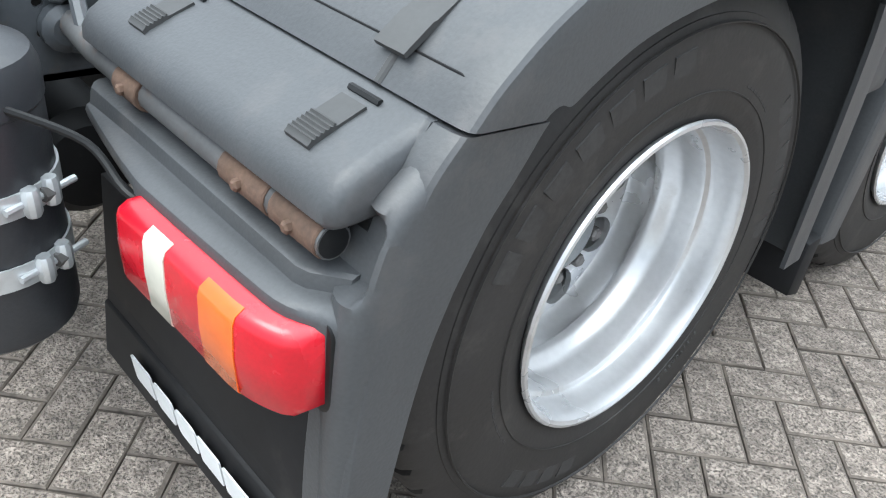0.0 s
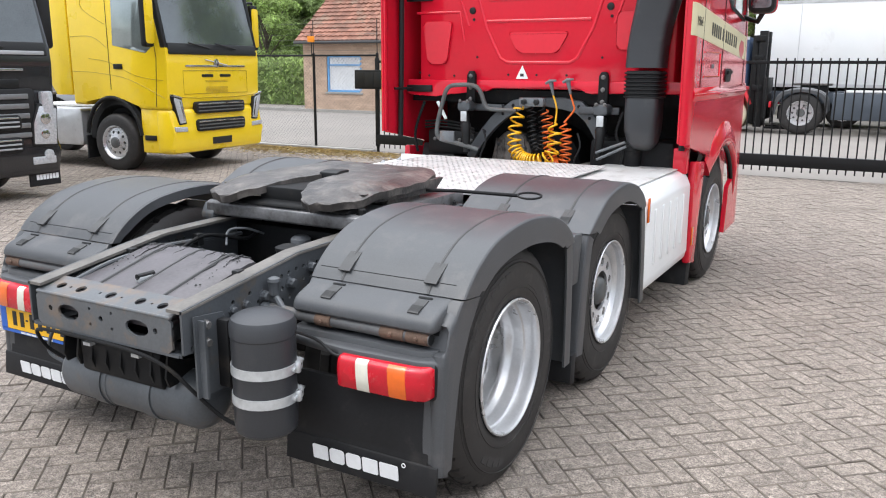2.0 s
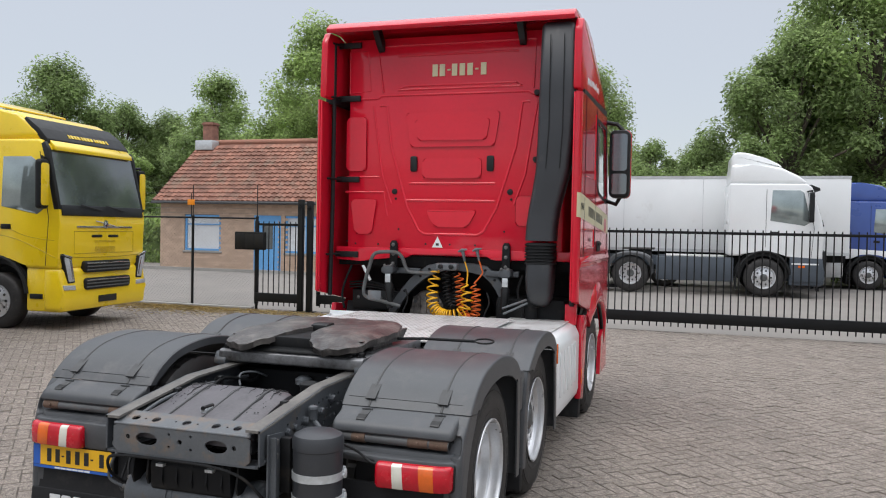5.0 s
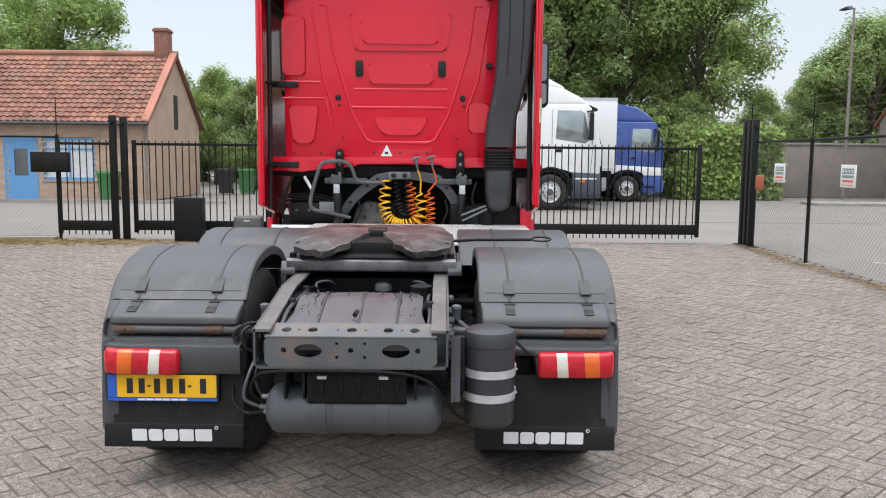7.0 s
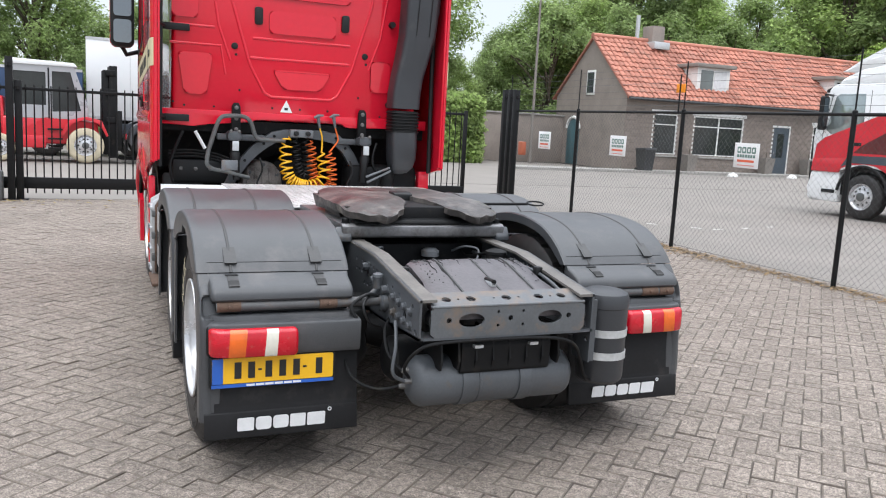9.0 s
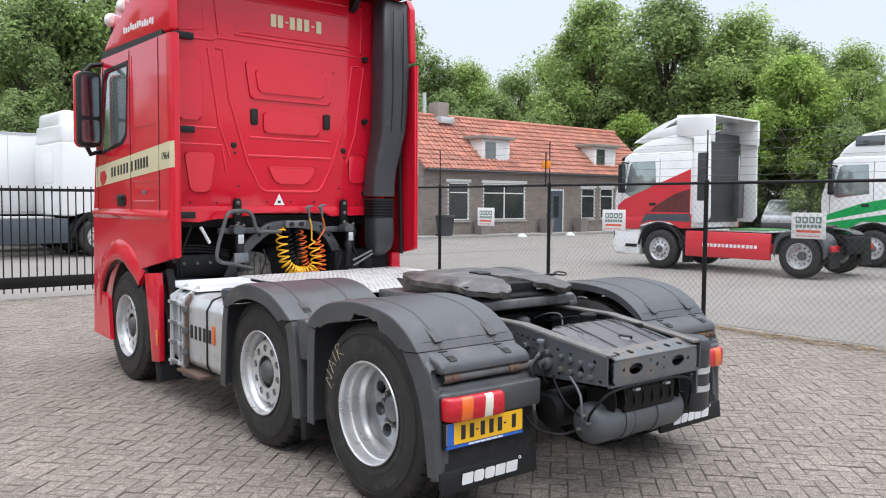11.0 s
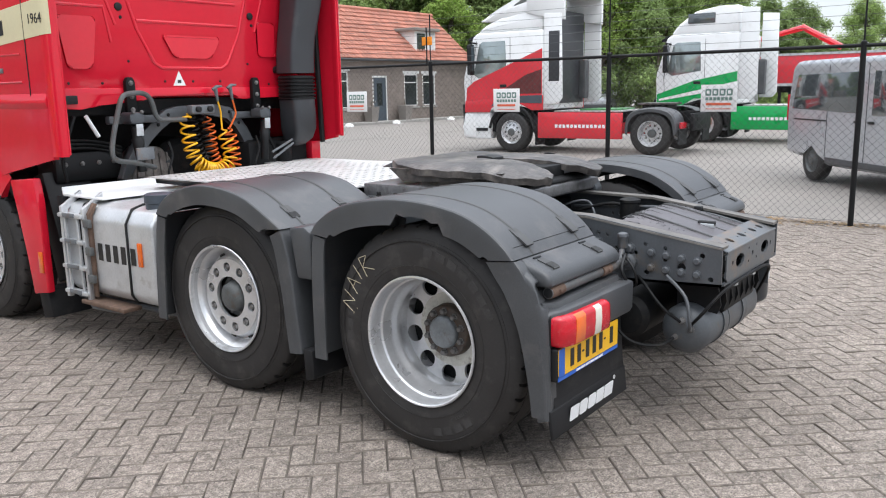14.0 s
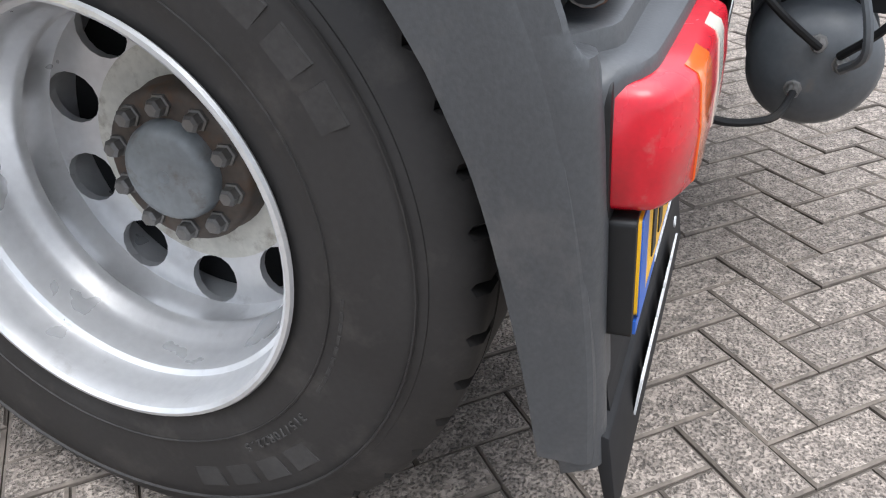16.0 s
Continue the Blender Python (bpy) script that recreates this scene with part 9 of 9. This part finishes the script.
    tagged(part("brickwork", bm, mat("brick_faces_b", (0.21, 0.175, 0.152), 0.9, var=0.1, scale=2, island=0.15), t, smooth=0), kind="stuff")
    return t


cottage_right()
gw = thing("garden_wall", "grey-brown brick garden wall with ivy above", "wall", kind="structure")
part("wall_body", B(14.0, 20.0, 31.8, 32.1, 0, 2.3, 0.01), M_BRICKB, gw)
part("coping", B(13.95, 20.0, 31.74, 32.16, 2.3, 2.38, 0.01), M_KERB, gw)
for x0, y0, x1, y1 in ((-30, 23.2, -7, 23.3), (14.0, 25.2, 45, 25.35)):
    flat("kerb_street", x0, x1, y0, y1, 0.08, M_KERB, "pale street kerb before the houses", 0.12)
flat("pavement", 14.0, 45, 25.35, 26.6, 0.07, M_KERB, "concrete pavement before the house", 0.1)
for x, y in ((24.6, 24.6), (28.2, 24.7), (33, 24.8)):
    o = thing("boulder", "white painted kerb stone", "stone", pose(x, y, -0.033), group="kerb stones")
    part("stone", L([(0, 0.24), (0.07, 0.22), (0.14, 0.14), (0.18, 0.03)], (0, 0, 0), "z", 9), M_WOODW, o)


def wheelie_bin(x, y, m, label):
    t = thing("wheelie_bin", label, "bin", pose(x, y, -0.033), group="bins")
    part("body", loft(bmesh.new(), [[(-a, -b, z), (a, -b, z), (a, b, z), (-a, b, z)] for a, b, z in ((0.22, 0.26, 0.05), (0.28, 0.34, 0.95), (0.30, 0.36, 0.98))]), m, t)
    part("lid", P([(-0.38, 0.98), (0.38, 0.98), (0.34, 1.06), (-0.36, 1.10)], "x", -0.31, 0.31, 0.02), m, t)
    for s in (-1, 1):
        part("bin_wheel", L([(0, 0.1), (0.05, 0.1)], (s * 0.2, 0.3, 0.1), "x", 14, s), M_BLACK, t)


wheelie_bin(20.6, 25.7, M_BINGREY, "grey wheelie bin beside the house")
wheelie_bin(-11.2, 23.9, M_BINGREEN, "green wheelie bin before the cottage")
wheelie_bin(-8.0, 30.5, M_BINGREEN, "green wheelie bin in the garden")
wheelie_bin(-8.9, 30.5, M_BINGREY, "grey wheelie bin in the garden")
for x in (23.3, 27.9, 30.6):
    o = thing("planter", "grey planter with a small shrub", "planter", pose(x, 26.1, 0.07), group="planters")
    part("pot", loft(bmesh.new(), [[(-a, -a, z), (a, -a, z), (a, a, z), (-a, a, z)] for a, z in ((0.22, 0), (0.30, 0.75))]), M_WALLG, o)
    part("stem", T([(0, 0, 0.7), (0, 0, 1.0)], 0.02, 6), M_BARK, o)


# ==== trees ====
def leaf_cloud(bm, blobs, per, size, rng):
    """Small leaf clusters over a crown made of many clumps."""
    for cx, cy, cz, r in blobs:
        for _ in range(per):
            d = Vector((rng.gauss(0, 1), rng.gauss(0, 1), rng.gauss(0, 0.9))).normalized()
            p = Vector((cx, cy, cz)) + d * r * (0.35 + 0.85 * rng.random())
            s = size * rng.uniform(0.6, 1.4)
            n = (d * 0.7 + Vector((rng.uniform(-0.8, 0.8), rng.uniform(-0.8, 0.8), rng.uniform(0.0, 1.6)))).normalized()
            u = n.cross(Vector((rng.uniform(-1, 1), rng.uniform(-1, 1), rng.uniform(-1, 1)))).normalized()
            v = n.cross(u)
            bm.faces.new([bm.verts.new(p + s * q) for q in (-u - 0.3 * v, u, -0.3 * u + 0.8 * v + 0.15 * n)])
    return bm


def make_tree(seed, h, spread, leaf, size, per=95, low=0.25):
    rng = random.Random(seed)
    t = thing("tree", "leafy green deciduous tree behind the street", "tree", group="trees")
    bm = bmesh.new()
    tube(bm, smooth_path([(0, 0, -0.1), (rng.uniform(-0.1, 0.1), 0.05, h * 0.25), (rng.uniform(-0.3, 0.3), rng.uniform(-0.2, 0.2), h * 0.55), (rng.uniform(-0.4, 0.4), rng.uniform(-0.4, 0.4), h * 0.86)], 4),
         [h * 0.022 * (1 - 0.85 * i / 12) for i in range(13)], 10)
    blobs = []
    for i in range(64):
        f = rng.random()
        z = h * (low + (1 - low) * f)
        w = spread * math.sin(math.pi * min(0.97, 0.22 + 0.78 * f)) ** 0.7
        a = rng.uniform(0, 2 * math.pi)
        rr = w * rng.uniform(0.25, 1.0) ** 0.6
        c = (rr * math.cos(a), rr * math.sin(a), z, rng.uniform(0.10, 0.19) * h * 0.55)
        blobs.append(c)
        if i % 3 == 0:
            zb = z * rng.uniform(0.5, 0.75)
            tube(bm, smooth_path([(0, 0, zb), (c[0] * 0.5, c[1] * 0.5, (zb + z) / 2 + 0.2), (c[0] * 0.92, c[1] * 0.92, z)], 3), [h * 0.009 * (1 - 0.1 * k) for k in range(7)], 6)
    part("trunk", bm, M_BARK, t)
    tagged(part("crown", leaf_cloud(bmesh.new(), blobs, per, size, rng), leaf, t, smooth=0), kind="stuff")
    return t


TREES = [make_tree(11, 12.0, 4.2, M_LEAF[0], 0.115, 540), make_tree(12, 13.5, 4.6, M_LEAF[1], 0.12, 560), make_tree(13, 10.0, 3.6, M_LEAF[2], 0.105, 500), make_tree(14, 12.0, 3.2, M_LEAF[3], 0.10, 400, 0.33),
         make_tree(15, 5.0, 2.6, M_LEAF[1], 0.08, 360, 0.05), make_tree(16, 6.5, 3.4, M_LEAF[0], 0.085, 400, 0.03)]
rng = random.Random(77)
spots = []
# behind the left cottage
spots += [(-31.2, 46, 3, 1.0), (-39.5, 46, 0, 0.80), (-42.5, 47, 1, 0.72), (-36.5, 48, 0, 0.78), (-28, 42, 0, 0.62), (-24, 44, 3, 0.80), (-20, 38, 1, 0.55), (-20.2, 40, 1, 0.94), (-12.5, 42, 1, 0.44), (-9.5, 38, 0, 0.44), (-7, 36, 5, 0.9), (-4, 38, 3, 0.84), (-1, 37, 0, 0.44), (-30, 34, 4, 1.2), (-25, 36, 5, 1.1), (-22, 33, 4, 1.0), (-17, 36, 5, 1.0)]
# centre and right of the cab
spots += [(2, 36, 0, 0.48), (5.5, 34.5, 0, 0.84), (9, 36, 3, 1.22), (12.4, 34.5, 3, 0.98), (12.8, 40, 3, 1.02), (17.5, 40, 1, 0.40), (7, 41, 3, 1.1), (21, 43, 0, 0.42), (11, 31.8, 5, 0.62), (8.5, 30.5, 4, 0.8), (3.5, 31, 5, 0.8), (-0.5, 32, 5, 0.85)]
# behind the right house and along the street
spots += [(23, 40, 3, 0.78), (27, 41, 1, 0.74), (31, 43, 0, 1.05), (35, 41, 1, 0.76), (39, 40, 3, 0.86), (43, 36, 1, 1.16), (45, 31, 0, 1.32), (46, 26, 1, 1.05), (44, 21, 2, 0.95), (47, 19, 1, 0.76), (49, 15, 1, 0.60), (50, 11, 0, 0.5), (54, 8, 1, 0.5), (60, 3, 0, 0.4), (40, 30, 2, 0.75),
          (41, 25, 5, 1.0), (43, 17, 5, 1.0), (46, 12, 5, 0.9), (38, 36, 5, 1.2), (62, -4, 3, 0.45), (58, -9, 3, 0.45)]
# low belt behind the yard and a second row behind the right house
spots += [(-46, 50, 5, 1.0), (-41, 52, 5, 1.15), (-36, 51, 5, 0.95), (-31, 50, 5, 1.1), (-26.5, 51, 5, 1.2), (-22, 50, 5, 1.05), (-17, 49, 5, 1.1), (-12.5, 48, 5, 1.0), (-8, 47, 5, 1.0), (-3.5, 46, 5, 0.95), (1, 45, 5, 0.95), (6, 44, 5, 1.0),
          (22, 37, 5, 1.2), (26, 37, 5, 1.25), (30.5, 38, 5, 1.35), (35, 37, 5, 1.3), (24, 47, 0, 0.62), (29, 48, 1, 0.72), (34, 48, 0, 1.05), (40, 46, 1, 0.82), (45.5, 42, 0, 1.0), (49, 37, 0, 1.05), (50, 31, 1, 0.95), (51, 25, 0, 1.04), (52, 17.5, 0, 0.70), (47, 23, 5, 1.3), (44, 27, 5, 1.4), (42.5, 33, 5, 1.4), (50, 18, 5, 1.0), (55, 12, 5, 0.8), (15.5, 44, 5, 0.7)]
for i, (x, y, k, sc_) in enumerate(spots):
    c = copy_thing(TREES[k], pose(x, y, -0.03, 0, 0, rng.uniform(0, 360)))
    c.scale = (sc_, sc_, sc_ * rng.uniform(0.95, 1.08))
for k, p in enumerate(((-40, 40), (48, 40), (55, 20), (11, 46), (30, 36), (-36, 38))):
    TREES[k].location = (*p, -0.03)


def hedge(x0, x1, y0, y1, z1, leaf, label, per=2600, size=0.13):
    rng = random.Random(int(x0 * 10))
    t = thing("hedge", label, "hedge")
    bm = bmesh.new()
    for _ in range(per):
        f = rng.choice((0, 0, 0, 1, 1, 2))
        x, y, z = rng.uniform(x0, x1), rng.uniform(y0, y1), rng.uniform(0, z1)
        if f == 0:
            y = y0 + rng.gauss(0, 0.10)
        elif f == 1:
            z = z1 + rng.gauss(0, 0.14)
        else:
            x = rng.choice((x0, x1)) + rng.gauss(0, 0.1)
        n = Vector((rng.uniform(-1, 1), rng.uniform(-1.4, 0.4), rng.uniform(-0.2, 1))).normalized()
        u = n.cross(Vector((rng.uniform(-1, 1), rng.uniform(-1, 1), rng.uniform(-1, 1)))).normalized()
        v, s = n.cross(u), size * rng.uniform(0.6, 1.4)
        p = Vector((x, y, max(z, 0.0)))
        bm.faces.new([bm.verts.new(p + s * q) for q in (-u, 0.5 * v, u, -0.5 * v)])
    tagged(part("foliage", bm, leaf, t, smooth=0), kind="stuff")
    part("inner_growth", B(x0 + 0.15, x1 - 0.15, y0 + 0.15, y1 - 0.1, -0.03, z1 - 0.15), M_LEAF[0], t)
    return t


hedge(10.0, 14.2, 29.0, 30.6, 2.75, M_LEAF[1], "bright green clipped hedge", 9000, 0.11)
hedge(-30, -21.5, 27.5, 28.6, 1.9, M_LEAF[1], "low green hedge beside the cottage", 3000)
hedge(38.5, 50, 24.5, 26.0, 2.2, M_LEAF[0], "dark hedge along the street", 3600)
hedge(40, 52, 9.0, 10.5, 1.6, M_LEAF[1], "low hedge behind the parked trucks", 3600)


def street_lamp(x, y, h, ang):
    t = thing("street_lamp", "grey street lamp on a tall pole", "street lamp", pose(x, y, -0.03, 0, 0, ang), group="street lamps")
    part("pole", T([(0, 0, 0), (0, 0, h * 0.5), (0, 0, h)], [0.08, 0.06, 0.045], 12), M_WALLG, t)
    part("arm", T([(0, 0, h - 0.02), (0.5, 0, h + 0.05)], 0.03, 8), M_WALLG, t)
    part("lamp_head", P([(0.35, h + 0.0), (1.1, h + 0.06), (1.1, h + 0.12), (0.4, h + 0.14)], "y", -0.12, 0.12, 0.02), M_BINGREY, t)


street_lamp(-20.6, 13.5, 7.2, 0)
street_lamp(17.5, 30.5, 8.0, 90)
street_lamp(58, 3, 8.5, 90)

# ==== pavers ====
PL, PW, LAY = 0.21, 0.105, 42.5


def paver_mesh(x0, y0, z0, l, w, bm, rng=None):
    j, c = 0.0018, 0.0050
    dz = rng.gauss(0, 0.0014) if rng else 0.0
    a, b = l / 2 - j, w / 2 - j
    w_ = (lambda k: rng.uniform(-k, k)) if rng else (lambda k: 0.0)
    top = [(sx * (a - c) + w_(0.0030), sy * (b - c) + w_(0.0030), dz + w_(0.0010)) for sx, sy in ((-1, -1), (1, -1), (1, 1), (-1, 1))]
    mid = [(sx * a + w_(0.0009), sy * b + w_(0.0009), dz - c * 0.62) for sx, sy in ((-1, -1), (1, -1), (1, 1), (-1, 1))]
    low = [(sx * a, sy * b, dz - 0.03) for sx, sy in ((-1, -1), (1, -1), (1, 1), (-1, 1))]
    return top, mid, low


def paving():
    """Herringbone across the yard; the pavers along the truck's tail are pieces of their own."""
    yard = thing("paving", "weathered grey-beige concrete pavers laid in herringbone", "paving", kind="structure")
    rng = random.Random(21)
    verts, faces, singles = [], [], []
    C, S = math.cos(radians(LAY)), math.sin(radians(LAY))
    n = 185
    for i in range(-n, n):
        for k in range(-n // 2 - 6, n // 2 + 6):
            for turn in (0, 1):
                # herringbone cell in units of the paver's width
                if turn == 0:
                    u, v = i + 4 * k + 1.0, -i - 0.5
                else:
                    u, v = i + 4 * k + 2.5, -i
                u, v = u * PW, v * PW
                x, y = 0.083 + C * u - S * v, -0.895 + S * u + C * v
                if not (-13.3 < x < 6.3 and -9.5 < y < 11.25):
                    continue
                if x < -9 and y < 0:
                    continue
                lx, wy = (PL, PW) if turn == 0 else (PW, PL)
                if (-1.9 < x < -0.1 and -1.55 < y < -0.65) or (1.25 < x < 2.1 and -0.4 < y < 1.2):
                    singles.append((x, y, turn, rng.gauss(0, 0.0014), rng.gauss(0, 0.35)))
                    continue
                top, mid, low = paver_mesh(0, 0, 0, lx, wy, None, rng)
                base = len(verts)
                tx, ty = rng.gauss(0, 0.012), rng.gauss(0, 0.012)
                for p in top + mid + low:
                    verts.append((x + C * p[0] - S * p[1], y + S * p[0] + C * p[1], p[2] + tx * p[0] + ty * p[1]))
                faces.append((base, base + 1, base + 2, base + 3))
                for q in range(4):
                    r = (q + 1) % 4
                    faces.append((base + 4 + q, base + 4 + r, base + r, base + q))
                    faces.append((base + 8 + q, base + 8 + r, base + 4 + r, base + 4 + q))
    me = bpy.data.meshes.new("paver_field")
    me.from_pydata(verts, [], faces)
    me.materials.append(M_PAVER)
    me.materials.append(M_EDGE)
    me.polygons.foreach_set("material_index", [0 if q % 9 == 0 else 1 for q in range(len(faces))])
    ob = new("paver_field", me)
    ob.parent = yard
    tagged(ob, kind="stuff")
    pm = []
    for turn in (0, 1):
        lx, wy = (PL, PW) if turn == 0 else (PW, PL)
        top, mid, low = paver_mesh(0, 0, 0, lx, wy, None)
        f = [(0, 1, 2, 3)]
        for q in range(4):
            r = (q + 1) % 4
            f += [(4 + q, 4 + r, r, q), (8 + q, 8 + r, 4 + r, 4 + q)]
        m = bpy.data.meshes.new("paver")
        m.from_pydata(top + mid + low, [], f)
        m.materials.append(M_PAVER1)
        m.materials.append(M_EDGE)
        m.polygons.foreach_set("material_index", [0] + [1, 1] * 4)
        pm.append(m)
    for x, y, turn, dz, tilt in singles[:300]:
        share("paver", pm[turn], yard, pose(x, y, dz, tilt, tilt * 0.6, LAY))
    if len(singles) > 300:
        bm = bmesh.new()
        for x, y, turn, dz, tilt in singles[300:]:
            lx, wy = (PL, PW) if turn == 0 else (PW, PL)
            top, mid, low = paver_mesh(0, 0, 0, lx, wy, None)
            vs = [bm.verts.new((x + C * p[0] - S * p[1], y + S * p[0] + C * p[1], p[2] + dz)) for p in top + mid + low]
            bm.faces.new(vs[:4])
            for q in range(4):
                r = (q + 1) % 4
                bm.faces.new((vs[4 + q], vs[4 + r], vs[r], vs[q])).material_index = 1
                bm.faces.new((vs[8 + q], vs[8 + r], vs[4 + r], vs[4 + q])).material_index = 1
        tagged(part("paver_rest", bm, [M_PAVER, M_EDGE], yard, smooth=0), kind="stuff")


paving()
